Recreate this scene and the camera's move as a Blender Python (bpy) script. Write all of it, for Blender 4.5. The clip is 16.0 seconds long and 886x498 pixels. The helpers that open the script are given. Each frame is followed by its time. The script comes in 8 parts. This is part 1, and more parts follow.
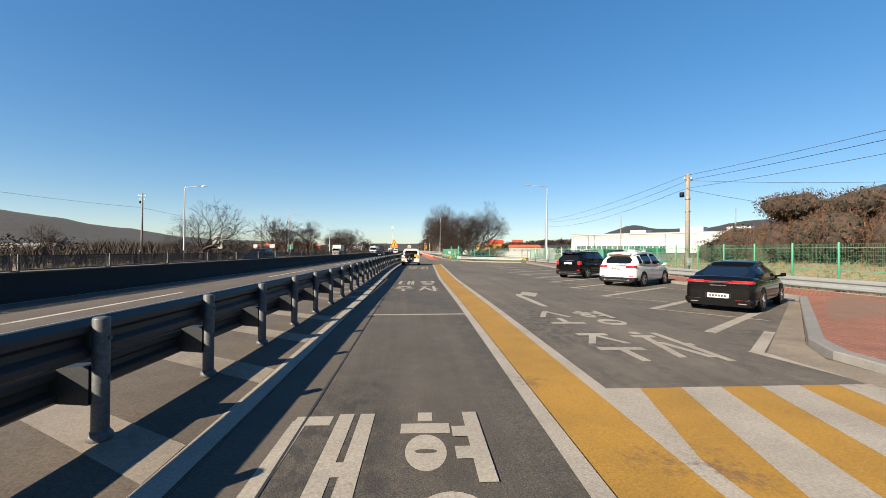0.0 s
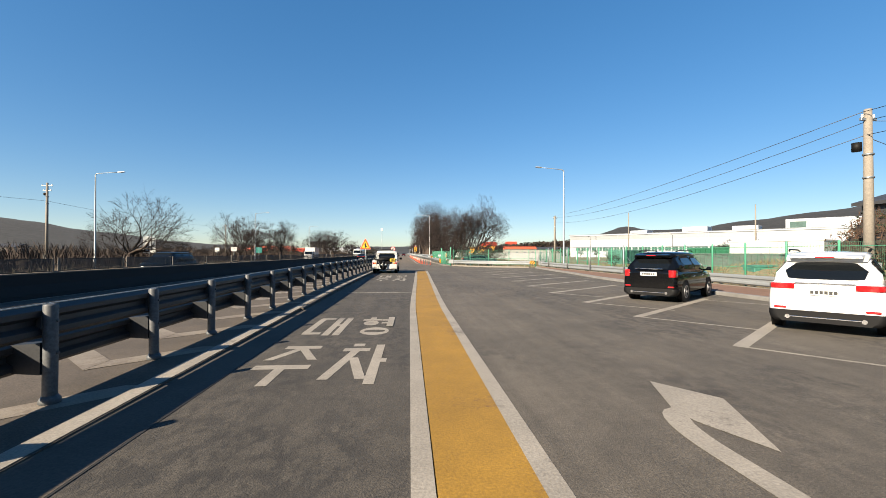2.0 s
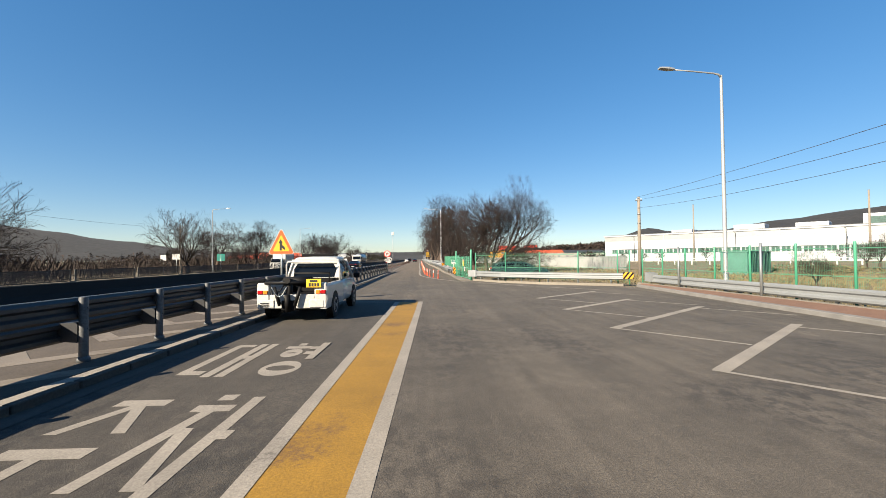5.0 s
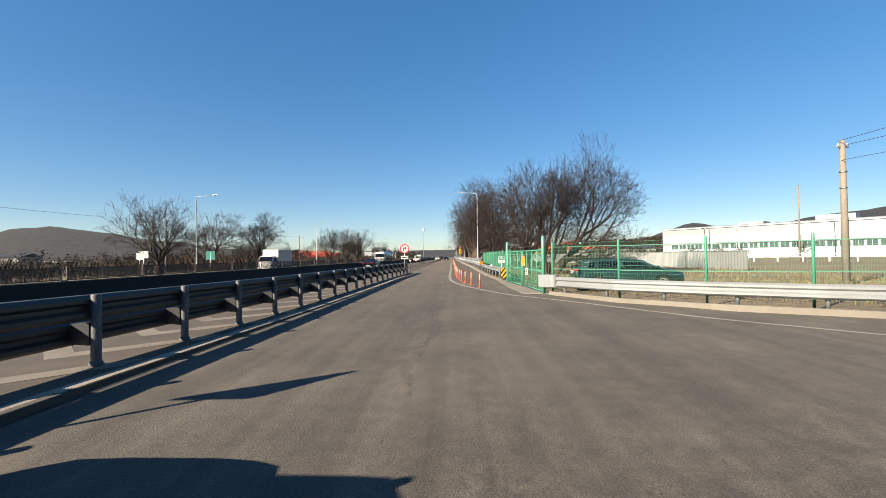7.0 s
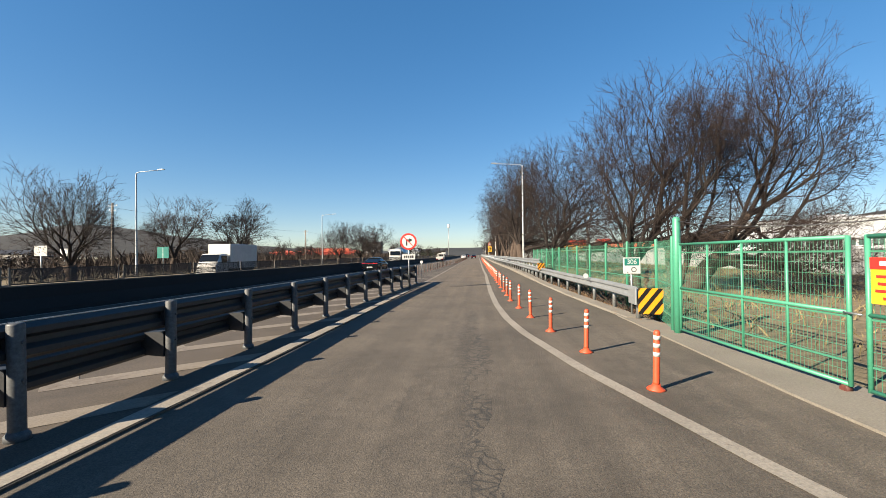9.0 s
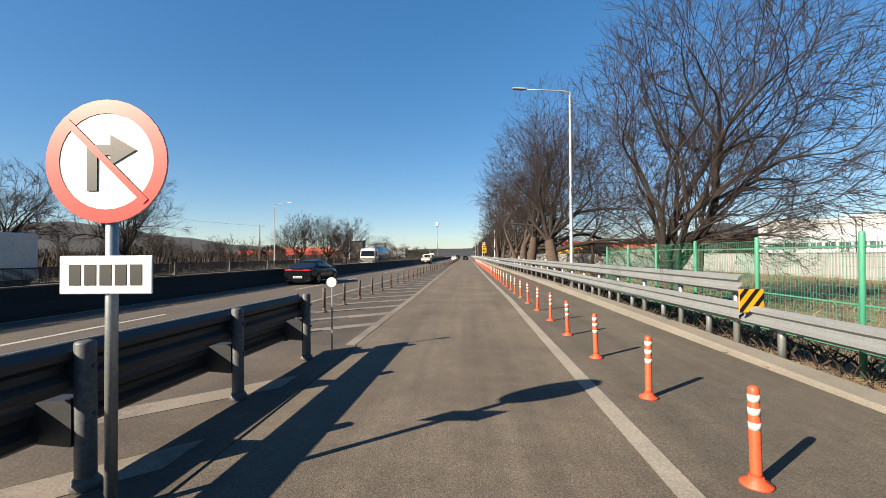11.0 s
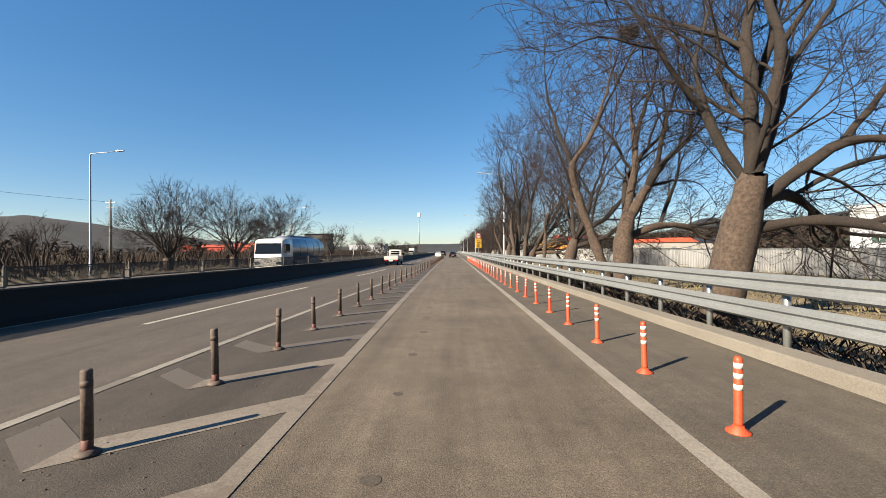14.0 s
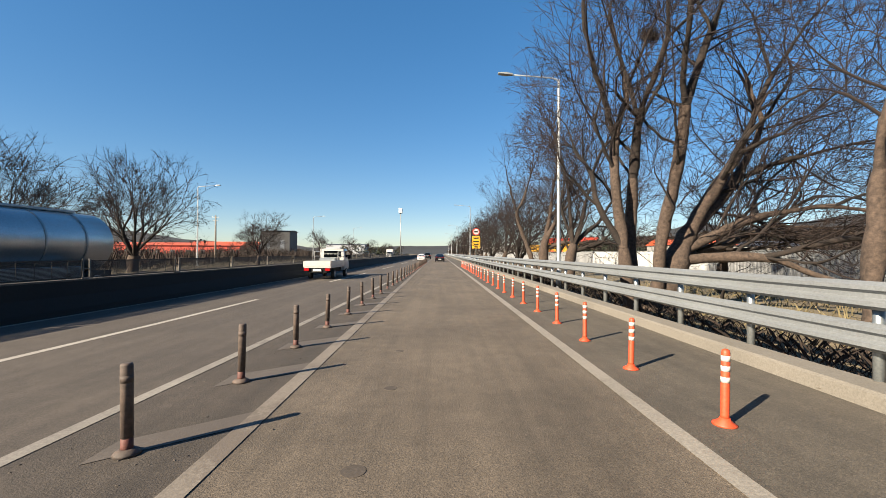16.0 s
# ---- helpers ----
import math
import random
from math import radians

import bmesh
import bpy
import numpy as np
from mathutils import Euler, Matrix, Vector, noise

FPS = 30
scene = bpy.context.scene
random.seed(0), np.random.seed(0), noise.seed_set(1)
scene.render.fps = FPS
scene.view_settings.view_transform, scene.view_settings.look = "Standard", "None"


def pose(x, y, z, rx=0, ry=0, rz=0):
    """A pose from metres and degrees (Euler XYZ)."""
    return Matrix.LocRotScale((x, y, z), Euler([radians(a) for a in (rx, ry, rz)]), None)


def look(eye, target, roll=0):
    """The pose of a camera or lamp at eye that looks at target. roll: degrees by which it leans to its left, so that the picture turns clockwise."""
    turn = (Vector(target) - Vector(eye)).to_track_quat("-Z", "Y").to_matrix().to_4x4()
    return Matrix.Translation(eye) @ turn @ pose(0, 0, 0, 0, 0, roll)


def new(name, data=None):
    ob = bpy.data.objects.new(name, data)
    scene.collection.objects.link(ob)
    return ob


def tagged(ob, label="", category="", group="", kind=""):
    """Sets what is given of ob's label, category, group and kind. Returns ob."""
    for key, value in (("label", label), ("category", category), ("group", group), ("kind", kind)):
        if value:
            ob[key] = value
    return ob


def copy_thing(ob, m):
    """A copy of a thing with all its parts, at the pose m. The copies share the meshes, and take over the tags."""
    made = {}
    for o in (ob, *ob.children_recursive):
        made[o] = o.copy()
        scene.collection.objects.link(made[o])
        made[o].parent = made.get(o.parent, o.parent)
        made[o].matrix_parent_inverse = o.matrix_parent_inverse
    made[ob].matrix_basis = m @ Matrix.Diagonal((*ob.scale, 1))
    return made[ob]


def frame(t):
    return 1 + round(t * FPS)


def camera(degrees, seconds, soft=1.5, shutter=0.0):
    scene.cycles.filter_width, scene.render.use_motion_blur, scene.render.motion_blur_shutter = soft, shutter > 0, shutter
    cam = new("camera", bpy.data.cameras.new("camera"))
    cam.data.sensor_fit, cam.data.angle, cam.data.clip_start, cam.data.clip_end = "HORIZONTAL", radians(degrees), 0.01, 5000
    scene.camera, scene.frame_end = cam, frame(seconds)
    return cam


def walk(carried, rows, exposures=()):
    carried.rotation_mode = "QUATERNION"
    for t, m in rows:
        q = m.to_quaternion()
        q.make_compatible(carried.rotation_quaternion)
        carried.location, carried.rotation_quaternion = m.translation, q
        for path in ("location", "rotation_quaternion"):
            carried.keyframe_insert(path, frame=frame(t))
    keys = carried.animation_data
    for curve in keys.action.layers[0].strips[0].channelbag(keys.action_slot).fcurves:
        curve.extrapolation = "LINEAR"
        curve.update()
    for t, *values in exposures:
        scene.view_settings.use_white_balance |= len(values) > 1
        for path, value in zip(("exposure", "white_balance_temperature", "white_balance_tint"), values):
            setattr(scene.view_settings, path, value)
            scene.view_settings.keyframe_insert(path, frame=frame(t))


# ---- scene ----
cam = camera(93.0, 16.0, soft=0.7)
PATH = [
    (0, (0.681, -1.12, 1.741), (0.832, 0.875, 1.747), 0.5),
    (0.5, (1.124, 1.707, 1.716), (1.322, 3.697, 1.724), 0.1),
    (1, (1.478, 4.837, 1.717), (1.678, 6.827, 1.73), 0.0),
    (1.5, (1.789, 8.02, 1.742), (1.976, 10.011, 1.759), 0.1),
    (2, (2.166, 11.238, 1.704), (2.353, 13.229, 1.723), 0.1),
    (2.5, (2.488, 14.754, 1.694), (2.67, 16.745, 1.72), 0.2),
    (3, (2.818, 18.349, 1.71), (2.994, 20.341, 1.741), -0.2),
    (3.5, (3.13, 22.106, 1.725), (3.284, 24.1, 1.756), -0.8),
    (4, (3.471, 25.943, 1.716), (3.607, 27.938, 1.75), -0.7),
    (4.5, (3.91, 29.846, 1.746), (4.029, 31.842, 1.784), -0.6),
    (5, (4.34, 33.706, 1.807), (4.451, 35.703, 1.85), -0.6),
    (7.5, (4.533, 53.091, 1.644), (4.437, 55.088, 1.678), -0.9),
    (8, (4.313, 57.344, 1.64), (4.172, 59.339, 1.674), -0.8),
    (8.5, (4.044, 61.475, 1.719), (3.885, 63.468, 1.745), -0.7),
    (9, (3.75, 65.681, 1.731), (3.585, 67.674, 1.757), -0.7),
    (9.5, (3.427, 69.967, 1.766), (3.267, 71.96, 1.791), -0.7),
    (10, (3.115, 74.579, 1.714), (2.969, 76.574, 1.746), -0.5),
    (12.3, (2.413, 96.373, 1.804), (2.337, 98.371, 1.81), -0.3),
    (12.5, (2.36, 98.386, 1.802), (2.288, 100.385, 1.803), -0.3),
    (13, (2.234, 103.61, 1.804), (2.169, 105.609, 1.806), -0.5),
    (13.5, (2.166, 109.226, 1.793), (2.108, 111.225, 1.803), -0.6),
    (14, (2.116, 115.007, 1.801), (2.071, 117.007, 1.809), -0.4),
    (14.5, (2.093, 121.087, 1.785), (2.07, 123.087, 1.792), -0.4),
    (15, (2.037, 127.434, 1.737), (2.04, 129.434, 1.744), 0.4),
    (15.5, (2.016, 134.063, 1.775), (2.029, 136.063, 1.78), 0.2),
    (16, (2.052, 141.022, 1.694), (2.071, 143.022, 1.713), 0.2),
]
walk(cam, [(t, look(eye, target, roll)) for t, eye, target, roll in PATH], exposures=[(0, 1.75), (16, 1.75)])

# ---- light ----
SUN_DIR = Vector((-0.70, -0.555, 0.475)).normalized()   # towards the sun
world = bpy.data.worlds.new("sky")
scene.world = world
world.use_nodes = True
wn, wl = world.node_tree.nodes, world.node_tree.links
sky = wn.new("ShaderNodeTexSky")
sky.sky_type, sky.sun_disc = "NISHITA", False
sky.sun_elevation = math.asin(SUN_DIR.z)
sky.sun_rotation = math.atan2(SUN_DIR.x, SUN_DIR.y)
sky.altitude, sky.air_density, sky.dust_density, sky.ozone_density = 60, 0.9, 0.25, 3.2
tone = wn.new("ShaderNodeHueSaturation")
tone.inputs["Saturation"].default_value = 1.6
tone.inputs["Hue"].default_value = 0.504
haze = wn.new("ShaderNodeGamma")
haze.inputs["Gamma"].default_value = 0.62
wl.new(sky.outputs[0], haze.inputs["Color"])
wl.new(haze.outputs[0], tone.inputs["Color"])
wl.new(tone.outputs[0], wn["Background"].inputs[0])
wn["Background"].inputs[1].default_value = 0.081
sun = new("sun", bpy.data.lights.new("sun", "SUN"))
sun.data.energy, sun.data.angle, sun.data.color = 5.0, radians(0.53), (1.0, 0.86, 0.66)
sun.matrix_world = look(SUN_DIR * 50, (0, 0, 0))


# ---- materials ----
def mat(name, c, rough=0.7, metal=0.0, var=0.18, s1=0.6, s2=14.0, bump=0.15, tint=None, coat=0.0, per=0.0, world_space=False):
    """A surface with variation at two scales (s1 stains, s2 grain, per metre) and a fine relief."""
    m = bpy.data.materials.new(name)
    m.use_nodes = True
    n, l = m.node_tree.nodes, m.node_tree.links
    b = n["Principled BSDF"]
    b.inputs["Roughness"].default_value, b.inputs["Metallic"].default_value = rough, metal
    b.inputs["Coat Weight"].default_value = coat
    if coat:
        b.inputs["Coat Roughness"].default_value = 0.04
    if world_space:
        pos = n.new("ShaderNodeNewGeometry").outputs["Position"]
    else:
        pos = n.new("ShaderNodeTexCoord").outputs["Object"]
    big, fine = n.new("ShaderNodeTexNoise"), n.new("ShaderNodeTexNoise")
    for tex, s, d in ((big, s1, 6), (fine, s2, 4)):
        tex.inputs["Scale"].default_value, tex.inputs["Detail"].default_value = s, d
        tex.inputs["Roughness"].default_value = 0.65
        l.new(pos, tex.inputs["Vector"])
    t = tint or tuple(v * 0.55 for v in c)
    mixa, mixb = n.new("ShaderNodeMix"), n.new("ShaderNodeMix")
    for mx in (mixa, mixb):
        mx.data_type = "RGBA"
    ramp = n.new("ShaderNodeMapRange")
    ramp.inputs["From Min"].default_value, ramp.inputs["From Max"].default_value = 0.35, 0.7
    ramp.inputs["To Max"].default_value = min(1.0, var * 3)
    l.new(big.outputs["Fac"], ramp.inputs["Value"])
    l.new(ramp.outputs[0], mixa.inputs["Factor"])
    mixa.inputs["A"].default_value, mixa.inputs["B"].default_value = (*c, 1), (*t, 1)
    mixb.blend_type = "MULTIPLY"
    grain = n.new("ShaderNodeMapRange")
    grain.inputs["From Min"].default_value, grain.inputs["From Max"].default_value = 0.3, 0.7
    grain.inputs["To Min"].default_value, grain.inputs["To Max"].default_value = 1 - var * 1.6, 1 + var * 0.6
    l.new(fine.outputs["Fac"], grain.inputs["Value"])
    mixb.inputs["Factor"].default_value = 1.0
    l.new(mixa.outputs["Result"], mixb.inputs["A"])
    l.new(grain.outputs[0], mixb.inputs["B"])
    out = mixb.outputs["Result"]
    if per:
        info, hsv, rng = n.new("ShaderNodeObjectInfo"), n.new("ShaderNodeHueSaturation"), n.new("ShaderNodeMapRange")
        rng.inputs["To Min"].default_value, rng.inputs["To Max"].default_value = 1 - per, 1 + per
        l.new(info.outputs["Random"], rng.inputs["Value"])
        l.new(rng.outputs[0], hsv.inputs["Value"])
        l.new(out, hsv.inputs["Color"])
        out = hsv.outputs["Color"]
    l.new(out, b.inputs["Base Color"])
    if bump:
        bp = n.new("ShaderNodeBump")
        bp.inputs["Strength"].default_value, bp.inputs["Distance"].default_value = bump, 0.02
        l.new(fine.outputs["Fac"], bp.inputs["Height"])
        l.new(bp.outputs["Normal"], b.inputs["Normal"])
    return m


def plain(name, c, rough=0.5, metal=0.0, emit=0.0, coat=0.0):
    m = bpy.data.materials.new(name)
    m.use_nodes = True
    b = m.node_tree.nodes["Principled BSDF"]
    b.inputs["Base Color"].default_value = (*c, 1)
    b.inputs["Roughness"].default_value, b.inputs["Metallic"].default_value = rough, metal
    b.inputs["Coat Weight"].default_value = coat
    if emit:
        b.inputs["Emission Color"].default_value = (*c, 1)
        b.inputs["Emission Strength"].default_value = emit
    return m


def pavement_mat(name, near, far, y0, y1, var=0.25, cracks=0.5, where=(0.54, 0.64), net=6.5, damp=(0.50, 0.62)):
    """Asphalt whose colour changes along the road, with wheel tracks, patches, grain and cracks."""
    m = mat(name, near, rough=0.88, var=var, s1=0.45, s2=60.0, bump=0.45, world_space=True)
    n, l = m.node_tree.nodes, m.node_tree.links
    b = n["Principled BSDF"]
    src = b.inputs["Base Color"].links[0].from_socket
    geo = n.new("ShaderNodeNewGeometry")
    sep = n.new("ShaderNodeSeparateXYZ")
    l.new(geo.outputs["Position"], sep.inputs[0])
    along = n.new("ShaderNodeMapRange")
    along.inputs["From Min"].default_value, along.inputs["From Max"].default_value = y0, y1
    l.new(sep.outputs["Y"], along.inputs["Value"])
    tone = n.new("ShaderNodeMix")
    tone.data_type = "RGBA"
    tone.inputs["A"].default_value = (1, 1, 1, 1)
    tone.inputs["B"].default_value = (*(f / a for f, a in zip(far, near)), 1)
    l.new(along.outputs[0], tone.inputs["Factor"])
    mul = n.new("ShaderNodeMix")
    mul.data_type, mul.blend_type = "RGBA", "MULTIPLY"
    mul.clamp_result = False
    mul.inputs["Factor"].default_value = 1
    l.new(src, mul.inputs["A"])
    l.new(tone.outputs["Result"], mul.inputs["B"])
    # long streaks in the driving direction
    mp = n.new("ShaderNodeMapping")
    mp.inputs["Scale"].default_value = (2.2, 0.06, 1)
    l.new(geo.outputs["Position"], mp.inputs[0])
    st = n.new("ShaderNodeTexNoise")
    st.inputs["Scale"].default_value, st.inputs["Detail"].default_value, st.inputs["Roughness"].default_value = 1.0, 8, 0.68
    l.new(mp.outputs[0], st.inputs["Vector"])
    sr = n.new("ShaderNodeMapRange")
    sr.inputs["From Min"].default_value, sr.inputs["From Max"].default_value = 0.3, 0.7
    sr.inputs["To Min"].default_value, sr.inputs["To Max"].default_value = 0.72, 1.24
    l.new(st.outputs["Fac"], sr.inputs["Value"])
    mul2 = n.new("ShaderNodeMix")
    mul2.data_type, mul2.blend_type = "RGBA", "MULTIPLY"
    mul2.inputs["Factor"].default_value = 1
    l.new(mul.outputs["Result"], mul2.inputs["A"])
    l.new(sr.outputs[0], mul2.inputs["B"])
    # mottling and small oil spots
    for scale, detail, lo, hi, a, z in ((4.0, 9, 0.3, 0.7, 0.80, 1.18), (11.0, 3, 0.64, 0.74, 1.0, 0.62), (34.0, 5, 0.32, 0.68, 0.66, 1.30)):
        tex = n.new("ShaderNodeTexNoise")
        tex.inputs["Scale"].default_value, tex.inputs["Detail"].default_value, tex.inputs["Roughness"].default_value = scale, detail, 0.72
        l.new(geo.outputs["Position"], tex.inputs["Vector"])
        rng = n.new("ShaderNodeMapRange")
        rng.inputs["From Min"].default_value, rng.inputs["From Max"].default_value = lo, hi
        rng.inputs["To Min"].default_value, rng.inputs["To Max"].default_value = a, z
        l.new(tex.outputs["Fac"], rng.inputs["Value"])
        mm = n.new("ShaderNodeMix")
        mm.data_type, mm.blend_type = "RGBA", "MULTIPLY"
        mm.inputs["Factor"].default_value = 1
        l.new(mul2.outputs["Result"], mm.inputs["A"])
        l.new(rng.outputs[0], mm.inputs["B"])
        mul2 = mm
    # dark broken blotches where the binder shows through
    fac = None
    for sc, det, rng_in, squeeze in ((0.3, 3, damp, 0.45), (5.0, 13, (0.47, 0.55), 0.6)):
        mq = n.new("ShaderNodeMapping")
        mq.inputs["Scale"].default_value = (1, squeeze, 1)
        mq.inputs["Location"].default_value = (3.7, 1.3, 0)
        l.new(geo.outputs["Position"], mq.inputs[0])
        tex = n.new("ShaderNodeTexNoise")
        tex.inputs["Scale"].default_value, tex.inputs["Detail"].default_value, tex.inputs["Roughness"].default_value = sc, det, 0.7
        l.new(mq.outputs[0], tex.inputs["Vector"])
        rng = n.new("ShaderNodeMapRange")
        rng.inputs["From Min"].default_value, rng.inputs["From Max"].default_value = rng_in
        l.new(tex.outputs["Fac"], rng.inputs["Value"])
        if fac is None:
            fac = rng.outputs[0]
        else:
            pr = n.new("ShaderNodeMath")
            pr.operation = "MULTIPLY"
            l.new(fac, pr.inputs[0])
            l.new(rng.outputs[0], pr.inputs[1])
            fac = pr.outputs[0]
    fade = n.new("ShaderNodeMapRange")
    fade.inputs["From Min"].default_value, fade.inputs["From Max"].default_value = 40, 58
    fade.inputs["To Min"].default_value, fade.inputs["To Max"].default_value = 1.0, 0.22
    l.new(sep.outputs["Y"], fade.inputs["Value"])
    pr = n.new("ShaderNodeMath")
    pr.operation = "MULTIPLY"
    l.new(fac, pr.inputs[0])
    l.new(fade.outputs[0], pr.inputs[1])
    mm = n.new("ShaderNodeMix")
    mm.data_type, mm.blend_type = "RGBA", "MULTIPLY"
    mm.inputs["B"].default_value = (0.50, 0.50, 0.53, 1)
    l.new(pr.outputs[0], mm.inputs["Factor"])
    l.new(mul2.outputs["Result"], mm.inputs["A"])
    mul2 = mm
    # cracks inside worn patches
    vor = n.new("ShaderNodeTexVoronoi")
    vor.feature = "DISTANCE_TO_EDGE"
    vor.inputs["Scale"].default_value = net
    warp = n.new("ShaderNodeTexNoise")
    warp.inputs["Scale"].default_value = 2.5
    l.new(geo.outputs["Position"], warp.inputs["Vector"])
    add = n.new("ShaderNodeVectorMath")
    add.operation = "ADD"
    l.new(geo.outputs["Position"], add.inputs[0])
    l.new(warp.outputs["Color"], add.inputs[1])
    stretch = n.new("ShaderNodeMapping")
    stretch.inputs["Scale"].default_value = (1.0, 0.55, 1)
    l.new(add.outputs[0], stretch.inputs[0])
    l.new(stretch.outputs[0], vor.inputs["Vector"])
    line = n.new("ShaderNodeMapRange")
    line.inputs["From Max"].default_value = 0.14 if net < 6 else 0.08
    line.inputs["To Min"].default_value, line.inputs["To Max"].default_value = 1.0, 0.0
    l.new(vor.outputs["Distance"], line.inputs["Value"])
    patch = n.new("ShaderNodeTexNoise")
    patch.inputs["Scale"].default_value, patch.inputs["Detail"].default_value = 0.22, 3
    strip = n.new("ShaderNodeMapping")
    strip.inputs["Scale"].default_value = (3.4, 0.16, 1)
    l.new(geo.outputs["Position"], strip.inputs[0])
    l.new(strip.outputs[0], patch.inputs["Vector"])
    older = n.new("ShaderNodeMapRange")
    older.inputs["From Min"].default_value, older.inputs["From Max"].default_value = 76, 86
    older.inputs["To Min"].default_value, older.inputs["To Max"].default_value = 1.0, 0.08
    l.new(sep.outputs["Y"], older.inputs["Value"])
    pr = n.new("ShaderNodeMapRange")
    pr.inputs["From Min"].default_value, pr.inputs["From Max"].default_value = where
    pr.inputs["To Max"].default_value = cracks
    l.new(patch.outputs["Fac"], pr.inputs["Value"])
    both = n.new("ShaderNodeMath")
    both.operation = "MULTIPLY"
    l.new(line.outputs[0], both.inputs[0])
    l.new(pr.outputs[0], both.inputs[1])
    aged = n.new("ShaderNodeMath")
    aged.operation = "MULTIPLY"
    l.new(both.outputs[0], aged.inputs[0])
    l.new(older.outputs[0], aged.inputs[1])
    both = aged
    dark = n.new("ShaderNodeMix")
    dark.data_type = "RGBA"
    dark.inputs["B"].default_value = (0.02, 0.019, 0.018, 1)
    l.new(both.outputs[0], dark.inputs["Factor"])
    l.new(mul2.outputs["Result"], dark.inputs["A"])
    l.new(dark.outputs["Result"], b.inputs["Base Color"])
    return m


def worn_paint(name, c, under, wear=0.45):
    """Road paint worn through to the asphalt in specks."""
    m = mat(name, c, rough=0.75, var=0.2, s1=0.9, s2=40, bump=0.2, world_space=True)
    n, l = m.node_tree.nodes, m.node_tree.links
    b = n["Principled BSDF"]
    src = b.inputs["Base Color"].links[0].from_socket
    geo = n.new("ShaderNodeNewGeometry")
    a, c2 = n.new("ShaderNodeTexNoise"), n.new("ShaderNodeTexNoise")
    a.inputs["Scale"].default_value, a.inputs["Detail"].default_value, a.inputs["Roughness"].default_value = 9, 8, 0.8
    c2.inputs["Scale"].default_value = 0.7
    for t in (a, c2):
        l.new(geo.outputs["Position"], t.inputs["Vector"])
    s = n.new("ShaderNodeMath")
    s.operation = "ADD"
    l.new(a.outputs["Fac"], s.inputs[0])
    l.new(c2.outputs["Fac"], s.inputs[1])
    r = n.new("ShaderNodeMapRange")
    r.inputs["From Min"].default_value, r.inputs["From Max"].default_value = 1.42 - wear * 0.6, 1.55 - wear * 0.6
    r.inputs["To Max"].default_value = 0.8
    l.new(s.outputs[0], r.inputs["Value"])
    mx = n.new("ShaderNodeMix")
    mx.data_type = "RGBA"
    mx.inputs["B"].default_value = (*under, 1)
    l.new(r.outputs[0], mx.inputs["Factor"])
    l.new(src, mx.inputs["A"])
    l.new(mx.outputs["Result"], b.inputs["Base Color"])
    return m


M = {}
M["lot"] = pavement_mat("lot_asphalt", (0.096, 0.0815, 0.0652), (0.131, 0.103, 0.0748), 62, 104, var=0.3, cracks=0.5, where=(0.50, 0.62), damp=(0.45, 0.60))
M["bay"] = pavement_mat("bay_asphalt", (0.064, 0.0545, 0.0436), (0.064, 0.0545, 0.0436), 0, 60, var=0.3, cracks=0.7, where=(0.42, 0.56), damp=(0.44, 0.58))
M["main"] = pavement_mat("main_asphalt", (0.074, 0.0595, 0.047), (0.074, 0.0595, 0.047), 0, 150, var=0.2, cracks=0.25, damp=(0.62, 0.72))
M["shoulder"] = pavement_mat("shoulder_asphalt", (0.0936, 0.0778, 0.0594), (0.0936, 0.0778, 0.059), 0, 150, var=0.25, cracks=0.3)
M["gore"] = pavement_mat("gore_asphalt", (0.060, 0.048, 0.037), (0.063, 0.050, 0.0385), 0, 150, var=0.3, cracks=0.5)
M["cracked"] = pavement_mat("cracked_asphalt", (0.096, 0.0815, 0.0652), (0.131, 0.103, 0.0748), 62, 104, var=0.3, cracks=0.95, where=(0.36, 0.50), net=5.5, damp=(0.0, 0.1))
M["gutter"] = mat("gutter_concrete", (0.066, 0.0541, 0.0433), 0.9, var=0.25, s1=0.8, s2=30, world_space=True)
M["slab"] = mat("median_concrete", (0.082, 0.064, 0.0487), 0.9, var=0.36, s1=0.8, s2=45, world_space=True)
M["slabpale"] = mat("stained_gutter_slab", (0.178, 0.146, 0.112), 0.9, var=0.32, s1=1.1, s2=35, world_space=True)
M["kerb"] = mat("kerb_concrete", (0.179, 0.161, 0.134), 0.85, var=0.18, s1=0.5, s2=40, world_space=True)
M["kerbgrey"] = mat("kerb_granite", (0.161, 0.156, 0.151), 0.85, var=0.22, s1=1.5, s2=60, world_space=True)
M["white"] = worn_paint("white_road_paint", (0.251, 0.225, 0.19), (0.076, 0.0643, 0.0556), 0.46)
M["whitew"] = worn_paint("old_white_road_paint", (0.241, 0.218, 0.187), (0.0952, 0.0808, 0.0672), 0.6)
M["whitelane"] = worn_paint("lane_dash_paint", (0.37, 0.339, 0.296), (0.16, 0.136, 0.107), 0.66)
M["whitedust"] = worn_paint("dusty_white_road_paint", (0.188, 0.16, 0.129), (0.0988, 0.079, 0.0618), 0.7)
M["fadedust"] = worn_paint("faded_dusty_road_paint", (0.098, 0.0819, 0.0673), (0.0728, 0.0592, 0.0478), 0.8)
M["stain"] = mat("brown_asphalt_stain", (0.0686, 0.0544, 0.0429), 0.9, var=0.25, s1=6, s2=40, world_space=True)
M["tar"] = plain("tar_seam", (0.014, 0.013, 0.012), 0.7)
M["yellow"] = worn_paint("yellow_road_paint", (0.25, 0.135, 0.0125), (0.0941, 0.05, 0.0206), 0.5)
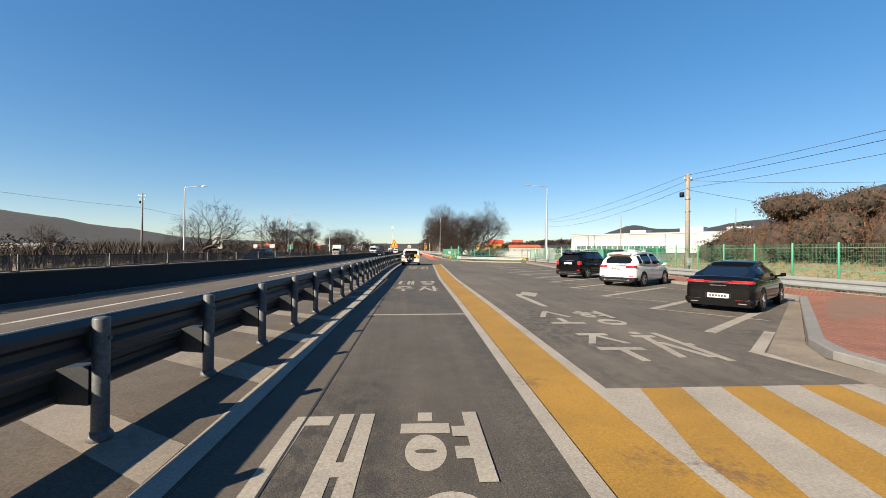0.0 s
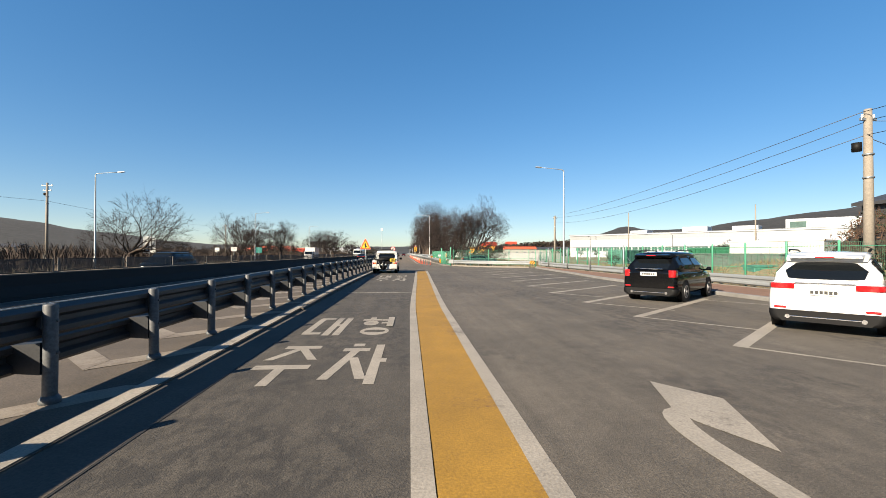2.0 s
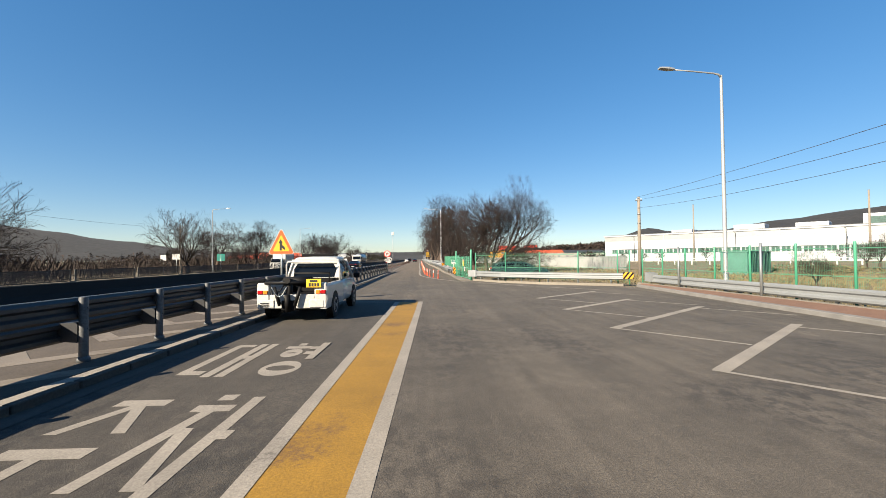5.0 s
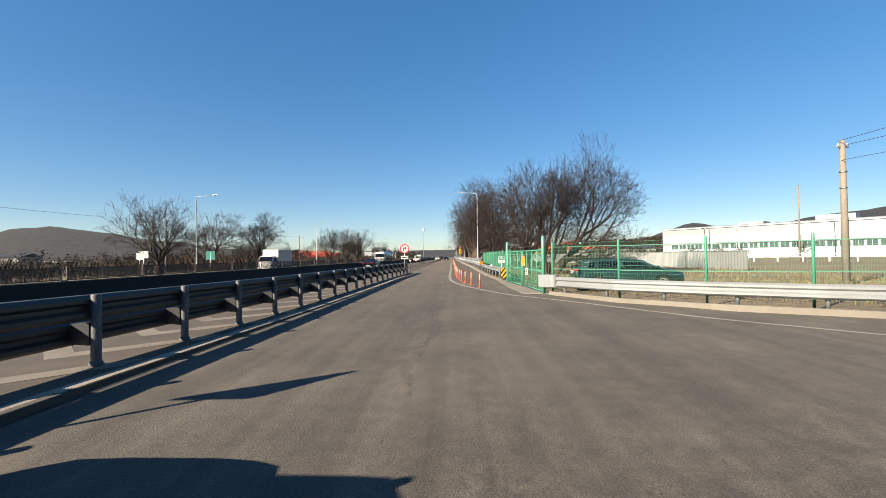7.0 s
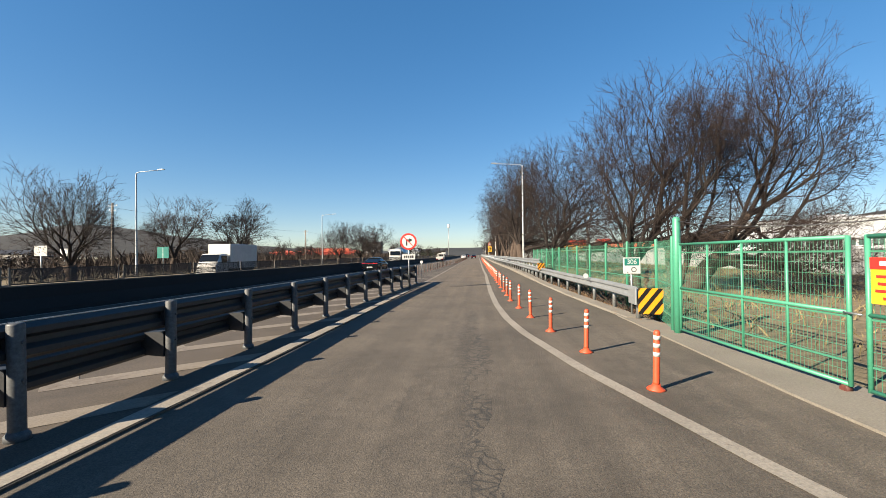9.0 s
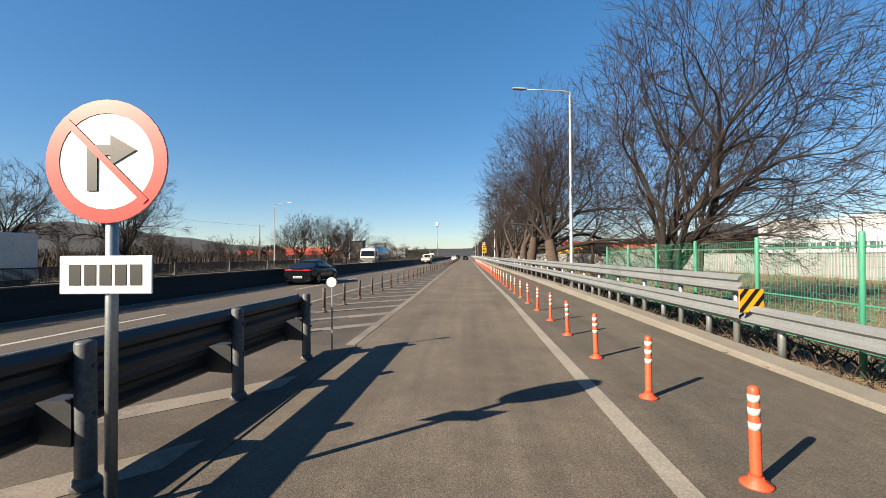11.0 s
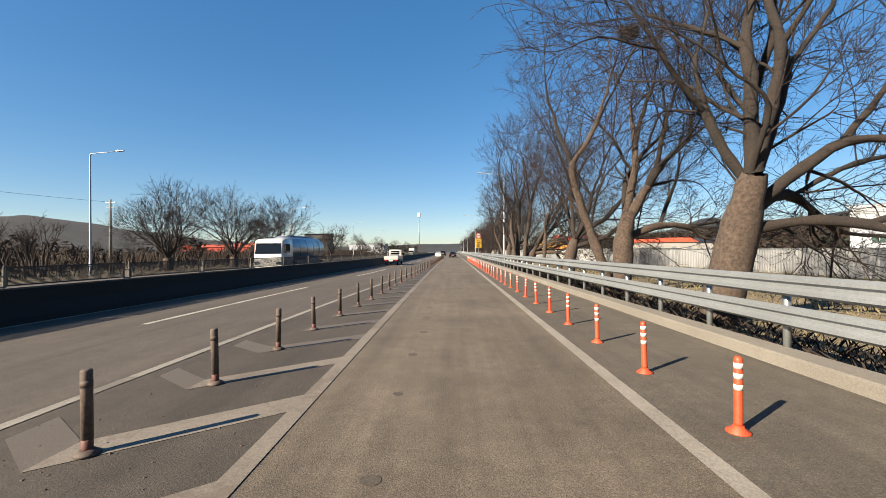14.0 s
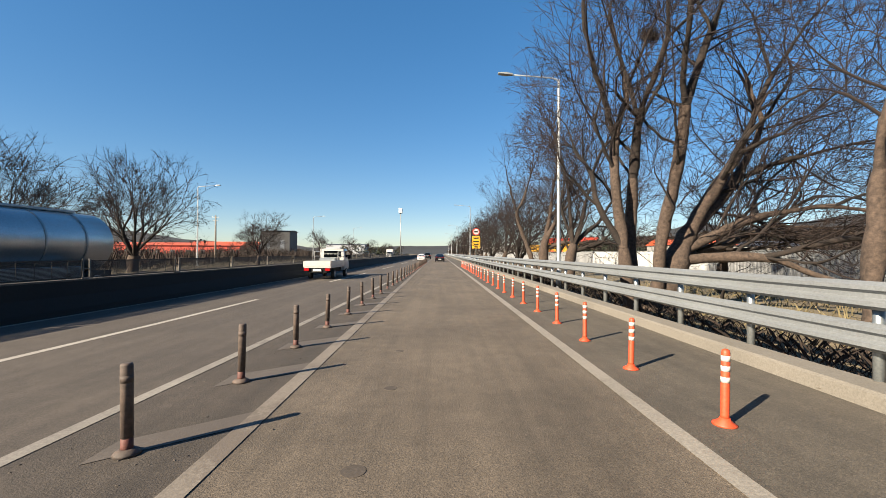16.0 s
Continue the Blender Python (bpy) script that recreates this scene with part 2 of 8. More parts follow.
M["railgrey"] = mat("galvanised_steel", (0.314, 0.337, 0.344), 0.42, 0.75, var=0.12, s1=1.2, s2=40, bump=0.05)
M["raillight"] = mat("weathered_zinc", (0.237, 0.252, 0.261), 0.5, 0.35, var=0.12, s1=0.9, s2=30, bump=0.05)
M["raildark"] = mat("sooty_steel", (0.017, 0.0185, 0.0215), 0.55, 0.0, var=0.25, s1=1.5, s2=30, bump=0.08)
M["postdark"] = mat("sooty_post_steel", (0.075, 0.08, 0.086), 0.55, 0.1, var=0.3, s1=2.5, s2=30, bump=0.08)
# near-black wall colour holds the shade of the barrier's near side
M["barrier"] = mat("shade_black_concrete", (0.006, 0.006, 0.0062), 0.85, var=0.25, s1=0.5, s2=12, world_space=True)
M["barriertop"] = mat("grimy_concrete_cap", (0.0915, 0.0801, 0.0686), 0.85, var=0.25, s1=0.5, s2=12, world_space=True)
M["screen"] = mat("dark_screen_mesh", (0.028, 0.026, 0.024), 0.7, var=0.2, s1=2, s2=40)
M["screenpost"] = mat("screen_post_steel", (0.137, 0.126, 0.109), 0.6, 0.3, s1=2)
M["green"] = mat("green_coated_steel", (0.0493, 0.237, 0.148), 0.45, var=0.1, s1=2, s2=30, bump=0.03)
M["greenwire"] = mat("green_coated_wire", (0.0517, 0.198, 0.125), 0.5, var=0.1, s1=2, s2=30, bump=0.0)
M["orange"] = mat("orange_urethane", (0.482, 0.0619, 0.0195), 0.55, var=0.16, s1=3, s2=30, bump=0.05, per=0.1)
M["reflect"] = mat("white_reflective_band", (0.475, 0.469, 0.444), 0.4, var=0.12, s1=4, s2=40, bump=0)
M["bollard"] = mat("soot_brown_urethane", (0.0977, 0.0686, 0.0544), 0.75, var=0.3, s1=3, s2=20, per=0.25, tint=(0.0343, 0.0286, 0.0257))
M["bollardred"] = mat("faded_red_urethane", (0.114, 0.0257, 0.0172), 0.7, var=0.3, s1=6, s2=25, tint=(0.0515, 0.0343, 0.0286))
M["brick"] = mat("red_paving_brick", (0.149, 0.0601, 0.04), 0.9, var=0.25, s1=1.2, s2=40, per=0.22, world_space=True)
M["joint"] = mat("sand_joint", (0.137, 0.0744, 0.0515), 0.95, s1=2, s2=60, world_space=True)
M["bark"] = mat("grey_brown_bark", (0.068, 0.047, 0.035), 0.95, var=0.4, s1=2.6, s2=11, bump=1.0, tint=(0.06, 0.042, 0.032))
M["twig"] = mat("brown_twigs", (0.0195, 0.0108, 0.0085), 0.95, var=0.25, s1=0.5, s2=6, bump=0.0, per=0.12)
M["barkdark"] = mat("dark_limb_bark", (0.025, 0.017, 0.013), 0.95, var=0.35, s1=1.5, s2=18, bump=0.6, tint=(0.012, 0.009, 0.0075))
M["galv"] = mat("lamp_post_zinc", (0.294, 0.304, 0.304), 0.45, 0.35, var=0.1, s1=2, s2=30, bump=0.03)
M["concpole"] = mat("spun_concrete", (0.201, 0.176, 0.146), 0.85, var=0.2, s1=1, s2=25)
M["wire"] = plain("black_cable", (0.03, 0.03, 0.035), 0.6)
M["black"] = plain("black_plastic", (0.0045, 0.0045, 0.005), 0.6)
M["black"].node_tree.nodes["Principled BSDF"].inputs["Specular IOR Level"].default_value = 0.15
M["rubber"] = mat("tyre_rubber", (0.018, 0.018, 0.018), 0.85, var=0.2, s1=5, s2=40)
M["glass"] = plain("tinted_car_glass", (0.004, 0.005, 0.006), 0.06, 0.0, coat=0.2)
M["chrome"] = plain("chrome", (0.7, 0.7, 0.72), 0.12, 1.0)
M["alloy"] = mat("alloy_rim", (0.42, 0.42, 0.43), 0.35, 0.8, var=0.08, s1=6, s2=40, bump=0)
M["redlens"] = plain("red_lamp_lens", (0.30, 0.008, 0.010), 0.15, coat=1.0)
M["orangelens"] = plain("amber_lamp_lens", (0.75, 0.18, 0.02), 0.2, coat=1.0)
M["plate"] = plain("white_plate", (0.507, 0.507, 0.493), 0.4)
M["plateyellow"] = plain("yellow_plate", (0.515, 0.33, 0.0198), 0.4)
M["carblack"] = mat("black_car_paint", (0.0022, 0.0024, 0.003), 0.10, var=0.05, s1=1, s2=5, bump=0)
M["carwhite"] = mat("white_car_paint", (0.46, 0.46, 0.46), 0.3, var=0.04, s1=1, s2=5, bump=0, coat=1.0)
M["truckwhite"] = mat("grubby_white_paint", (0.453, 0.446, 0.426), 0.4, var=0.12, s1=1.2, s2=12, bump=0, coat=0.6)
M["carcharcoal"] = mat("dark_slate_car_paint", (0.005, 0.0065, 0.0085), 0.14, var=0.05, s1=1, s2=5, bump=0)
M["cargreen"] = mat("dark_green_car_paint", (0.010, 0.028, 0.026), 0.3, 0.2, var=0.05, s1=1, s2=5, bump=0, coat=1.0)
M["steeltank"] = mat("brushed_tank_steel", (0.436, 0.451, 0.459), 0.3, 0.8, var=0.1, s1=1.0, s2=20, bump=0.02)
M["skip"] = mat("grey_green_container_paint", (0.0915, 0.114, 0.103), 0.6, var=0.2, s1=1, s2=10)
M["signred"] = plain("sign_red", (0.436, 0.0246, 0.0176), 0.4)
M["signwhite"] = plain("sign_white", (0.449, 0.449, 0.438), 0.4)
M["hazardorange"] = plain("hazard_orange_yellow", (0.50, 0.20, 0.004), 0.4)
M["signyellow"] = plain("sign_yellow", (0.561, 0.33, 0.0198), 0.4)
M["signorange"] = plain("sign_orange_border", (0.528, 0.0858, 0.0198), 0.4)
M["signgreen"] = plain("sign_green", (0.00858, 0.137, 0.114), 0.4)
M["signblack"] = plain("sign_black", (0.00858, 0.00858, 0.00858), 0.5)
M["sheet"] = mat("white_corrugated_sheet", (0.24, 0.245, 0.25), 0.5, 0.1, var=0.1, s1=0.4, s2=10, bump=0.03, world_space=True)
M["sheetgrey"] = mat("grey_corrugated_sheet", (0.189, 0.194, 0.2), 0.55, 0.2, var=0.15, s1=0.4, s2=10, bump=0.03, world_space=True)
M["factory"] = mat("white_factory_cladding", (0.301, 0.319, 0.35), 0.6, var=0.06, s1=0.05, s2=1.5, bump=0.02, world_space=True)
M["factoryband"] = mat("grey_window_band", (0.126, 0.137, 0.155), 0.3, var=0.1, s1=0.3, s2=3, bump=0, world_space=True)
M["cyellow"] = mat("yellow_cladding", (0.507, 0.266, 0.019), 0.6, var=0.1, s1=0.2, s2=2, bump=0, world_space=True)
M["cred"] = mat("red_cladding", (0.409, 0.0396, 0.0165), 0.6, var=0.1, s1=0.2, s2=2, bump=0, world_space=True)
M["corange"] = mat("orange_roof_sheet", (0.495, 0.0858, 0.0264), 0.6, var=0.1, s1=0.2, s2=2, bump=0, world_space=True)
M["darkroof"] = mat("dark_grey_roof", (0.0315, 0.0315, 0.0343), 0.6, var=0.15, s1=0.3, s2=3, world_space=True)
M["farwall"] = mat("pale_render", (0.286, 0.275, 0.258), 0.8, var=0.15, s1=0.2, s2=2, world_space=True)
M["soil"] = mat("dry_grass_ground", (0.184, 0.142, 0.084), 0.97, var=0.35, s1=0.12, s2=5, bump=0.8, tint=(0.102, 0.084, 0.0437), world_space=True)
M["drygrass"] = mat("dry_grass_blades", (0.182, 0.146, 0.0761), 0.95, var=0.3, s1=0.6, s2=6, bump=0, tint=(0.0913, 0.079, 0.0365))
M["litter"] = mat("brown_leaf_litter", (0.172, 0.0977, 0.0487), 0.95, var=0.35, s1=1.5, s2=8, bump=0, tint=(0.0858, 0.0487, 0.0257))
M["brush"] = mat("brown_brush", (0.0309, 0.0188, 0.013), 0.95, var=0.35, s1=0.25, s2=4, bump=0, tint=(0.0163, 0.0111, 0.00815))
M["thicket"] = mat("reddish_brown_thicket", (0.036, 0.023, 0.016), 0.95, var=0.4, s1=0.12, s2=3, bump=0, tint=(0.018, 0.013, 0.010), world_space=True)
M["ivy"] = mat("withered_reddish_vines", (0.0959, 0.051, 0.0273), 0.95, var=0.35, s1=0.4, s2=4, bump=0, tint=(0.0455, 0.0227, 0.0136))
M["pine"] = mat("evergreen_needles", (0.0204, 0.0282, 0.0127), 0.9, var=0.35, s1=0.4, s2=4, bump=0, tint=(0.0136, 0.0173, 0.00819))
# the cool bluish tint puts distance haze into the colour of the woods
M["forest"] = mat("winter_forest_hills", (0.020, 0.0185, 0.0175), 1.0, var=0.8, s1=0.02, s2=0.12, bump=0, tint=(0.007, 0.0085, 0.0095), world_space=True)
M["greenbin"] = mat("bright_green_steel_paint", (0.008, 0.085, 0.038), 0.5, s1=1, s2=10)
M["factoryglass"] = mat("greenish_window_glass", (0.05, 0.095, 0.085), 0.25, var=0.25, s1=0.3, s2=2, bump=0, world_space=True)
M["tealtank"] = mat("teal_painted_steel", (0.0343, 0.137, 0.109), 0.6, s1=1, s2=10)


# ---- mesh helpers ----
class MB:
    """Gathers vertices and faces of one mesh."""

    def __init__(self):
        self.v, self.f, self.s = [], [], []

    def add(self, vs, fs, smooth=False):
        o = len(self.v)
        self.v += [tuple(p) for p in vs]
        self.f += [tuple(i + o for i in q) for q in fs]
        self.s += [smooth] * len(fs)
        return self

    def box(self, x0, x1, y0, y1, z0, z1, b=0.0):
        if b:
            vs, fs = [], []
            for z, k in ((z0, b), (z0 + b, 0), (z1 - b, 0), (z1, b)):
                for x, y in ((x0 + k, y0 + b), (x0 + b, y0 + k), (x1 - b, y0 + k), (x1 - k, y0 + b),
                             (x1 - k, y1 - b), (x1 - b, y1 - k), (x0 + b, y1 - k), (x0 + k, y1 - b)):
                    vs.append((x, y, z))
            for r in range(3):
                fs += [(8 * r + i, 8 * r + (i + 1) % 8, 8 * r + 8 + (i + 1) % 8, 8 * r + 8 + i) for i in range(8)]
            fs += [tuple(range(7, -1, -1)), tuple(range(24, 32))]
            return self.add(vs, fs)
        vs = [(x, y, z) for z in (z0, z1) for x, y in ((x0, y0), (x1, y0), (x1, y1), (x0, y1))]
        return self.add(vs, [(3, 2, 1, 0), (4, 5, 6, 7), (0, 1, 5, 4), (1, 2, 6, 5), (2, 3, 7, 6), (3, 0, 4, 7)])

    def prism(self, pts, z0, z1):
        """An upright prism over a plan outline (counter-clockwise)."""
        k = len(pts)
        vs = [(x, y, z0) for x, y in pts] + [(x, y, z1) for x, y in pts]
        return self.add(vs, [tuple(range(k - 1, -1, -1)), tuple(range(k, 2 * k))] + [(i, (i + 1) % k, k + (i + 1) % k, k + i) for i in range(k)])

    def quad(self, a, b, c, d):
        return self.add([a, b, c, d], [(0, 1, 2, 3)])

    def tube(self, pts, radii, n=8, cap=True, smooth=True):
        pts = [Vector(p) for p in pts]
        vs, fs = [], []
        up = None
        for i, p in enumerate(pts):
            d = (pts[min(i + 1, len(pts) - 1)] - pts[max(i - 1, 0)])
            d = d.normalized() if d.length > 1e-9 else Vector((0, 0, 1))
            if up is None:
                up = d.orthogonal().normalized()
            else:
                up = (up - d * up.dot(d))
                up = up.normalized() if up.length > 1e-6 else d.orthogonal().normalized()
            side = d.cross(up)
            r = radii[i] if hasattr(radii, "__len__") else radii
            for k in range(n):
                a = 2 * math.pi * k / n
                vs.append(p + (up * math.cos(a) + side * math.sin(a)) * r)
        for i in range(len(pts) - 1):
            for k in range(n):
                a, b = i * n + k, i * n + (k + 1) % n
                fs.append((a, b, b + n, a + n))
        self.add(vs, fs, smooth)
        if cap:
            o = len(self.v) - len(vs)
            self.f += [tuple(o + k for k in range(n - 1, -1, -1)), tuple(o + len(vs) - n + k for k in range(n))]
            self.s += [False, False]
        return self

    def sweep(self, profile, path, closed=True, smooth=False):
        """A profile of (right, up) swept along a path of points."""
        path = [Vector(p) for p in path]
        k, vs, fs = len(profile), [], []
        for i, p in enumerate(path):
            d = path[min(i + 1, len(path) - 1)] - path[max(i - 1, 0)]
            r = Vector((d.y, -d.x, 0)).normalized()
            vs += [p + r * a + Vector((0, 0, b)) for a, b in profile]
        m = k if closed else k - 1
        for i in range(len(path) - 1):
            fs += [(i * k + j, i * k + (j + 1) % k, (i + 1) * k + (j + 1) % k, (i + 1) * k + j) for j in range(m)]
        if closed:
            fs += [tuple(range(k - 1, -1, -1)), tuple(range((len(path) - 1) * k, len(path) * k))]
        return self.add(vs, fs, smooth)

    def loft(self, rings, smooth=True, caps=True):
        k, vs, fs = len(rings[0]), [], []
        for r in rings:
            vs += r
        for i in range(len(rings) - 1):
            fs += [(i * k + j, i * k + (j + 1) % k, (i + 1) * k + (j + 1) % k, (i + 1) * k + j) for j in range(k)]
        self.add(vs, fs, smooth)
        if caps:
            o = len(self.v) - len(vs)
            self.f += [tuple(o + j for j in range(k - 1, -1, -1)), tuple(o + len(vs) - k + j for j in range(k))]
            self.s += [False, False]
        return self

    def disc(self, c, r, n=20, axis="z", z=0.0, inner=0.0, t=0.01):
        """A flat disc or ring with thickness t, in the plane across axis."""
        def at(k, q, h):
            u, w = q * math.cos(2 * math.pi * k / n), q * math.sin(2 * math.pi * k / n)
            return {"z": (c[0] + u, c[1] + w, c[2] + h), "y": (c[0] + u, c[1] + h, c[2] + w), "x": (c[0] + h, c[1] + u, c[2] + w)}[axis]
        vs = [at(k, r, h) for h in (0, t) for k in range(n)]
        nx = [(k + 1) % n for k in range(n)]
        fs = [(k, nx[k], n + nx[k], n + k) for k in range(n)]
        if inner:
            vs += [at(k, inner, h) for h in (0, t) for k in range(n)]
            fs += [(2 * n + k, 3 * n + k, 3 * n + nx[k], 2 * n + nx[k]) for k in range(n)]
            fs += [(k, 2 * n + k, 2 * n + nx[k], nx[k]) for k in range(n)] + [(n + k, n + nx[k], 3 * n + nx[k], 3 * n + k) for k in range(n)]
        else:
            fs += [tuple(range(n - 1, -1, -1)), tuple(range(n, 2 * n))]
        return self.add(vs, fs)

    def moved(self, m, start=0):
        self.v[start:] = [tuple(m @ Vector(p)) for p in self.v[start:]]
        return self

    def mesh(self, name, material):
        me = bpy.data.meshes.new(name)
        me.from_pydata(self.v, [], self.f)
        me.polygons.foreach_set("use_smooth", self.s)
        me.materials.append(M[material])
        me.update()
        return me


def fix_normals(me):
    bm = bmesh.new()
    bm.from_mesh(me)
    bmesh.ops.recalc_face_normals(bm, faces=bm.faces)
    bm.to_mesh(me)
    bm.free()
    return me


def part(name, mb, material, parent=None, label="", m=None, recalc=True):
    """One mesh object, under a thing or a part where parent is given."""
    me = mb if isinstance(mb, bpy.types.Mesh) else mb.mesh(name, material)
    if recalc and not isinstance(mb, bpy.types.Mesh):
        fix_normals(me)
    ob = new(name, me)
    if parent:
        ob.parent = parent
    if m is not None:
        ob.matrix_basis = m
    if label:
        ob["label"] = label
    return ob


def thing(name, label, category, group="", m=None, kind=""):
    ob = new(name)
    ob.empty_display_size = 0.2
    if m is not None:
        ob.matrix_basis = m
    return tagged(ob, label, category, group, kind)


def lerp(y, table):
    """Piecewise linear along the road: table of (y, value)."""
    if y <= table[0][0]:
        return table[0][1]
    for (a, u), (b, w) in zip(table, table[1:]):
        if y <= b:
            return u + (w - u) * (y - a) / (b - a)
    return table[-1][1]


def steps(a, b, d):
    k = max(1, round((b - a) / d))
    return [a + (b - a) * i / k for i in range(k + 1)]


# ---- plan: lateral position of the long lines, by distance along the road ----
BARRIER = [(-60, -13.4), (0, -12.0), (60, -10.7), (100, -9.75), (130, -8.9), (150, -8.0), (180, -7.3), (260, -6.7), (3000, -6.7)]
def barrier_x(y): return lerp(y, BARRIER)
def guard_x(y): return lerp(y, [(-40, -3.0), (0, -2.17), (8.7, -1.95), (16, -1.76), (22, -1.68), (36, -1.58), (47, -1.28), (60, -0.76), (73, -0.56), (80, -0.48), (91, 0.02)])
def strip_x(y): return lerp(y, [(-40, -1.5), (3, -1.13), (29, -0.96), (42, -0.66), (60, -0.22), (68, 0.04), (75, 0.22), (82, 0.3), (90, 0.42), (103, 0.45), (144, 0.2), (200, 0.0), (3000, 0.0)])
def seam_x(y): return lerp(y, [(-40, -0.7), (2, -0.40), (28, -0.22), (45, -0.20), (58, -0.08), (66, 0.12), (75, 0.34), (90, 0.52)])
def yellow_x(y): return lerp(y, [(-40, 1.1), (1.8, 1.96), (11, 2.17), (25, 2.37), (37, 2.8), (51, 3.3)])
def edge_x(y): return lerp(y, [(56, 14.0), (59.8, 10.95), (61.7, 9.9), (64.1, 8.6), (65.5, 7.7), (66.6, 7.0), (68.9, 6.15), (72.2, 5.25), (75, 4.72), (77, 4.5), (80, 4.36), (88, 4.27), (100, 4.4), (112, 4.3), (3000, 4.3)])
def kerbr_x(y): return lerp(y, [(74, 7.75), (80, 7.35), (90, 7.2), (110, 7.2), (146, 6.75), (200, 6.6), (3000, 6.6)])


def hoard_x(y): return lerp(y, [(89, 32.2), (93.5, 30.9), (175, 24.0), (330, 22.0), (3000, 22.0)])

for key in ("carblack", "carcharcoal", "cargreen", "glass"):
    M[key].node_tree.nodes["Principled BSDF"].inputs["Specular IOR Level"].default_value = 0.3


# ---- ground and roads ----
def ribbon(name, xl, xr, ys, z, material, thick=0.05, label="", category="road", parent=None):
    mb = MB()
    rows = [((xl(y), y), (xr(y), y)) for y in ys]
    for (a, b), (c, d) in zip(rows, rows[1:]):
        mb.quad((*a, z), (*b, z), (*d, z), (*c, z))
        mb.quad((*b, z), (*b, z - thick), (*d, z - thick), (*d, z))
        mb.quad((*a, z - thick), (*a, z), (*c, z), (*c, z - thick))
    (a, b), (c, d) = rows[0], rows[-1]
    mb.quad((*a, z - thick), (*b, z - thick), (*b, z), (*a, z))
    mb.quad((*c, z), (*d, z), (*d, z - thick), (*c, z - thick))
    ob = part(name, mb, material, parent, recalc=False)
    return ob if parent else tagged(ob, label, category, kind="structure")


mb = MB()
mb.quad((-3500, -600, -0.06), (3500, -600, -0.06), (3500, 4500, -0.06), (-3500, 4500, -0.06))
tagged(part("ground", mb, "soil", recalc=False), "flat ground of dry winter grass and soil", "ground", kind="structure")

LONG = steps(-40, 260, 4) + steps(300, 2600, 100)
ribbon("road_rest_area_lane", lambda y: strip_x(y) + 0.12 if y < 90 else strip_x(y),
       lambda y: lerp(y, [(-40, 8.0), (5.8, 7.6), (14.2, 15.6), (30, 15.2), (45, 16.3), (57.5, 17.3), (58.5, 16.2), (61, 12.3), (66.6, 8.6), (67.5, 8.4), (75, 7.9), (76, 7.8), (90, 7.3), (3000, 6.8)]),
       sorted(set(LONG + [5.8, 14.2, 30, 45, 57.5, 58.5, 61, 66.6, 67.5, 75])), 0.0, "lot",
       label="grey patched asphalt lane and parking apron, cracked in places", category="road")
ribbon("road_large_bay", seam_x, lambda y: yellow_x(y) + 0.2, steps(-40, 51, 3), 0.0022, "bay", thick=0.002, label="darker oil-stained asphalt of the large-vehicle bays", category="road")
ribbon("road_main", lambda y: barrier_x(y) + 0.2, lambda y: min(barrier_x(y) + 6.75, strip_x(y) - 0.1), LONG, 0.0, "main",
       label="two-lane main carriageway of worn tan-grey asphalt", category="road")
ribbon("road_opposite", lambda y: barrier_x(y) - 16.0, lambda y: barrier_x(y) - 0.55, LONG, 0.0, "main",
       label="opposite carriageway beyond the dark median barrier", category="road")
ribbon("gutter", lambda y: strip_x(y) + 0.1, seam_x, steps(-40, 46, 2), 0.004, "gutter", label="concrete gutter beside the lane, stained", category="gutter")


# raised island under the guard rail, level with the road at its start
def island_z(y): return lerp(y, [(14, 0.012), (30, 0.10), (50, 0.10), (62, 0.03), (92, 0.012)])
mb = MB()
ys = steps(-40, 92, 2)
for a, b in zip(ys, ys[1:]):
    la, lb = (min(barrier_x(q) + 6.76, strip_x(q) - 0.3) for q in (a, b))
    ra, rb, za, zb = strip_x(a) + 0.14, strip_x(b) + 0.14, island_z(a), island_z(b)
    mb.quad((la, a, za), (ra, a, za), (rb, b, zb), (lb, b, zb))
    mb.quad((ra, a, za), (ra, a, -0.04), (rb, b, -0.04), (rb, b, zb))
    mb.quad((la, a, -0.04), (la, a, za), (lb, b, zb), (lb, b, -0.04))
tagged(part("median_island", mb, "slab", recalc=False), "low concrete island carrying the dark guard rail", "median island", kind="structure")
ribbon("road_gore", lambda y: barrier_x(y) + 6.76, lambda y: strip_x(y) - 0.1, steps(91.9, 196, 4), 0.002, "gore",
       label="paved gore between the merging carriageways", category="road")
# kerb stones along the island edge, each its own block
KERB = thing("kerb", "worn concrete kerb stones edging the guard rail island", "kerb", kind="structure")
stone = MB().box(-0.07, 0.07, 0.012, 0.988, -0.05, 0.115, 0.012).mesh("kerb_stone", "gutter")
fix_normals(stone)
for i in range(30):
    y = 24 + i
    part("kerb_stone", stone, "gutter", KERB, m=pose(strip_x(y) + 0.16, y, min(0.0, island_z(y) - 0.1), 0, 0, -math.degrees(math.atan(0.012))))


# ---- road markings ----
def marking(name, label, category="road marking", group=""):
    return thing(name, label, category, group, kind="structure")


def stripe(mb, p, q, w, z=0.004):
    p, q = Vector((*p, z)), Vector((*q, z))
    d = (q - p).normalized()
    r = Vector((d.y, -d.x, 0)) * w / 2
    n = max(1, int((q - p).length / 4))
    for i in range(n):
        a, b = p.lerp(q, i / n), p.lerp(q, (i + 1) / n)
        mb.quad(a - r, a + r, b + r, b - r)


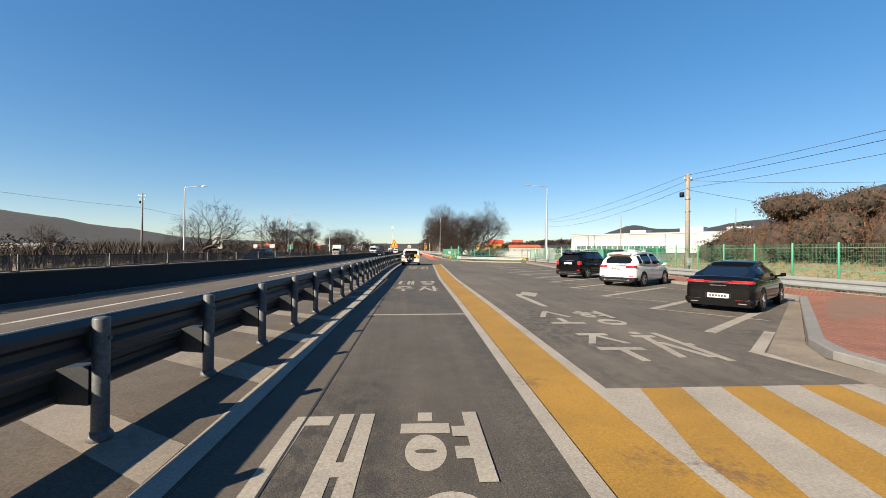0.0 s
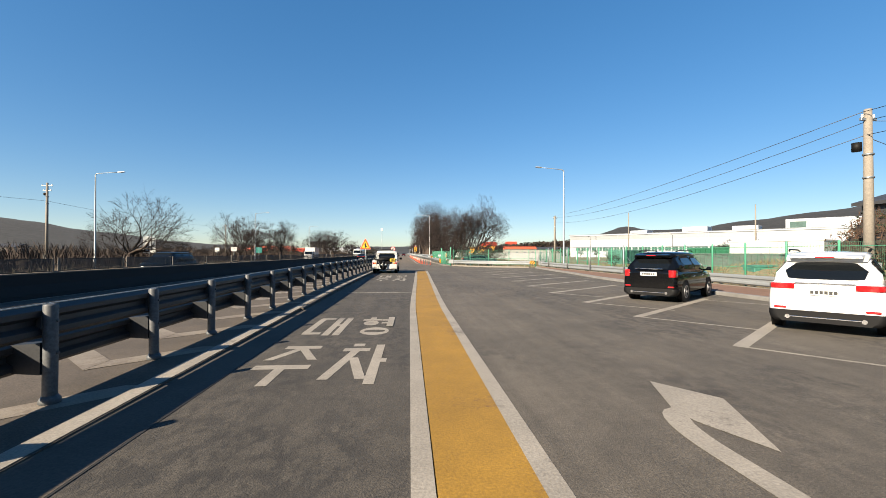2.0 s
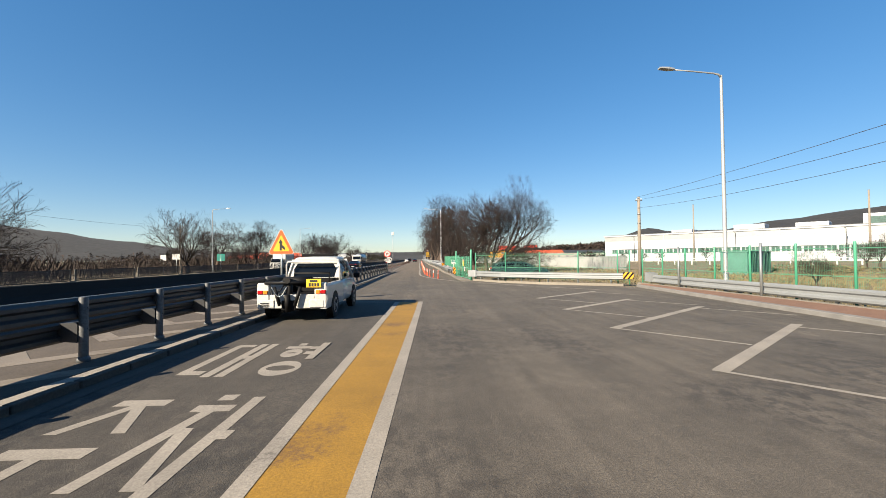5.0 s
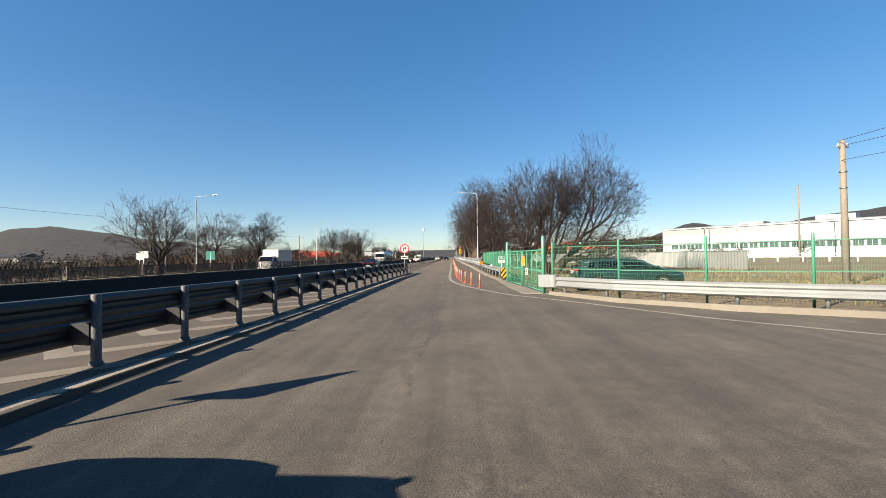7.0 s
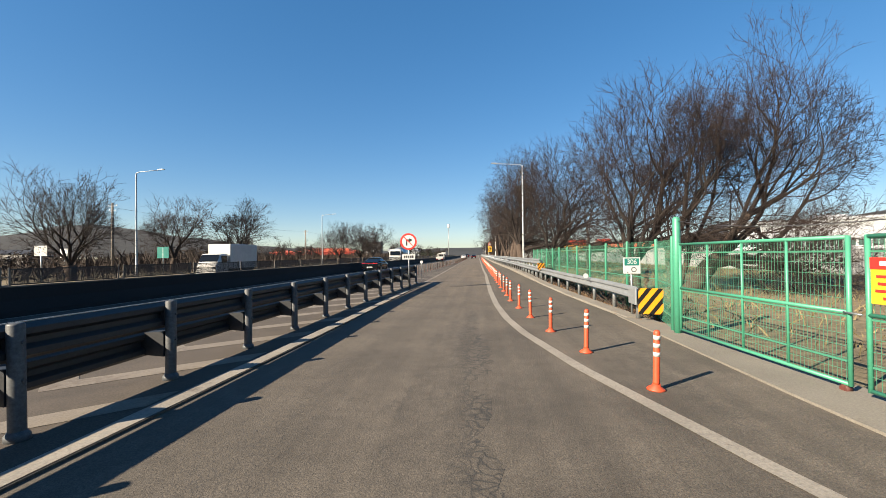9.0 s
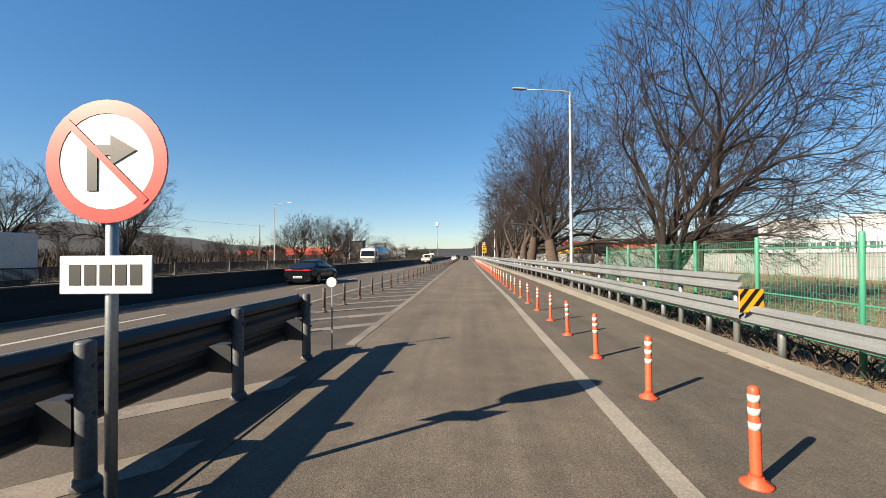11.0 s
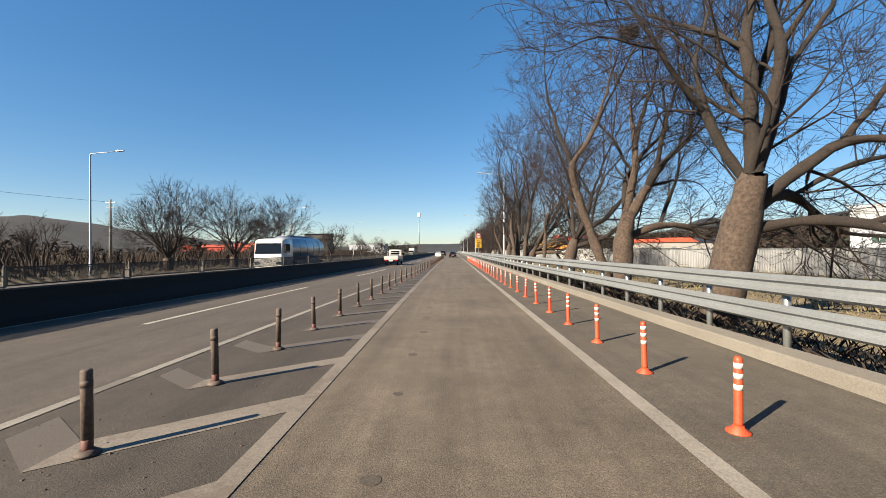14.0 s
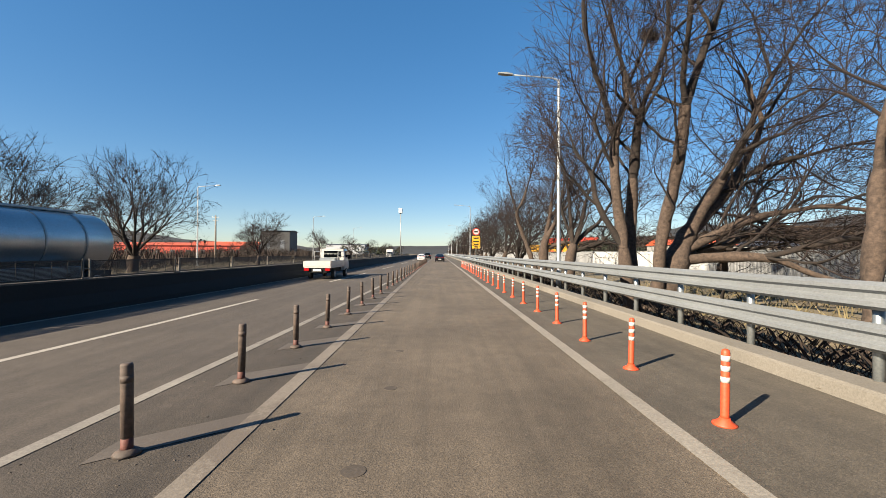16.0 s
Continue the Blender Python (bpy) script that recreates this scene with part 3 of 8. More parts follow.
def along(fx, ys, w, material, name, label, dz=0.004, fz=None):
    mb = MB()
    for a, b in zip(ys, ys[1:]):
        za, zb = ((fz(a), fz(b)) if fz else (0, 0))
        mb.quad((fx(a) - w / 2, a, za + dz), (fx(a) + w / 2, a, za + dz), (fx(b) + w / 2, b, zb + dz), (fx(b) - w / 2, b, zb + dz))
    return tagged(part(name, mb, material, recalc=False), label, "road marking", kind="structure")


Y0, Y1 = -40, 51.3
along(lambda y: yellow_x(y) + 0.575, steps(Y0, Y1, 3), 0.78, "yellow", "yellow_band", "wide faded yellow dividing band with scuffs")
along(lambda y: yellow_x(y) + 0.10, steps(Y0, Y1, 3), 0.19, "white", "white_line", "white line along the yellow band")
along(lambda y: yellow_x(y) + 1.06, steps(Y0, Y1, 3), 0.19, "white", "white_line", "white line along the yellow band")
along(strip_x, steps(-40, 86, 2), 0.24, "white", "white_line", "worn white line on the edge of the island", dz=0.008, fz=island_z)
along(strip_x, steps(86, 700, 6), 0.2, "whitedust", "white_line", "dusty white line at the lane's inner edge", dz=0.008)
along(edge_x, [56 + 0.7 * i for i in range(40)] + steps(85, 700, 8), 0.2, "white", "white_line", "white edge line curving along the exit lane", dz=0.009)
ribbon("road_shoulder", lambda y: edge_x(y) - 0.02, lambda y: min(kerbr_x(y) + 0.05, 7.7), steps(76, 200, 4) + steps(210, 700, 40), 0.004, "shoulder", thick=0.03, label="darker olive-grey paved shoulder beside the edge line", category="shoulder")
along(lambda y: barrier_x(y) + lerp(y, [(110, 6.55), (140, 6.8)]), steps(-40, 200, 4), 0.16, "whitew", "white_line", "white edge line of the main carriageway", dz=0.008)
along(lambda y: barrier_x(y) + 0.27, steps(-40, 700, 4), 0.14, "whitew", "white_line", "white line at the foot of the barrier")
along(lambda y: seam_x(y) + 0.02, steps(-40, 60, 3), 0.022, "tar", "tar_seam", "dark tar seam between gutter and asphalt", dz=0.008)
for k in range(27):
    mb = MB().disc((1.42 + random.uniform(-0.05, 0.05), 96.3 + 2.0 * k, 0.001), random.uniform(0.06, 0.10), 14, "z", t=0.003)
    tagged(part("asphalt_patch", mb, "stain"), "small round brown stain in the lane", "road patch", "round patches in the lane", kind="structure")
for k in range(24):
    y = -34.6 + 20.0 * k
    along(lambda q: barrier_x(q) + 3.38, [y, y + 2.7, y + 5.4, y + 8.1, y + 10.8], 0.16, "whitelane", "lane_dash", "white dashed lane line")
for y, a in ((10.3, 0.02), (29.5, 0.0)):
    mb = MB()
    stripe(mb, (seam_x(y) + 0.03, y - 0.1), (yellow_x(y), y + a), 0.16)
    tagged(part("bay_end_line", mb, "white", recalc=False), "thin white line across the large-vehicle bay", "road marking", kind="structure")
# hatch on the island and chevrons in the gore
HATCH = marking("island_hatching", "worn white chevron hatching on the concrete island")
def hatch_bar(xa, ya, xb, yb, w):
    z = island_z((ya + yb) / 2) + 0.005
    mb = MB().quad((xa, ya, z), (xb, yb, z), (xb, yb + w, z), (xa, ya + w, z))
    part("bar", mb, "whitedust", HATCH, recalc=False)
for i in range(10):
    y = -12 + 2.35 * i
    hatch_bar(strip_x(y) - 3.0, y + 1.9, strip_x(y) - 0.13, y, 0.62)
for i in range(36):
    y = 13.4 + 2.12 * i
    xm = lerp(y, [(12, -2.06), (26, -2.75), (50, -2.35), (72, -1.86), (90, -1.6)])
    xr, xl = strip_x(y) - 0.13, max(barrier_x(y) + 6.95, xm - 2.2)
    hatch_bar(xm, y, xr, y + 0.92 * (xr - xm), 0.56)
    if xm - xl > 0.3:
        hatch_bar(xl, y + 1.0 * (xm - xl), xm - 0.004, y, 0.56)
GORE = marking("gore_hatching", "dusty white bars across the gore beneath the flexible posts")
for i in range(34):
    y = 92.71 + 1.9955 * i
    bx = lerp(y, [(86, -1.95), (102.8, -1.58), (144.5, -0.55), (170, -0.2)])
    a, b = bx - 0.25, strip_x(y) - 0.1
    e = barrier_x(y) + 7.0
    h = 0.25 + 0.04 * math.sin(i * 2.1)
    if b - a > 0.3:
        mb = MB().quad((a, y - h, 0.0075), (b, y - h + 0.78 * (b - a), 0.0075), (b, y + h + 0.78 * (b - a), 0.0075), (a, y + h, 0.0075))
        part("bar", mb, "whitedust" if y < 122 else "fadedust", GORE, recalc=False)
    if a - e > 0.25 and y < 124:
        mb = MB().quad((e, y + 0.78 * (a - e) - h, 0.0065), (a + 0.02, y - h, 0.0065), (a + 0.02, y + h, 0.0065), (e, y + 0.78 * (a - e) + h, 0.0065))
        part("bar", mb, "fadedust", GORE, recalc=False)
rnd = random.Random(77)
mb = MB()
for k in range(1100):
    y = rnd.uniform(92, 150)
    x = rnd.uniform(barrier_x(y) + 6.9, strip_x(y) + (0.5 if k % 6 == 0 else -0.05))
    q = rnd.uniform(0.006, 0.02)
    t = rnd.uniform(0, 3.14)
    u, w = Vector((math.cos(t), math.sin(t), 0)) * q, Vector((-math.sin(t), math.cos(t), 0)) * q * rnd.uniform(0.5, 1)
    p = Vector((x, y, 0.003))
    top = Vector((0, 0, q * 0.45))
    mb.add([p - u, p - w, p + u, p + w, p - u * 0.5 + top, p - w * 0.5 + top, p + u * 0.5 + top, p + w * 0.5 + top], [(0, 1, 5, 4), (1, 2, 6, 5), (2, 3, 7, 6), (3, 0, 4, 7), (4, 5, 6, 7)])
tagged(part("road_grit", mb, "stain", recalc=False), "brown dirt clods and grit lying in the gore", "grit", kind="stuff")
# yellow and white hatched box beside the first bays
box_ob = marking("hatched_box", "yellow and white diagonal hatched box, scuffed")
mb, mw = MB(), MB()
x0, x1, ya, yb = 3.10, 7.15, -9.0, 4.05
mb.quad((x0, ya, 0.003), (x1, ya, 0.003), (x1, yb, 0.003), (x0, yb, 0.003))
part("yellow_field", mb, "yellow", box_ob, recalc=False)
def clipped(poly, x0, x1, y0, y1):
    """A convex outline cut to a rectangle."""
    for axis, val, keep in ((0, x0, 1), (0, x1, -1), (1, y0, 1), (1, y1, -1)):
        out = []
        for p, q in zip(poly, poly[1:] + poly[:1]):
            sp, sq = keep * (p[axis] - val), keep * (q[axis] - val)
            if sp >= 0:
                out.append(p)
            if sp * sq < 0:
                t = sp / (sp - sq)
                out.append(tuple(a + (b - a) * t for a, b in zip(p, q)))
        poly = out
        if not poly:
            return []
    return poly
for i in range(-1, 9):
    c = 4.16 + 1.09 * i          # where a white bar meets the far edge of the box
    p = clipped([(c, yb), (c + 0.54, yb), (c + 0.54 - 3.9, yb - 14.5), (c - 3.9, yb - 14.5)][::-1], x0, x1, ya, yb)
    if len(p) > 2:
        mw = MB().add([(x, y, 0.0055) for x, y in p], [tuple(range(len(p)))])
        part("white_bar", mw, "white", box_ob)


# cracked strips and worn patches of the asphalt, ragged at the edges
def worn_strip(ya, yb, fx, w, seed, material="cracked"):
    rnd = random.Random(seed)
    z = 0.0012 + 0.0006 * (seed % 4)
    mb = MB()
    n = max(6, int((yb - ya) / 0.28))
    rows = []
    for i in range(n + 1):
        y = ya + (yb - ya) * i / n
        f = min(1.0, 5.0 * min(i, n - i) / n)
        c = fx(y) + 0.12 * math.sin(y * 1.3 + seed)
        rows.append((c - f * w * rnd.uniform(0.25, 0.6), c + f * w * rnd.uniform(0.25, 0.6), y))
    for (a, b, y), (c, d, y2) in zip(rows, rows[1:]):
        mb.quad((a, y, z), (b, y, z), (d, y2, z), (c, y2, z))
    return tagged(part("asphalt_patch", mb, material, recalc=False), "cracked dark strip of worn asphalt", "road patch", "worn asphalt strips", kind="structure")


worn_strip(54, 79.5, lambda y: lerp(y, [(54, 3.9), (64, 3.62), (69, 3.38), (78, 3.4)]), 1.15, 1)
worn_strip(79.7, 85, lambda y: 3.3, 0.34, 2)


def letters(name, label, glyphs, x, y, w, h, turn=0.0, pitch=1.34, thick=0.15):
    """glyphs: rows, far row first; each a list of strokes ((u,v),(u,v)) or rings ('o', u, v, ru, rv)."""
    ob = marking(name, label)
    for ri, row in enumerate(glyphs):
        for gi, glyph in enumerate(row):
            mb = MB()
            for s in glyph:
                if s[0] == "o":
                    _, u, v, ru, rv = s
                    for k in range(24):
                        a, b = 2 * math.pi * k / 24, 2 * math.pi * (k + 1) / 24
                        ti, tj = 0.07 / ru * 0.9, 0.07 / rv * 1.1
                        q = [((u + ru * f * math.cos(t)), (v + rv * g * math.sin(t))) for t, f, g in ((a, 1, 1), (b, 1, 1), (b, 1 - ti * 1.6, 1 - tj * 1.6), (a, 1 - ti * 1.6, 1 - tj * 1.6))]
                        mb.quad(*[(qu * w, qv * h, 0.0) for qu, qv in q][::-1])
                else:
                    (u0, v0), (u1, v1) = s[:2]
                    tw = thick
                    lift = 0.0004 * len(mb.f)
                    horizontal = abs(v1 - v0) * h < abs(u1 - u0) * w
                    if horizontal:
                        e = tw * 1.5
                        mb.quad((u0 * w, v0 * h - e / 2, lift), (u1 * w, v1 * h - e / 2, lift), (u1 * w, v1 * h + e / 2, lift), (u0 * w, v0 * h + e / 2, lift))
                    else:
                        mb.quad((u0 * w - tw / 2, v0 * h, lift), (u0 * w + tw / 2, v0 * h, lift), (u1 * w + tw / 2, v1 * h, lift), (u1 * w - tw / 2, v1 * h, lift))
            ox = gi * w * pitch
            oy = (len(glyphs) - 1 - ri) * h * 1.40
            for k, p in enumerate(mb.v):
                mb.v[k] = (p[0] + ox, p[1] + oy, p[2])
            part("letter", mb, "white", ob)
    ob.matrix_basis = pose(x, y, 0.0052, 0, 0, turn)
    return ob


DAE = [((0.05, 0.93), (0.50, 0.93)), ((0.12, 0.93), (0.12, 0.10)), ((0.05, 0.10), (0.50, 0.10)), ((0.66, 1.0), (0.66, 0.0)), ((0.66, 0.52), (0.92, 0.52)), ((0.92, 1.0), (0.92, 0.0))]
HYEONG = [((0.22, 0.96), (0.40, 0.96)), ((0.02, 0.84), (0.60, 0.84)), ("o", 0.31, 0.64, 0.22, 0.14), ((0.88, 1.0), (0.88, 0.42)), ((0.62, 0.80), (0.88, 0.80)), ((0.62, 0.62), (0.88, 0.62)), ("o", 0.52, 0.19, 0.38, 0.19)]
JU = [((0.12, 0.94), (0.88, 0.94)), ((0.50, 0.92), (0.08, 0.56)), ((0.50, 0.92), (0.92, 0.56)), ((0.0, 0.38), (1.0, 0.38)), ((0.50, 0.38), (0.50, 0.0))]
CHA = [((0.22, 1.0), (0.46, 1.0)), ((0.06, 0.84), (0.62, 0.84)), ((0.34, 0.84), (0.04, 0.10)), ((0.36, 0.60), (0.66, 0.10)), ((0.82, 1.0), (0.82, 0.0)), ((0.82, 0.52), (1.02, 0.52))]
SO = [((0.50, 0.98), (0.06, 0.52)), ((0.50, 0.98), (0.94, 0.52)), ((0.50, 0.45), (0.50, 0.18)), ((0.0, 0.14), (1.0, 0.14))]
letters("bay_lettering", "white Korean lettering for large-vehicle parking on the asphalt", [[DAE, HYEONG], [JU, CHA]], -0.63, -2.25, 0.82, 2.35, -1.2)
letters("bay_lettering", "white Korean lettering for large-vehicle parking on the asphalt", [[DAE, HYEONG], [JU, CHA]], -0.06, 16.8, 0.82, 2.35, -1.2)
letters("bay_lettering", "white Korean lettering for large-vehicle parking on the asphalt", [[DAE, HYEONG], [JU, CHA]], 0.36, 36.95, 0.84, 2.5, -1.2)
letters("bay_lettering", "white Korean lettering for small-vehicle parking on the asphalt", [[SO, HYEONG], [JU, CHA]], 4.02, 5.3, 0.84, 2.3, -1.0)
arrow = marking("turn_arrow", "white curved arrow painted on the asphalt")
mb = MB()
def hook(t):
    """The middle of the arrow's stroke: straight, then a tight bend to the right."""
    if t < 0.65:
        return Vector((4.90 - 0.04 * t, 11.8 + 4.4 * t))
    a = (t - 0.65) / 0.35 * 1.75
    return Vector((4.874 + 0.26 * (1 - math.cos(a)), 14.66 + 0.85 * math.sin(a)))
rows = []
for k in range(25):
    t = k / 24
    p, d = hook(t), (hook(min(1, t + 0.02)) - hook(max(0, t - 0.02))).normalized()
    r = Vector((d.y, -d.x)) * (0.10 + 0.03 * t)
    rows.append(((p.x - r.x, p.y - r.y, 0.0062), (p.x + r.x, p.y + r.y, 0.0062)))
for (p, q), (u, v) in zip(rows, rows[1:]):
    mb.quad(p, q, v, u)
mb.add([(5.43, 16.56, 0.0068), (5.10, 15.60, 0.0068), (5.12, 15.25, 0.0068), (5.39, 14.56, 0.0068), (5.90, 15.85, 0.0068)], [(0, 1, 2, 3, 4)])
part("arrow_stroke", mb, "white", arrow)

# angled parking bays
BAYS = [(7.2, 7.6), (8.1, 11.28), (8.17, 14.80), (8.3, 18.40), (8.42, 22.0), (8.44, 25.3), (8.45, 28.77), (8.50, 32.43), (8.74, 36.25), (9.0, 40.05), (9.2, 44.05), (9.3, 47.9), (9.45, 51.9)]
TH = radians(38.6)
DU, DN = Vector((math.cos(TH), math.sin(TH))), Vector((math.sin(TH), -math.cos(TH)))
for i, (x, y) in enumerate(BAYS):
    ob = marking("parking_bay", "angled parking bay outlined in white paint", "parking bay", "angled parking bays")
    p = Vector((x, y))
    L = 6.5 if i < 11 else 5.0
    mb = MB()
    stripe(mb, p, p + DU * L, 0.24)
    part("side_line", mb, "white", ob, recalc=False)
    if i:
        mb = MB()
        stripe(mb, p - DN * 0.1, p + DN * 2.85, 0.11, 0.0052)
        part("front_line", mb, "white", ob, recalc=False)
        mb = MB()
        stripe(mb, p + DU * (L - 0.6), p + DU * (L - 0.6) + DN * 2.7, 0.10, 0.0046)
        part("rear_line", mb, "white", ob, recalc=False)
mb = MB()
stripe(mb, (6.95, 3.9), (6.72, 5.9), 0.22, 0.005)
stripe(mb, (6.72, 5.8), (8.6, 7.6), 0.2, 0.0058)
tagged(part("white_line", mb, "white", recalc=False), "white line round the kerb nose", "road marking", kind="structure")

# ---- kerbs, brick pavement ----
KR = [(7.55, -40), (7.5, 4.4), (7.62, 5.3), (8.2, 6.3), (15.2, 13.6), (15.35, 15.0), (15.3, 20), (14.9, 31), (15.1, 38), (15.9, 45), (16.3, 50), (16.95, 57.6)]
mb = MB()
mb.sweep([(0, -0.05), (0, 0.125), (0.02, 0.145), (0.23, 0.15), (0.24, 0.14), (0.24, -0.05)], [(x, y, 0) for x, y in KR])
tagged(part("kerb_parking", mb, "kerbgrey"), "grey granite kerb round the parking apron", "kerb", kind="structure")
mb = MB()
inner = [(x + 0.19, y) for x, y in KR]
for (x, y), (x2, y2) in zip(inner, inner[1:]):
    mb.quad((x, y, 0.118), (17.25, y, 0.228), (17.25, y2, 0.228), (x2, y2, 0.118))
PAVE = tagged(part("pavement", mb, "joint", recalc=False), "red brick pavement behind the kerb", "pavement", kind="structure")
mb = MB()
mb.sweep([(-0.14, -0.05), (-0.13, 0.14), (0.13, 0.14), (0.14, -0.05)], [(17.35, y, 0.1) for y in steps(-40, 58, 14)])
tagged(part("pavement_edging", mb, "kerb"), "concrete edging behind the brick pavement", "edging", kind="structure")
mb = MB()
mb.prism([(6.78, 3.6), (7.45, 3.6), (7.5, 5.3), (8.15, 6.3), (14.5, 12.85), (14.0, 12.75), (6.86, 5.74)], -0.05, 0.006)
tagged(part("gutter_slab", mb, "slabpale"), "pale stained concrete gutter slab beside the kerb nose", "gutter", kind="structure")
KB = [(16.7, 58.6), (12.4, 61.6), (10.3, 63.6), (8.75, 66.7)]
mb = MB()
mb.sweep([(-0.12, -0.05), (-0.10, 0.13), (0.25, 0.15), (0.25, -0.05)], [(x, y, 0) for x, y in KB][::-1])
tagged(part("kerb_island", mb, "kerb"), "pale concrete kerb curving below the short guard rail", "kerb", kind="structure")
mb = MB()
ys = steps(77, 700, 6)
mb.sweep([(0, -0.05), (0.02, 0.17), (0.06, 0.2), (0.42, 0.22), (0.46, -0.05)], [(kerbr_x(y), y, lerp(y, [(77, -0.15), (90, -0.13), (97, 0.0)])) for y in ys])
tagged(part("kerb_roadside", mb, "kerb"), "long sunlit concrete kerb under the roadside guard rail", "kerb", kind="structure")
mb = MB()
mb.prism([(7.55, 67.3), (8.65, 66.9), (8.3, 75.0), (7.85, 78.5), (7.5, 77.5), (7.45, 71)], -0.05, 0.03)
tagged(part("gate_slab", mb, "kerb"), "concrete threshold slab in front of the green gate", "slab", kind="structure")


# ---- guard rails ----
def wbeam(z, h=0.32, d=0.085, flip=1):
    """A two-wave beam profile, centre height z; flip: which side the waves face."""
    k = [(0.0, 0.5), (0.35, 0.46), (1.0, 0.36), (1.0, 0.2), (0.25, 0.08), (0.25, -0.08), (1.0, -0.2), (1.0, -0.36), (0.35, -0.46), (0.0, -0.5)]
    front = [(flip * d * a, z + h * b) for a, b in k]
    back = [(flip * (d * a - 0.012), z + h * b * 0.985) for a, b in reversed(k)]
    return front + back


GUARD_L = thing("guardrail", "dark sooty double-beam steel guard rail on round posts", "guard rail")
ys = steps(-24, 90.8, 2.4)
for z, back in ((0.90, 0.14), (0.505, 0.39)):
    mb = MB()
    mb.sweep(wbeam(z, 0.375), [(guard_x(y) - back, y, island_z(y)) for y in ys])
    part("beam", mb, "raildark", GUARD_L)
    # bright strip standing in for sunlight caught on the beam's top edge
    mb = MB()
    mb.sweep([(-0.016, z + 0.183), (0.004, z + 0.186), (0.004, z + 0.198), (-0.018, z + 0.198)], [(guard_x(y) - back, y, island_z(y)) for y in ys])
    part("upper_lip", mb, "railgrey", GUARD_L, "bright strip added for the sun glint on the beam's top edge")
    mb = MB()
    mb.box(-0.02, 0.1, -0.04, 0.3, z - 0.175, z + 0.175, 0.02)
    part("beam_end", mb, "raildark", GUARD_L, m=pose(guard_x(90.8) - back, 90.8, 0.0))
post = MB()
post.tube([(0, 0, -0.05), (0, 0, 0.0), (0, 0, 1.085), (0, 0, 1.1), (0, 0, 1.108)], [0.07, 0.07, 0.07, 0.064, 0.03], 16)
post.tube([(0, 0, -0.02), (0, 0, 0.05), (0, 0, 0.09)], [0.105, 0.10, 0.072], 12)
post = fix_normals(post.mesh("post", "postdark"))
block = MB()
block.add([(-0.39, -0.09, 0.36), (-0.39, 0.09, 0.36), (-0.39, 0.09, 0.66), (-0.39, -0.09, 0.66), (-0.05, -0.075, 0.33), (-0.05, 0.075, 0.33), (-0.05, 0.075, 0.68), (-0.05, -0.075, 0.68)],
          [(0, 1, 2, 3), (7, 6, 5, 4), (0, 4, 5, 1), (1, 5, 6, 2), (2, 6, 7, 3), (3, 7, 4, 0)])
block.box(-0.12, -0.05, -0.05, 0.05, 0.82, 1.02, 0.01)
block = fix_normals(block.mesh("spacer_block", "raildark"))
bolt = MB().disc((0.068, 0, 0), 0.018, 8, "x", t=0.02)
bolt = fix_normals(bolt.mesh("bolt", "postdark"))
for i in range(62):
    k = i - 13
    y = 2.89 + 1.92 * k if k < 20 else 41.29 + 2.007 * (k - 20) if k < 33 else 67.38 + 1.955 * (k - 33)
    if y > 91:
        break
    z = island_z(y)
    p = part("post", post, "", GUARD_L, m=pose(guard_x(y), y, z, random.uniform(-0.6, 0.6), random.uniform(-0.6, 0.6)))
    part("spacer_block", block, "", GUARD_L, m=pose(guard_x(y), y, z))
    for q in (0.56, 0.92):
        part("bolt", bolt, "", p, m=pose(0, 0, q))


def light_rail(name, label, path, beams, posts, z0=0.0, material="raillight", flip=-1, post_h=0.9, post_off=0.14, bh=0.33):
    ob = thing(name, label, "guard rail")
    for z in beams:
        mb = MB()
        mb.sweep(wbeam(z, bh, 0.08, flip), [(x, y, z0) for x, y in path])
        part("beam", mb, material, ob)
    length, acc, last = 0.0, 0.0, Vector(path[0])
    me = MB()
    me.tube([(0, 0, -0.05), (0, 0, post_h), (0, 0, post_h + 0.01)], [0.057, 0.057, 0.03], 12)
    me = fix_normals(me.mesh("post", "railgrey"))
    nxt = 0.4
    for (xa, ya), (xb, yb) in zip(path, path[1:]):
        a, b = Vector((xa, ya)), Vector((xb, yb))
        d = b - a
        n = Vector((d.y, -d.x)).normalized() * post_off
        while nxt < length + d.length:
            p = a + d * ((nxt - length) / d.length) + n
            part("post", me, "", ob, m=pose(p.x, p.y, 0.0))
            nxt += posts
        length += d.length
    return ob


light_rail("guardrail", "long galvanised single-beam guard rail between pavement and fence", [(17.45, y) for y in steps(-30, 57, 6)], [0.52], 4.0, post_h=0.62, post_off=0.14, bh=0.45)
light_rail("guardrail", "pale double-beam guard rail on a concrete kerb", [(kerbr_x(y) + 0.3, y) for y in steps(91.5, 500, 4)], [1.22, 0.74], 2.0, post_h=1.3)
light_rail("guardrail", "single-beam guard rail starting beside the gate", [(7.70, 76.5), (7.74, 79), (7.6, 84), (7.55, 96), (7.55, 104)], [0.70], 2.0, post_h=0.8)
light_rail("guardrail", "short galvanised guard rail in front of the green fence", [(8.72, 66.3), (10.2, 63.9), (12.4, 61.9), (14.5, 60.4), (16.9, 58.9)], [0.56], 2.0, flip=1, post_off=-0.14, post_h=0.66, bh=0.42)


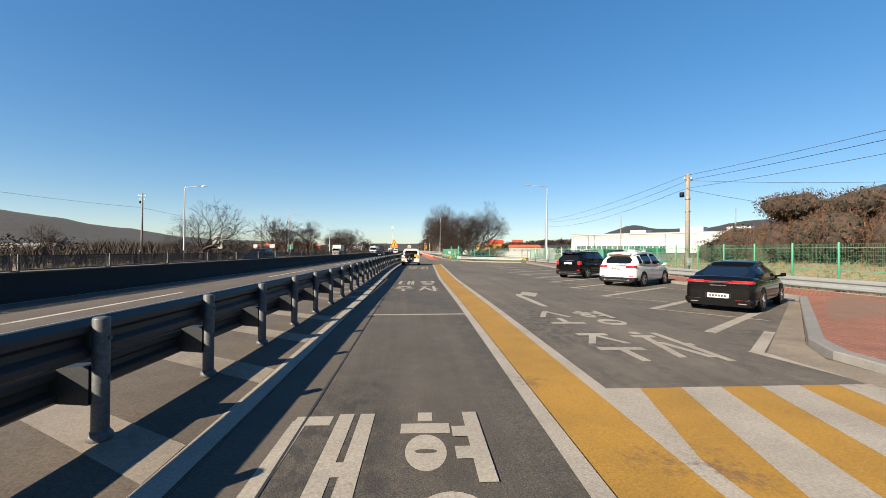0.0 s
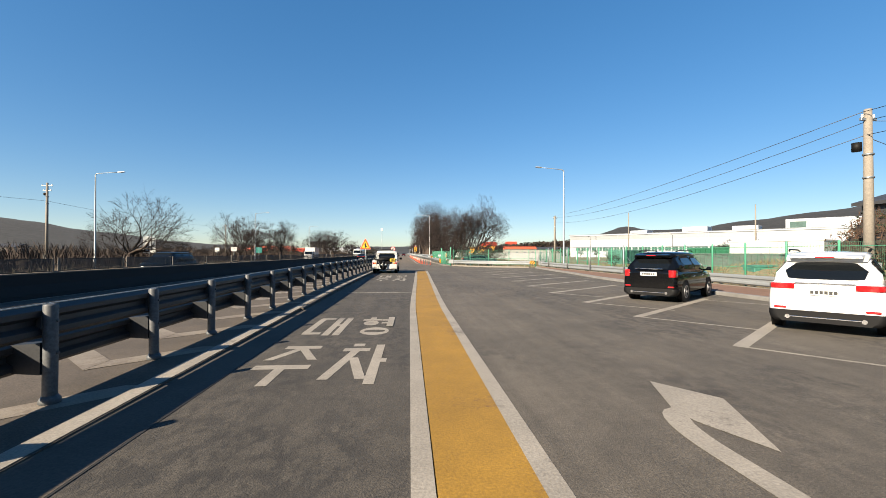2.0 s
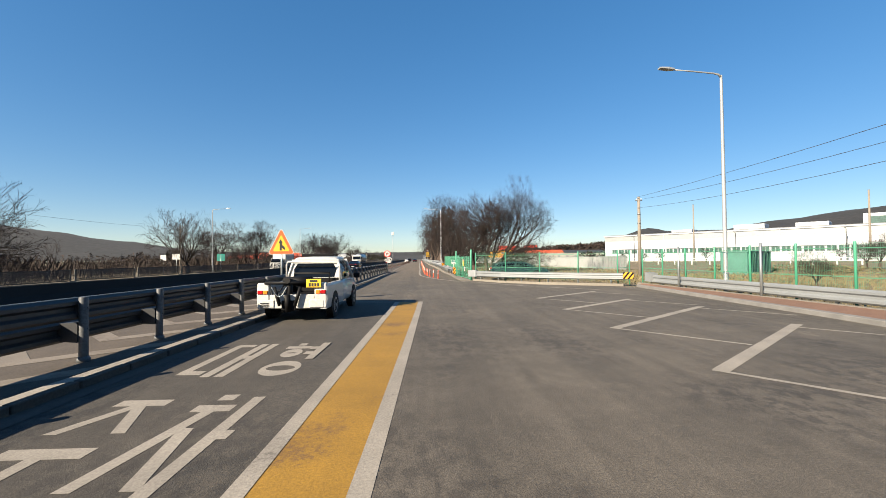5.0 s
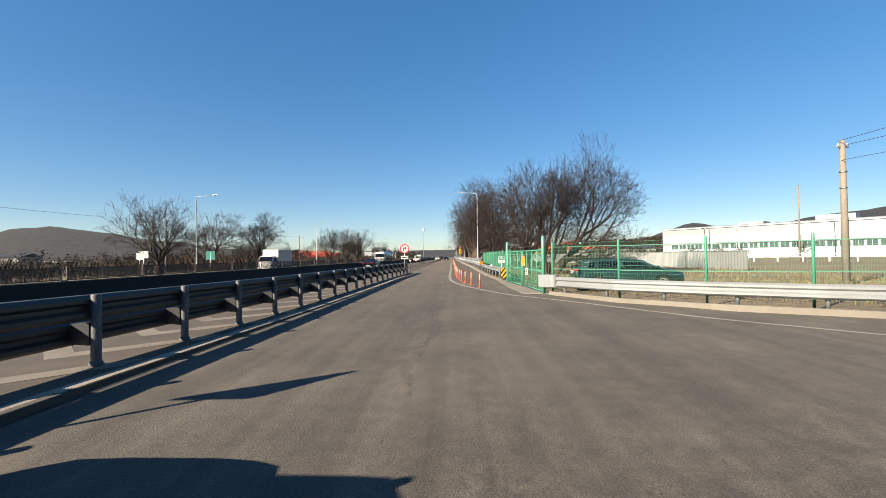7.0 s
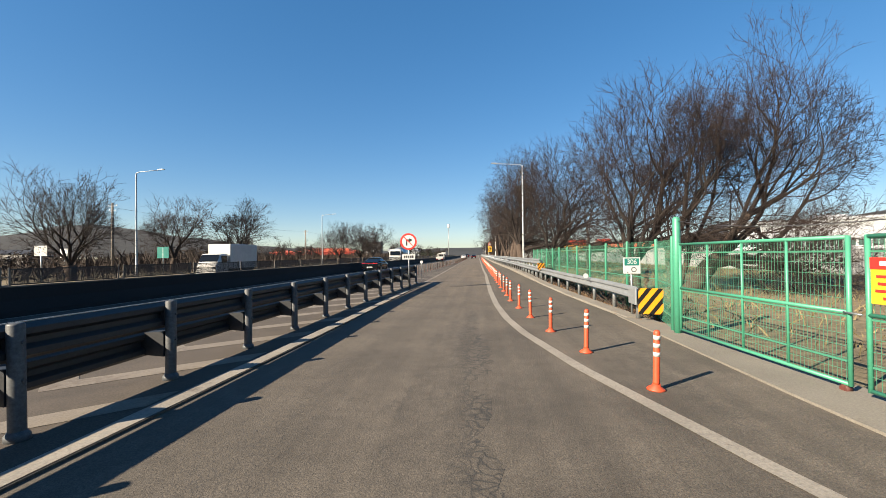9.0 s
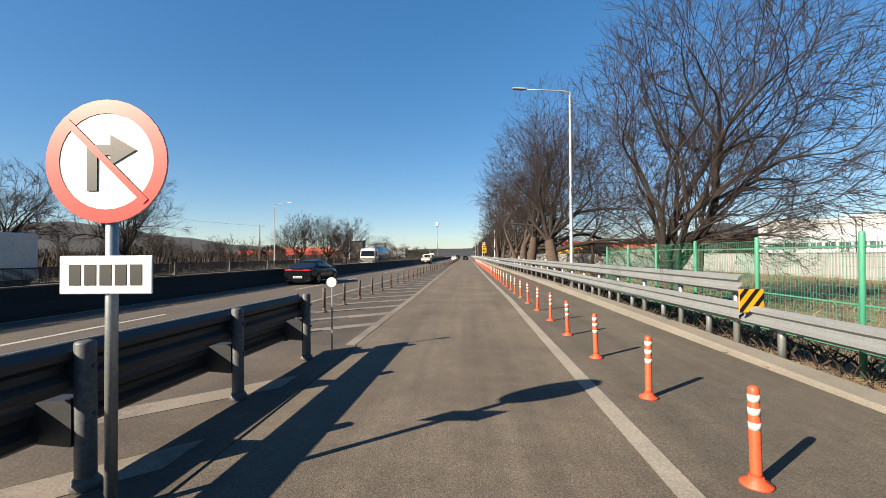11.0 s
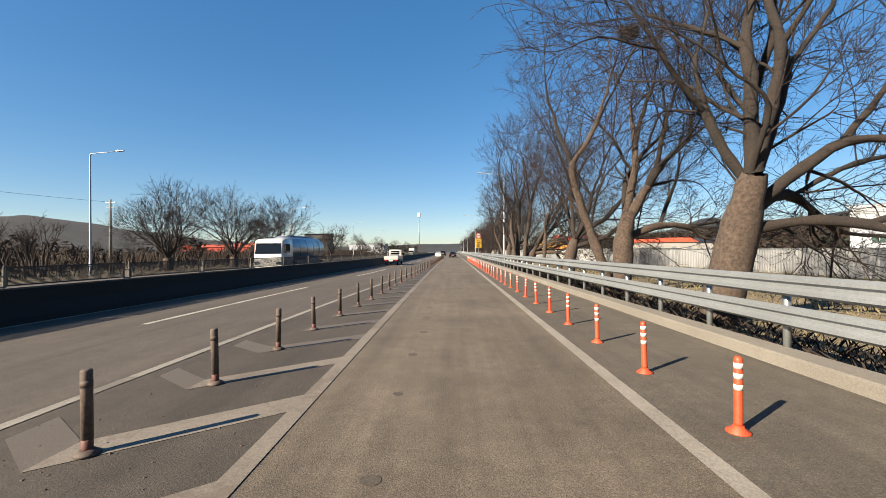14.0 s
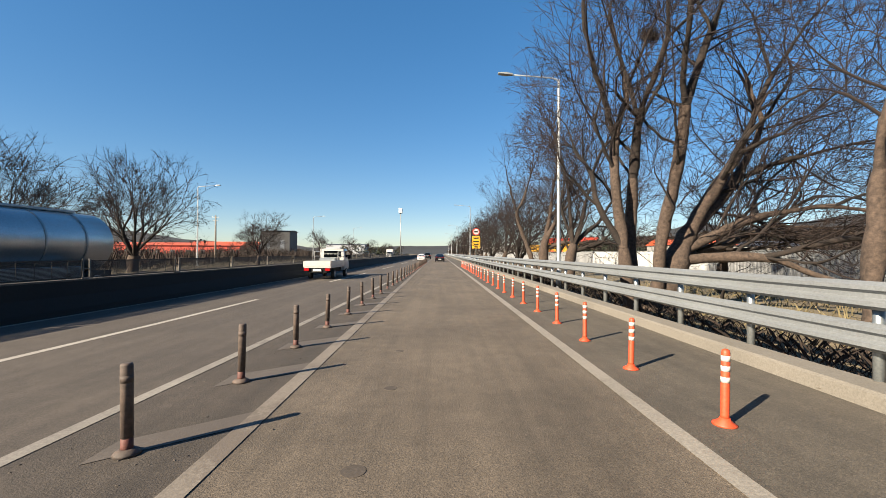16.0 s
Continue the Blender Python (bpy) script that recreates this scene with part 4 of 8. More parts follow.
def hazard_panel(x, y, z, turn, w=0.42, h=0.34):
    ob = thing("hazard_panel", "black and yellow diagonal hazard panel on a rail end", "hazard panel", "hazard panels", pose(x, y, z, 0, 0, turn))
    mb = MB().box(-w / 2, w / 2, -0.0, 0.03, -h / 2, h / 2, 0.008)
    part("panel", mb, "hazardorange", ob)
    for i in range(-4, 4):
        u = i * 0.25 * w / 0.56 - 0.06
        q = clipped([(u, -h / 2), (u + 0.2 * w, -h / 2), (u + 0.2 * w + 0.75 * h, h / 2), (u + 0.75 * h, h / 2)], -w / 2, w / 2, -h / 2, h / 2)
        if len(q) > 2:
            mb = MB()
            mb.add([(a, -0.004, b) for a, b in q], [tuple(range(len(q)))])
            part("black_stripe", mb, "black", ob)
    return ob


hazard_panel(16.95, 58.55, 0.62, -30, 0.6, 0.4)
hazard_panel(7.98, 76.42, 0.515, -14, 0.57, 0.64)
hazard_panel(kerbr_x(91) + 0.32, 91.3, 0.95, 0, 0.40, 0.4)


def rail_end(x, y, z, turn):
    ob = thing("rail_terminal", "rounded galvanised rail terminal", "rail terminal", "", pose(x, y, z, 0, 0, turn))
    mb = MB()
    mb.prism([(0.2, 0.62), (-0.2, 0.62)] + [(-0.2 * math.cos(math.pi * k / 10), -0.2 * math.sin(math.pi * k / 10)) for k in range(11)], -0.26, 0.24)
    part("terminal_shell", mb, "raillight", ob)


rail_end(8.68, 66.35, 0.60, 40)
mb = MB().box(-0.02, 0.02, 0, 0.55, 0.42, 0.84, 0.008)
tagged(part("rail_end_plate", mb, "raillight", m=pose(7.64, 76.45, 0, 0, 0, -2)), "flat galvanised plate closing the rail end", "rail terminal")
rail_end(17.45, 57.2, 0.62, 180)

# ---- dark median barrier with screen panels ----
WALL = thing("median_barrier", "concrete median barrier, its side shade put into a near-black colour", "barrier", kind="structure")
ys = steps(-60, 260, 4) + steps(300, 1400, 50)
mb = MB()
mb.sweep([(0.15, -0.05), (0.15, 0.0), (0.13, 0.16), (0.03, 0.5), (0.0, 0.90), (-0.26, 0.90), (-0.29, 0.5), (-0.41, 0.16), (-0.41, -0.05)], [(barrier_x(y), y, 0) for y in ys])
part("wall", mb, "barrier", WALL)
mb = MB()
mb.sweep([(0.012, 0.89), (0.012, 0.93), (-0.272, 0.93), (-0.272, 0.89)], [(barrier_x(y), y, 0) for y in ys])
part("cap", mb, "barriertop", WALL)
spost = MB()
spost.box(-0.05, -0.02, -0.14, -0.09, 0.9, 1.50, 0.006).box(-0.05, -0.02, 0.09, 0.14, 0.9, 1.50, 0.006)
spost.box(-0.055, -0.015, -0.16, 0.16, 0.93, 0.97, 0.005).box(-0.055, -0.015, -0.15, 0.15, 1.2, 1.23, 0.005)
spost = fix_normals(spost.mesh("screen_post", "screenpost"))
smesh = MB()
for k in range(15):
    smesh.box(-0.048, -0.042, 0.16, 3.84, 0.98 + 0.031 * k, 0.98 + 0.031 * k + 0.021)
for k in range(9):
    smesh.box(-0.05, -0.04, 0.2 + 0.455 * k, 0.212 + 0.455 * k, 0.97, 1.44)
smesh = fix_normals(smesh.mesh("screen_panel", "screen"))
sframe = MB().box(-0.055, -0.035, 0.15, 3.85, 1.43, 1.46).box(-0.055, -0.035, 0.15, 3.85, 0.96, 0.985).box(-0.055, -0.035, 0.15, 0.18, 0.96, 1.46).box(-0.055, -0.035, 3.82, 3.85, 0.96, 1.46)
sframe = fix_normals(sframe.mesh("panel_frame", "screen"))
SCR = thing("glare_screen", "row of dark mesh glare panels on the median barrier", "glare screen")
for i in range(75):
    y = -34.8 + 4.0 * i
    a = -math.degrees(math.atan2(barrier_x(y + 4) - barrier_x(y), 4))
    m = pose(barrier_x(y) - 0.1, y, random.uniform(-0.01, 0.01), 0, random.uniform(-1, 1), a)
    part("screen_post", spost, "", SCR, m=m)
    p = tagged(part("screen_panel", smesh, "", SCR, m=m), kind="stuff")
    part("panel_frame", sframe, "", p)


# ---- flexible posts ----
def flexible_post():
    ob = thing("delineator_post", "orange flexible delineator post with three white reflective bands", "delineator post", "orange posts along the exit lane")
    mb = MB()
    mb.tube([(0, 0, 0), (0, 0, 0.018), (0, 0, 0.05), (0, 0, 0.075)], [0.115, 0.11, 0.055, 0.047], 18)
    part("base", mb, "orange", ob)
    mb = MB()
    mb.tube([(0, 0, 0.06), (0, 0, 0.10), (0, 0, 0.71), (0, 0, 0.738), (0, 0, 0.75)], [0.044, 0.040, 0.040, 0.034, 0.015], 18)
    part("tube", mb, "orange", ob)
    for z in (0.42, 0.53, 0.63):
        mb = MB()
        mb.tube([(0, 0, z), (0, 0, z + 0.055)], [0.0415, 0.0415], 18)
        part("reflective_band", mb, "reflect", ob)
    return ob


def row_x(y): return lerp(y, [(70, 6.05), (71.4, 5.95), (73.4, 5.55), (75.4, 5.32), (77.4, 5.14), (79, 5.02), (81, 4.92), (85, 4.90), (3000, 4.90)])
first = None
for i in range(62):
    y = 71.2 + 2.0 * i
    m = pose(row_x(y) + random.uniform(-0.02, 0.02), y + random.uniform(-0.04, 0.04), 0.001, random.uniform(-1.6, 1.6), random.uniform(-1.6, 1.6), random.uniform(0, 360))
    if first is None:
        first = flexible_post()
        first.matrix_basis = m
    else:
        copy_thing(first, m)


def bollard():
    ob = thing("bollard", "soot-brown flexible post with a faded red foot", "bollard", "brown posts in the gore")
    mb = MB()
    mb.tube([(0, 0, 0), (0, 0, 0.02), (0, 0, 0.05)], [0.105, 0.10, 0.055], 14)
    part("base", mb, "bollard", ob)
    mb = MB()
    mb.tube([(0, 0, 0.04), (0, 0, 0.06), (0, 0, 0.16)], [0.047, 0.046, 0.046], 16)
    part("lower_sleeve", mb, "bollardred", ob)
    mb = MB()
    mb.tube([(0, 0, 0.14), (0, 0, 0.74), (0, 0, 0.755), (0, 0, 0.76)], [0.0475, 0.0475, 0.042, 0.02], 16)
    part("tube", mb, "bollard", ob)
    mb = MB()
    mb.tube([(0, 0, 0.6), (0, 0, 0.66)], [0.049, 0.049], 16)
    part("band", mb, "bollard", ob)
    return ob


def bollard_x(y): return lerp(y, [(86, -1.95), (102.8, -1.58), (108.7, -1.40), (118.8, -1.15), (124.8, -1.08), (131, -0.9), (138.4, -0.80), (144.5, -0.55), (170, -0.2), (220, 0.0)])
first = None
for i in range(62):
    y = 92.71 + 1.9955 * i
    m = pose(bollard_x(y), y + random.uniform(-0.05, 0.05), 0.006, random.uniform(-1.5, 1.5), random.uniform(-2, 2), random.uniform(0, 360))
    if first is None:
        first = bollard()
        first.matrix_basis = m
    else:
        copy_thing(first, m)


# ---- fences and gate ----
def fence_panel(w, h, z0=0.06):
    """A welded wire panel: wires across and upright."""
    mb = MB()
    n = int(h / 0.15)
    for k in range(n + 1):
        z = z0 + (h - z0) * k / n
        mb.box(0, w, -0.003, 0.003, z - 0.0022, z + 0.0022)
    m = int(w / 0.06)
    for k in range(m + 1):
        x = w * k / m
        mb.box(x - 0.0015, x + 0.0015, -0.006, -0.002, z0, h)
    for z in (z0 + 0.25, h * 0.5, h - 0.15):
        mb.box(0, w, -0.03, -0.002, z - 0.012, z + 0.012)
    return fix_normals(mb.mesh("wire_panel", "greenwire"))


def fence(label, path, spacing=2.1, h=2.1):
    ob = thing("fence", label, "fence")
    post = MB()
    post.tube([(0, 0, -0.05), (0, 0, h + 0.03), (0, 0, h + 0.06), (0, 0, h + 0.07)], [0.04, 0.04, 0.034, 0.015], 12)
    post = fix_normals(post.mesh("post", "green"))
    cache = {}
    for a, b in zip(path, path[1:]):
        a, b = Vector(a), Vector(b)
        k = max(1, round((b - a).length / spacing))
        w = round((b - a).length / k, 3)
        if w not in cache:
            cache[w] = fence_panel(w, h)
        turn = math.degrees(math.atan2((b - a).y, (b - a).x))
        for i in range(k):
            p = a.lerp(b, i / k)
            part("post", post, "", ob, m=pose(p.x, p.y, 0, random.uniform(-0.5, 0.5), random.uniform(-0.5, 0.5), 0))
            tagged(part("wire_panel", cache[w], "", ob, m=pose(p.x, p.y, random.uniform(-0.015, 0.015), 0, 0, turn)), kind="stuff")
    part("post", post, "", ob, m=pose(path[-1][0], path[-1][1], 0))
    return ob


STEEL = thing("steel_post", "tall slim grey steel post before the guard rail", "post", "grey posts along the pavement", pose(17.28, 38.95, 0.2))
mb = MB().tube([(0, 0, -0.1), (0, 0, 2.05), (0, 0, 2.06)], [0.05, 0.05, 0.02], 12)
part("shaft", mb, "railgrey", STEEL)
mb = MB().tube([(0, 0, 0.0), (0, 0, 0.02)], 0.1, 12)
part("base_plate", mb, "railgrey", STEEL)
for y in (44.2, 49.0, 54.1):
    copy_thing(STEEL, pose(17.28, y, 0.2))
BRACE = thing("brace_pole", "thin rusty steel pole leaning on the guard rail", "pole", "", pose(17.2, 36.6, 0.2))
mb = MB().tube([(0, 0, 0), (0.08, 1.9, 1.25)], 0.022, 8)
part("tube", mb, "railgrey", BRACE)

fence("green welded-wire fence behind the pavement", [(17.92, 46.1 - 2.1 * 34), (17.92, 46.1 + 2.1 * 6)], 2.1, 2.14)
fence("green welded-wire fence behind the short guard rail", [(17.92, 60.3), (17.0, 60.0), (14.9, 61.3), (12.7, 62.7), (10.7, 64.7), (8.75, 66.8)], 2.1, 2.12)
fence("green welded-wire fence beside the trees", [(7.95, 75.2), (8.4, 77.1), (8.4, 101.3)], 2.2, 2.0)

GATE = thing("gate", "green steel double gate with wire infill, closed", "gate")
GA, GB = Vector((8.42, 67.05)), Vector((7.92, 74.9))
gm = (GA + GB) / 2
for p in (GA, GB):
    mb = MB()
    mb.tube([(p.x, p.y, -0.05), (p.x, p.y, 2.42), (p.x, p.y, 2.46)], [0.075, 0.075, 0.045], 16)
    part("gate_post", mb, "green", GATE)
for a, b in ((GA, gm), (gm, GB)):
    d = (b - a)
    w = d.length - 0.24
    turn = math.degrees(math.atan2(d.y, d.x))
    m = pose(a.x + d.x * 0.12 / d.length, a.y + d.y * 0.12 / d.length, 0, 0, 0, turn)
    leaf = MB()
    for z in (0.12, 0.98, 1.88):
        leaf.tube([(0, 0, z), (w, 0, z)], 0.026, 10)
    for k in range(5):
        x = w * k / 4
        leaf.tube([(x, 0, 0.10), (x, 0, 1.9)], 0.028 if k in (0, 4) else 0.018, 10)
    leaf = part("leaf_frame", leaf, "green", GATE, m=m)
    part("wire_infill", fence_panel(w, 1.86, 0.14), "", leaf)
    mb = MB()
    mb.tube([(w * 0.02, 0.03, 0.05), (w * 0.02, -0.05, 0.05)], 0.05, 12)
    part("wheel", mb, "bollardred", leaf)
mb = MB()
mb.tube([(gm.x - 0.05, gm.y - 0.1, 0.98), (gm.x - 0.05, gm.y + 0.15, 0.98)], 0.012, 8)
part("latch", mb, "railgrey", GATE)
mb = MB()
pts = [(GA.x + (GB.x - GA.x) * t, GA.y + (GB.y - GA.y) * t, 2.38 - 1.3 * t * (1 - t) + 0.0) for t in [k / 16 for k in range(17)]]
mb.tube(pts, 0.007, 5)
part("sagging_wire", mb, "wire", GATE)


def bars_on(ob, rows, material, w, y=-0.004):
    """Unreadable writing as plain bars: rows of (z, width share, height)."""
    for z, share, h in rows:
        mb = MB()
        mb.box(-w * share / 2, w * share / 2, y - 0.002, y, z - h / 2, z + h / 2)
        part("writing_bar", mb, material, ob)


def board(name, label, category, m, w, h, material, t=0.012):
    ob = thing(name, label, category, "", m)
    mb = MB().box(-w / 2, w / 2, 0, t, -h / 2, h / 2, 0.004)
    part("plate", mb, material, ob)
    return ob


def gate_at(t, z, off=-0.045):
    d = (GB - GA)
    p = GA + d * t
    return pose(p.x + off, p.y, z, 0, 0, math.degrees(math.atan2(d.y, d.x)) + 180)


ob = board("notice", "yellow and red warning notice wired to the gate", "notice", gate_at(0.44, 1.38), 0.56, 0.52, "signyellow")
mb = MB().box(-0.28, 0.28, -0.006, 0.0, 0.13, 0.26)
part("red_header", mb, "signred", ob)
bars_on(ob, [(0.195, 0.6, 0.05)], "signwhite", 0.56, -0.007)
bars_on(ob, [(0.05, 0.75, 0.03), (-0.03, 0.7, 0.03), (-0.11, 0.8, 0.03), (-0.19, 0.5, 0.03)], "signred", 0.56)
ob = board("notice", "small white notice with dark writing on the gate", "notice", gate_at(0.36, 0.86), 0.5, 0.34, "signwhite")
bars_on(ob, [(0.07, 0.7, 0.06), (-0.02, 0.75, 0.05), (-0.1, 0.6, 0.04)], "signblack", 0.5)


def text_on(body, size, m, material, parent, name="lettering"):
    cu = bpy.data.curves.new(name, "FONT")
    cu.body, cu.size, cu.align_x, cu.align_y, cu.extrude = body, size, "CENTER", "CENTER", 0.001
    ob = new(name, cu)
    dg = bpy.context.evaluated_depsgraph_get()
    me = bpy.data.meshes.new_from_object(ob.evaluated_get(dg))
    bpy.data.objects.remove(ob)
    me.materials.clear()
    me.materials.append(M[material])
    out = new(name, me)
    out.parent = parent
    out.matrix_basis = m
    return out


# kilometre sign
KM = thing("kilometre_sign", "green and white kilometre sign on a thin post", "road sign", "", pose(7.86, 77.35, 0, 0, 0, 4) @ Matrix.Scale(1.06, 4))
mb = MB().tube([(0, 0.03, -0.05), (0, 0.03, 1.48)], 0.025, 10)
part("post", mb, "railgrey", KM)
mb = MB().box(-0.215, 0.215, -0.01, 0.005, 1.09, 1.50, 0.012)
part("plate", mb, "signwhite", KM)
mb = MB().box(-0.185, 0.185, -0.013, -0.008, 1.295, 1.475, 0.002)
part("upper_panel", mb, "signgreen", KM)
text_on("306", 0.17, pose(0, -0.016, 1.385, 90, 0, 0), "signwhite", KM)
text_on("O", 0.18, pose(0.05, -0.013, 1.185, 90, 0, 0), "signblack", KM)
mb = MB().disc((-0.105, -0.0105, 1.125), 0.016, 14, "y", t=0.004)
part("point", mb, "signblack", KM)


def round_sign(x, y, zc, r, label, top=2.5, turn=0):
    ob = thing("road_sign", label, "road sign", "", pose(x, y, 0, 0, 0, turn))
    mb = MB().tube([(0, 0.05, -0.05), (0, 0.05, zc + r * 0.8)], 0.038, 12)
    part("post", mb, "railgrey", ob)
    mb = MB().disc((0, 0, zc), r, 32, "y", t=0.012)
    part("sign_plate", mb, "signwhite", ob)
    mb = MB().disc((0, -0.004, zc), r, 32, "y", inner=r * 0.78, t=0.006)
    part("red_ring", mb, "signred", ob)
    return ob


NT = round_sign(0.28, 86.6, 2.40, 0.42, "round prohibition sign with a struck-out arrow and red ring", turn=2)
mb = MB()
mb.box(-0.13, -0.06, -0.008, -0.002, 2.20, 2.50)
mb.box(-0.13, 0.05, -0.0085, -0.002, 2.44, 2.51)
mb.add([(0.03, -0.008, 2.37), (0.21, -0.008, 2.475), (0.03, -0.008, 2.58)], [(0, 1, 2)])
part("arrow", mb, "signblack", NT)
mb = MB().box(-0.39, 0.39, -0.0095, -0.003, -0.022, 0.022)
part("red_slash", mb, "signred", NT, m=pose(0, 0, 2.40, 0, 45, 0))
mb = MB().box(-0.32, 0.32, -0.004, 0.01, 1.50, 1.76, 0.005)
sub = part("sub_plate", mb, "signwhite", NT)
for k in range(5):
    mb = MB().box(-0.25 + 0.105 * k, -0.17 + 0.105 * k, -0.007, -0.004, 1.56, 1.70)
    part("writing_bar", mb, "signblack", sub)
REF = thing("round_reflector", "round white reflector on the rail end", "reflector", "", pose(0.3, 91.3, 0, 0, 0, 0))
mb = MB().disc((0, -0.03, 1.28), 0.09, 20, "y", t=0.015)
part("lens", mb, "reflect", REF)
mb = MB().box(-0.012, 0.012, -0.012, 0.012, 0.0, 1.25)
part("stem", mb, "railgrey", REF)

TRI = thing("road_sign", "triangular yellow merge warning sign with a red-orange border", "road sign", "", pose(-1.43, 51.6, 0.2, 0, 0, 2) @ Matrix.Diagonal((0.94, 0.94, 0.94, 1)))
mb = MB().tube([(0, 0.05, -0.2), (0, 0.05, 2.9)], 0.038, 12)
part("post", mb, "railgrey", TRI)
def tri_at(w, h, y, z, cut=0.07):
    """A triangle with clipped corners."""
    p = [Vector((-w / 2, y, z)), Vector((w / 2, y, z)), Vector((0, y, z + h))]
    return [tuple(p[i].lerp(p[j], cut)) for i, j in ((0, 2), (0, 1), (1, 0), (1, 2), (2, 1), (2, 0))]
for name, w, h, y0, z0, material in (("rim", 1.16, 1.18, -0.001, 1.95, "signwhite"), ("border", 1.11, 1.13, -0.005, 1.968, "signorange"), ("yellow_face", 0.74, 0.75, -0.009, 2.085, "signyellow")):
    ring = tri_at(w, h, y0, z0)
    mb = MB().add(ring + [(x, y + 0.012, z) for x, y, z in ring], [tuple(range(6)), tuple(range(11, 5, -1))] + [(i, i + 6, (i + 1) % 6 + 6, (i + 1) % 6) for i in range(6)])
    part(name, mb, material, TRI)
mb = MB().box(-0.065, 0.03, -0.014, -0.0095, 2.12, 2.46)
mb.add([(-0.11, -0.014, 2.44), (0.075, -0.014, 2.44), (-0.018, -0.014, 2.63)], [(0, 1, 2)])
mb.add([(0.03, -0.014, 2.38), (0.03, -0.014, 2.24), (0.17, -0.014, 2.12), (0.17, -0.014, 2.25)], [(0, 1, 2, 3)])
part("symbol", mb, "signblack", TRI)

YS = thing("road_sign", "yellow warning board below a round speed sign", "road sign", "", pose(7.7, 205, 0, 0, 0, 1))
mb = MB().tube([(0, 0.06, -0.05), (0, 0.06, 5.4)], 0.06, 12)
part("post", mb, "railgrey", YS)
mb = MB().box(-0.62, 0.62, 0, 0.02, 2.4, 4.3, 0.01)
yb_ = part("yellow_board", mb, "signyellow", YS)
for z, w in ((3.95, 0.8), (3.45, 0.9), (3.0, 0.7), (2.65, 0.5)):
    mb = MB().box(-w / 2, w / 2, -0.006, 0, z - 0.11, z + 0.11)
    part("writing_bar", mb, "signblack", yb_)
mb = MB().disc((0, 0, 4.95), 0.55, 28, "y", t=0.015)
part("sign_plate", mb, "signwhite", YS)
mb = MB().disc((0, -0.004, 4.95), 0.55, 28, "y", inner=0.42, t=0.006)
part("red_ring", mb, "signred", YS)
mb = MB().box(-0.28, 0.28, -0.008, -0.003, 4.83, 5.07)
part("writing_bar", mb, "signblack", YS)

DISC = thing("round_reflector", "round white reflector above the guard rail beam", "reflector", "", pose(7.46, 80.6, 0))
mb = MB().disc((0, -0.02, 0.93), 0.085, 20, "y", t=0.015)
part("lens", mb, "reflect", DISC)
mb = MB().box(-0.012, 0.35, -0.005, 0.015, 0.80, 0.86)
part("stem", mb, "railgrey", DISC)
copy_thing(DISC, pose(kerbr_x(118) + 0.26, 118.5, 0.42))


# ---- street lamps, poles, cables ----
def street_lamp(h=10.0, arm=2.3):
    ob = thing("street_lamp", "tall galvanised street lamp with a single arm and flat head", "street lamp", "street lamps along the road")
    mb = MB().box(-0.2, 0.2, -0.2, 0.2, -0.05, 0.03, 0.01)
    part("base_plate", mb, "galv", ob)
    mb = MB().tube([(0, 0, 0), (0, 0, 0.5), (0, 0, 0.52), (0, 0, h - 0.4), (0, 0, h)], [0.11, 0.105, 0.095, 0.06, 0.05], 18)
    part("pole", mb, "galv", ob)
    mb = MB().box(-0.02, 0.11, -0.06, 0.06, 0.7, 1.1, 0.008)
    part("hatch", mb, "galv", ob)
    pts = [(0, 0, h - 0.1), (-0.12, 0, h + 0.03), (-0.35, 0, h + 0.08), (-arm * 0.6, 0, h + 0.16), (-arm, 0, h + 0.22)]
    mb = MB().tube(pts, [0.05, 0.045, 0.035, 0.03, 0.028], 12)
    arm_ob = part("arm", mb, "galv", ob)
    mb = MB().loft([[(-arm + 0.1, -0.07, h + 0.2), (-arm + 0.1, 0.07, h + 0.2), (-arm + 0.1, 0.06, h + 0.27), (-arm + 0.1, -0.06, h + 0.27)],
                    [(-arm - 0.2, -0.14, h + 0.21), (-arm - 0.2, 0.14, h + 0.21), (-arm - 0.2, 0.1, h + 0.31), (-arm - 0.2, -0.1, h + 0.31)],
                    [(-arm - 0.6, -0.12, h + 0.25), (-arm - 0.6, 0.12, h + 0.25), (-arm - 0.6, 0.09, h + 0.31), (-arm - 0.6, -0.09, h + 0.31)]], smooth=False)
    head = part("lamp_head", mb, "galv", arm_ob)
    return ob


LAMP = street_lamp()
LAMP.matrix_basis = pose(18.12, 51.95, 0)
for x, y, turn in ((8.0, 105.5, 0), (7.75, 161.0, 0), (7.6, 216, 0), (7.6, 271, 0), (7.6, 326, 0), (7.6, 381, 0),
                   (-30.3, 58.9, 180), (-29.2, 103.8, 180), (-27.9, 149.2, 180), (-28.8, 195, 180), (-27.5, 240, 180), (-27.3, 285, 180), (-32.5, 14, 180)):
    copy_thing(LAMP, pose(x, y, 0, 0, 0, turn))


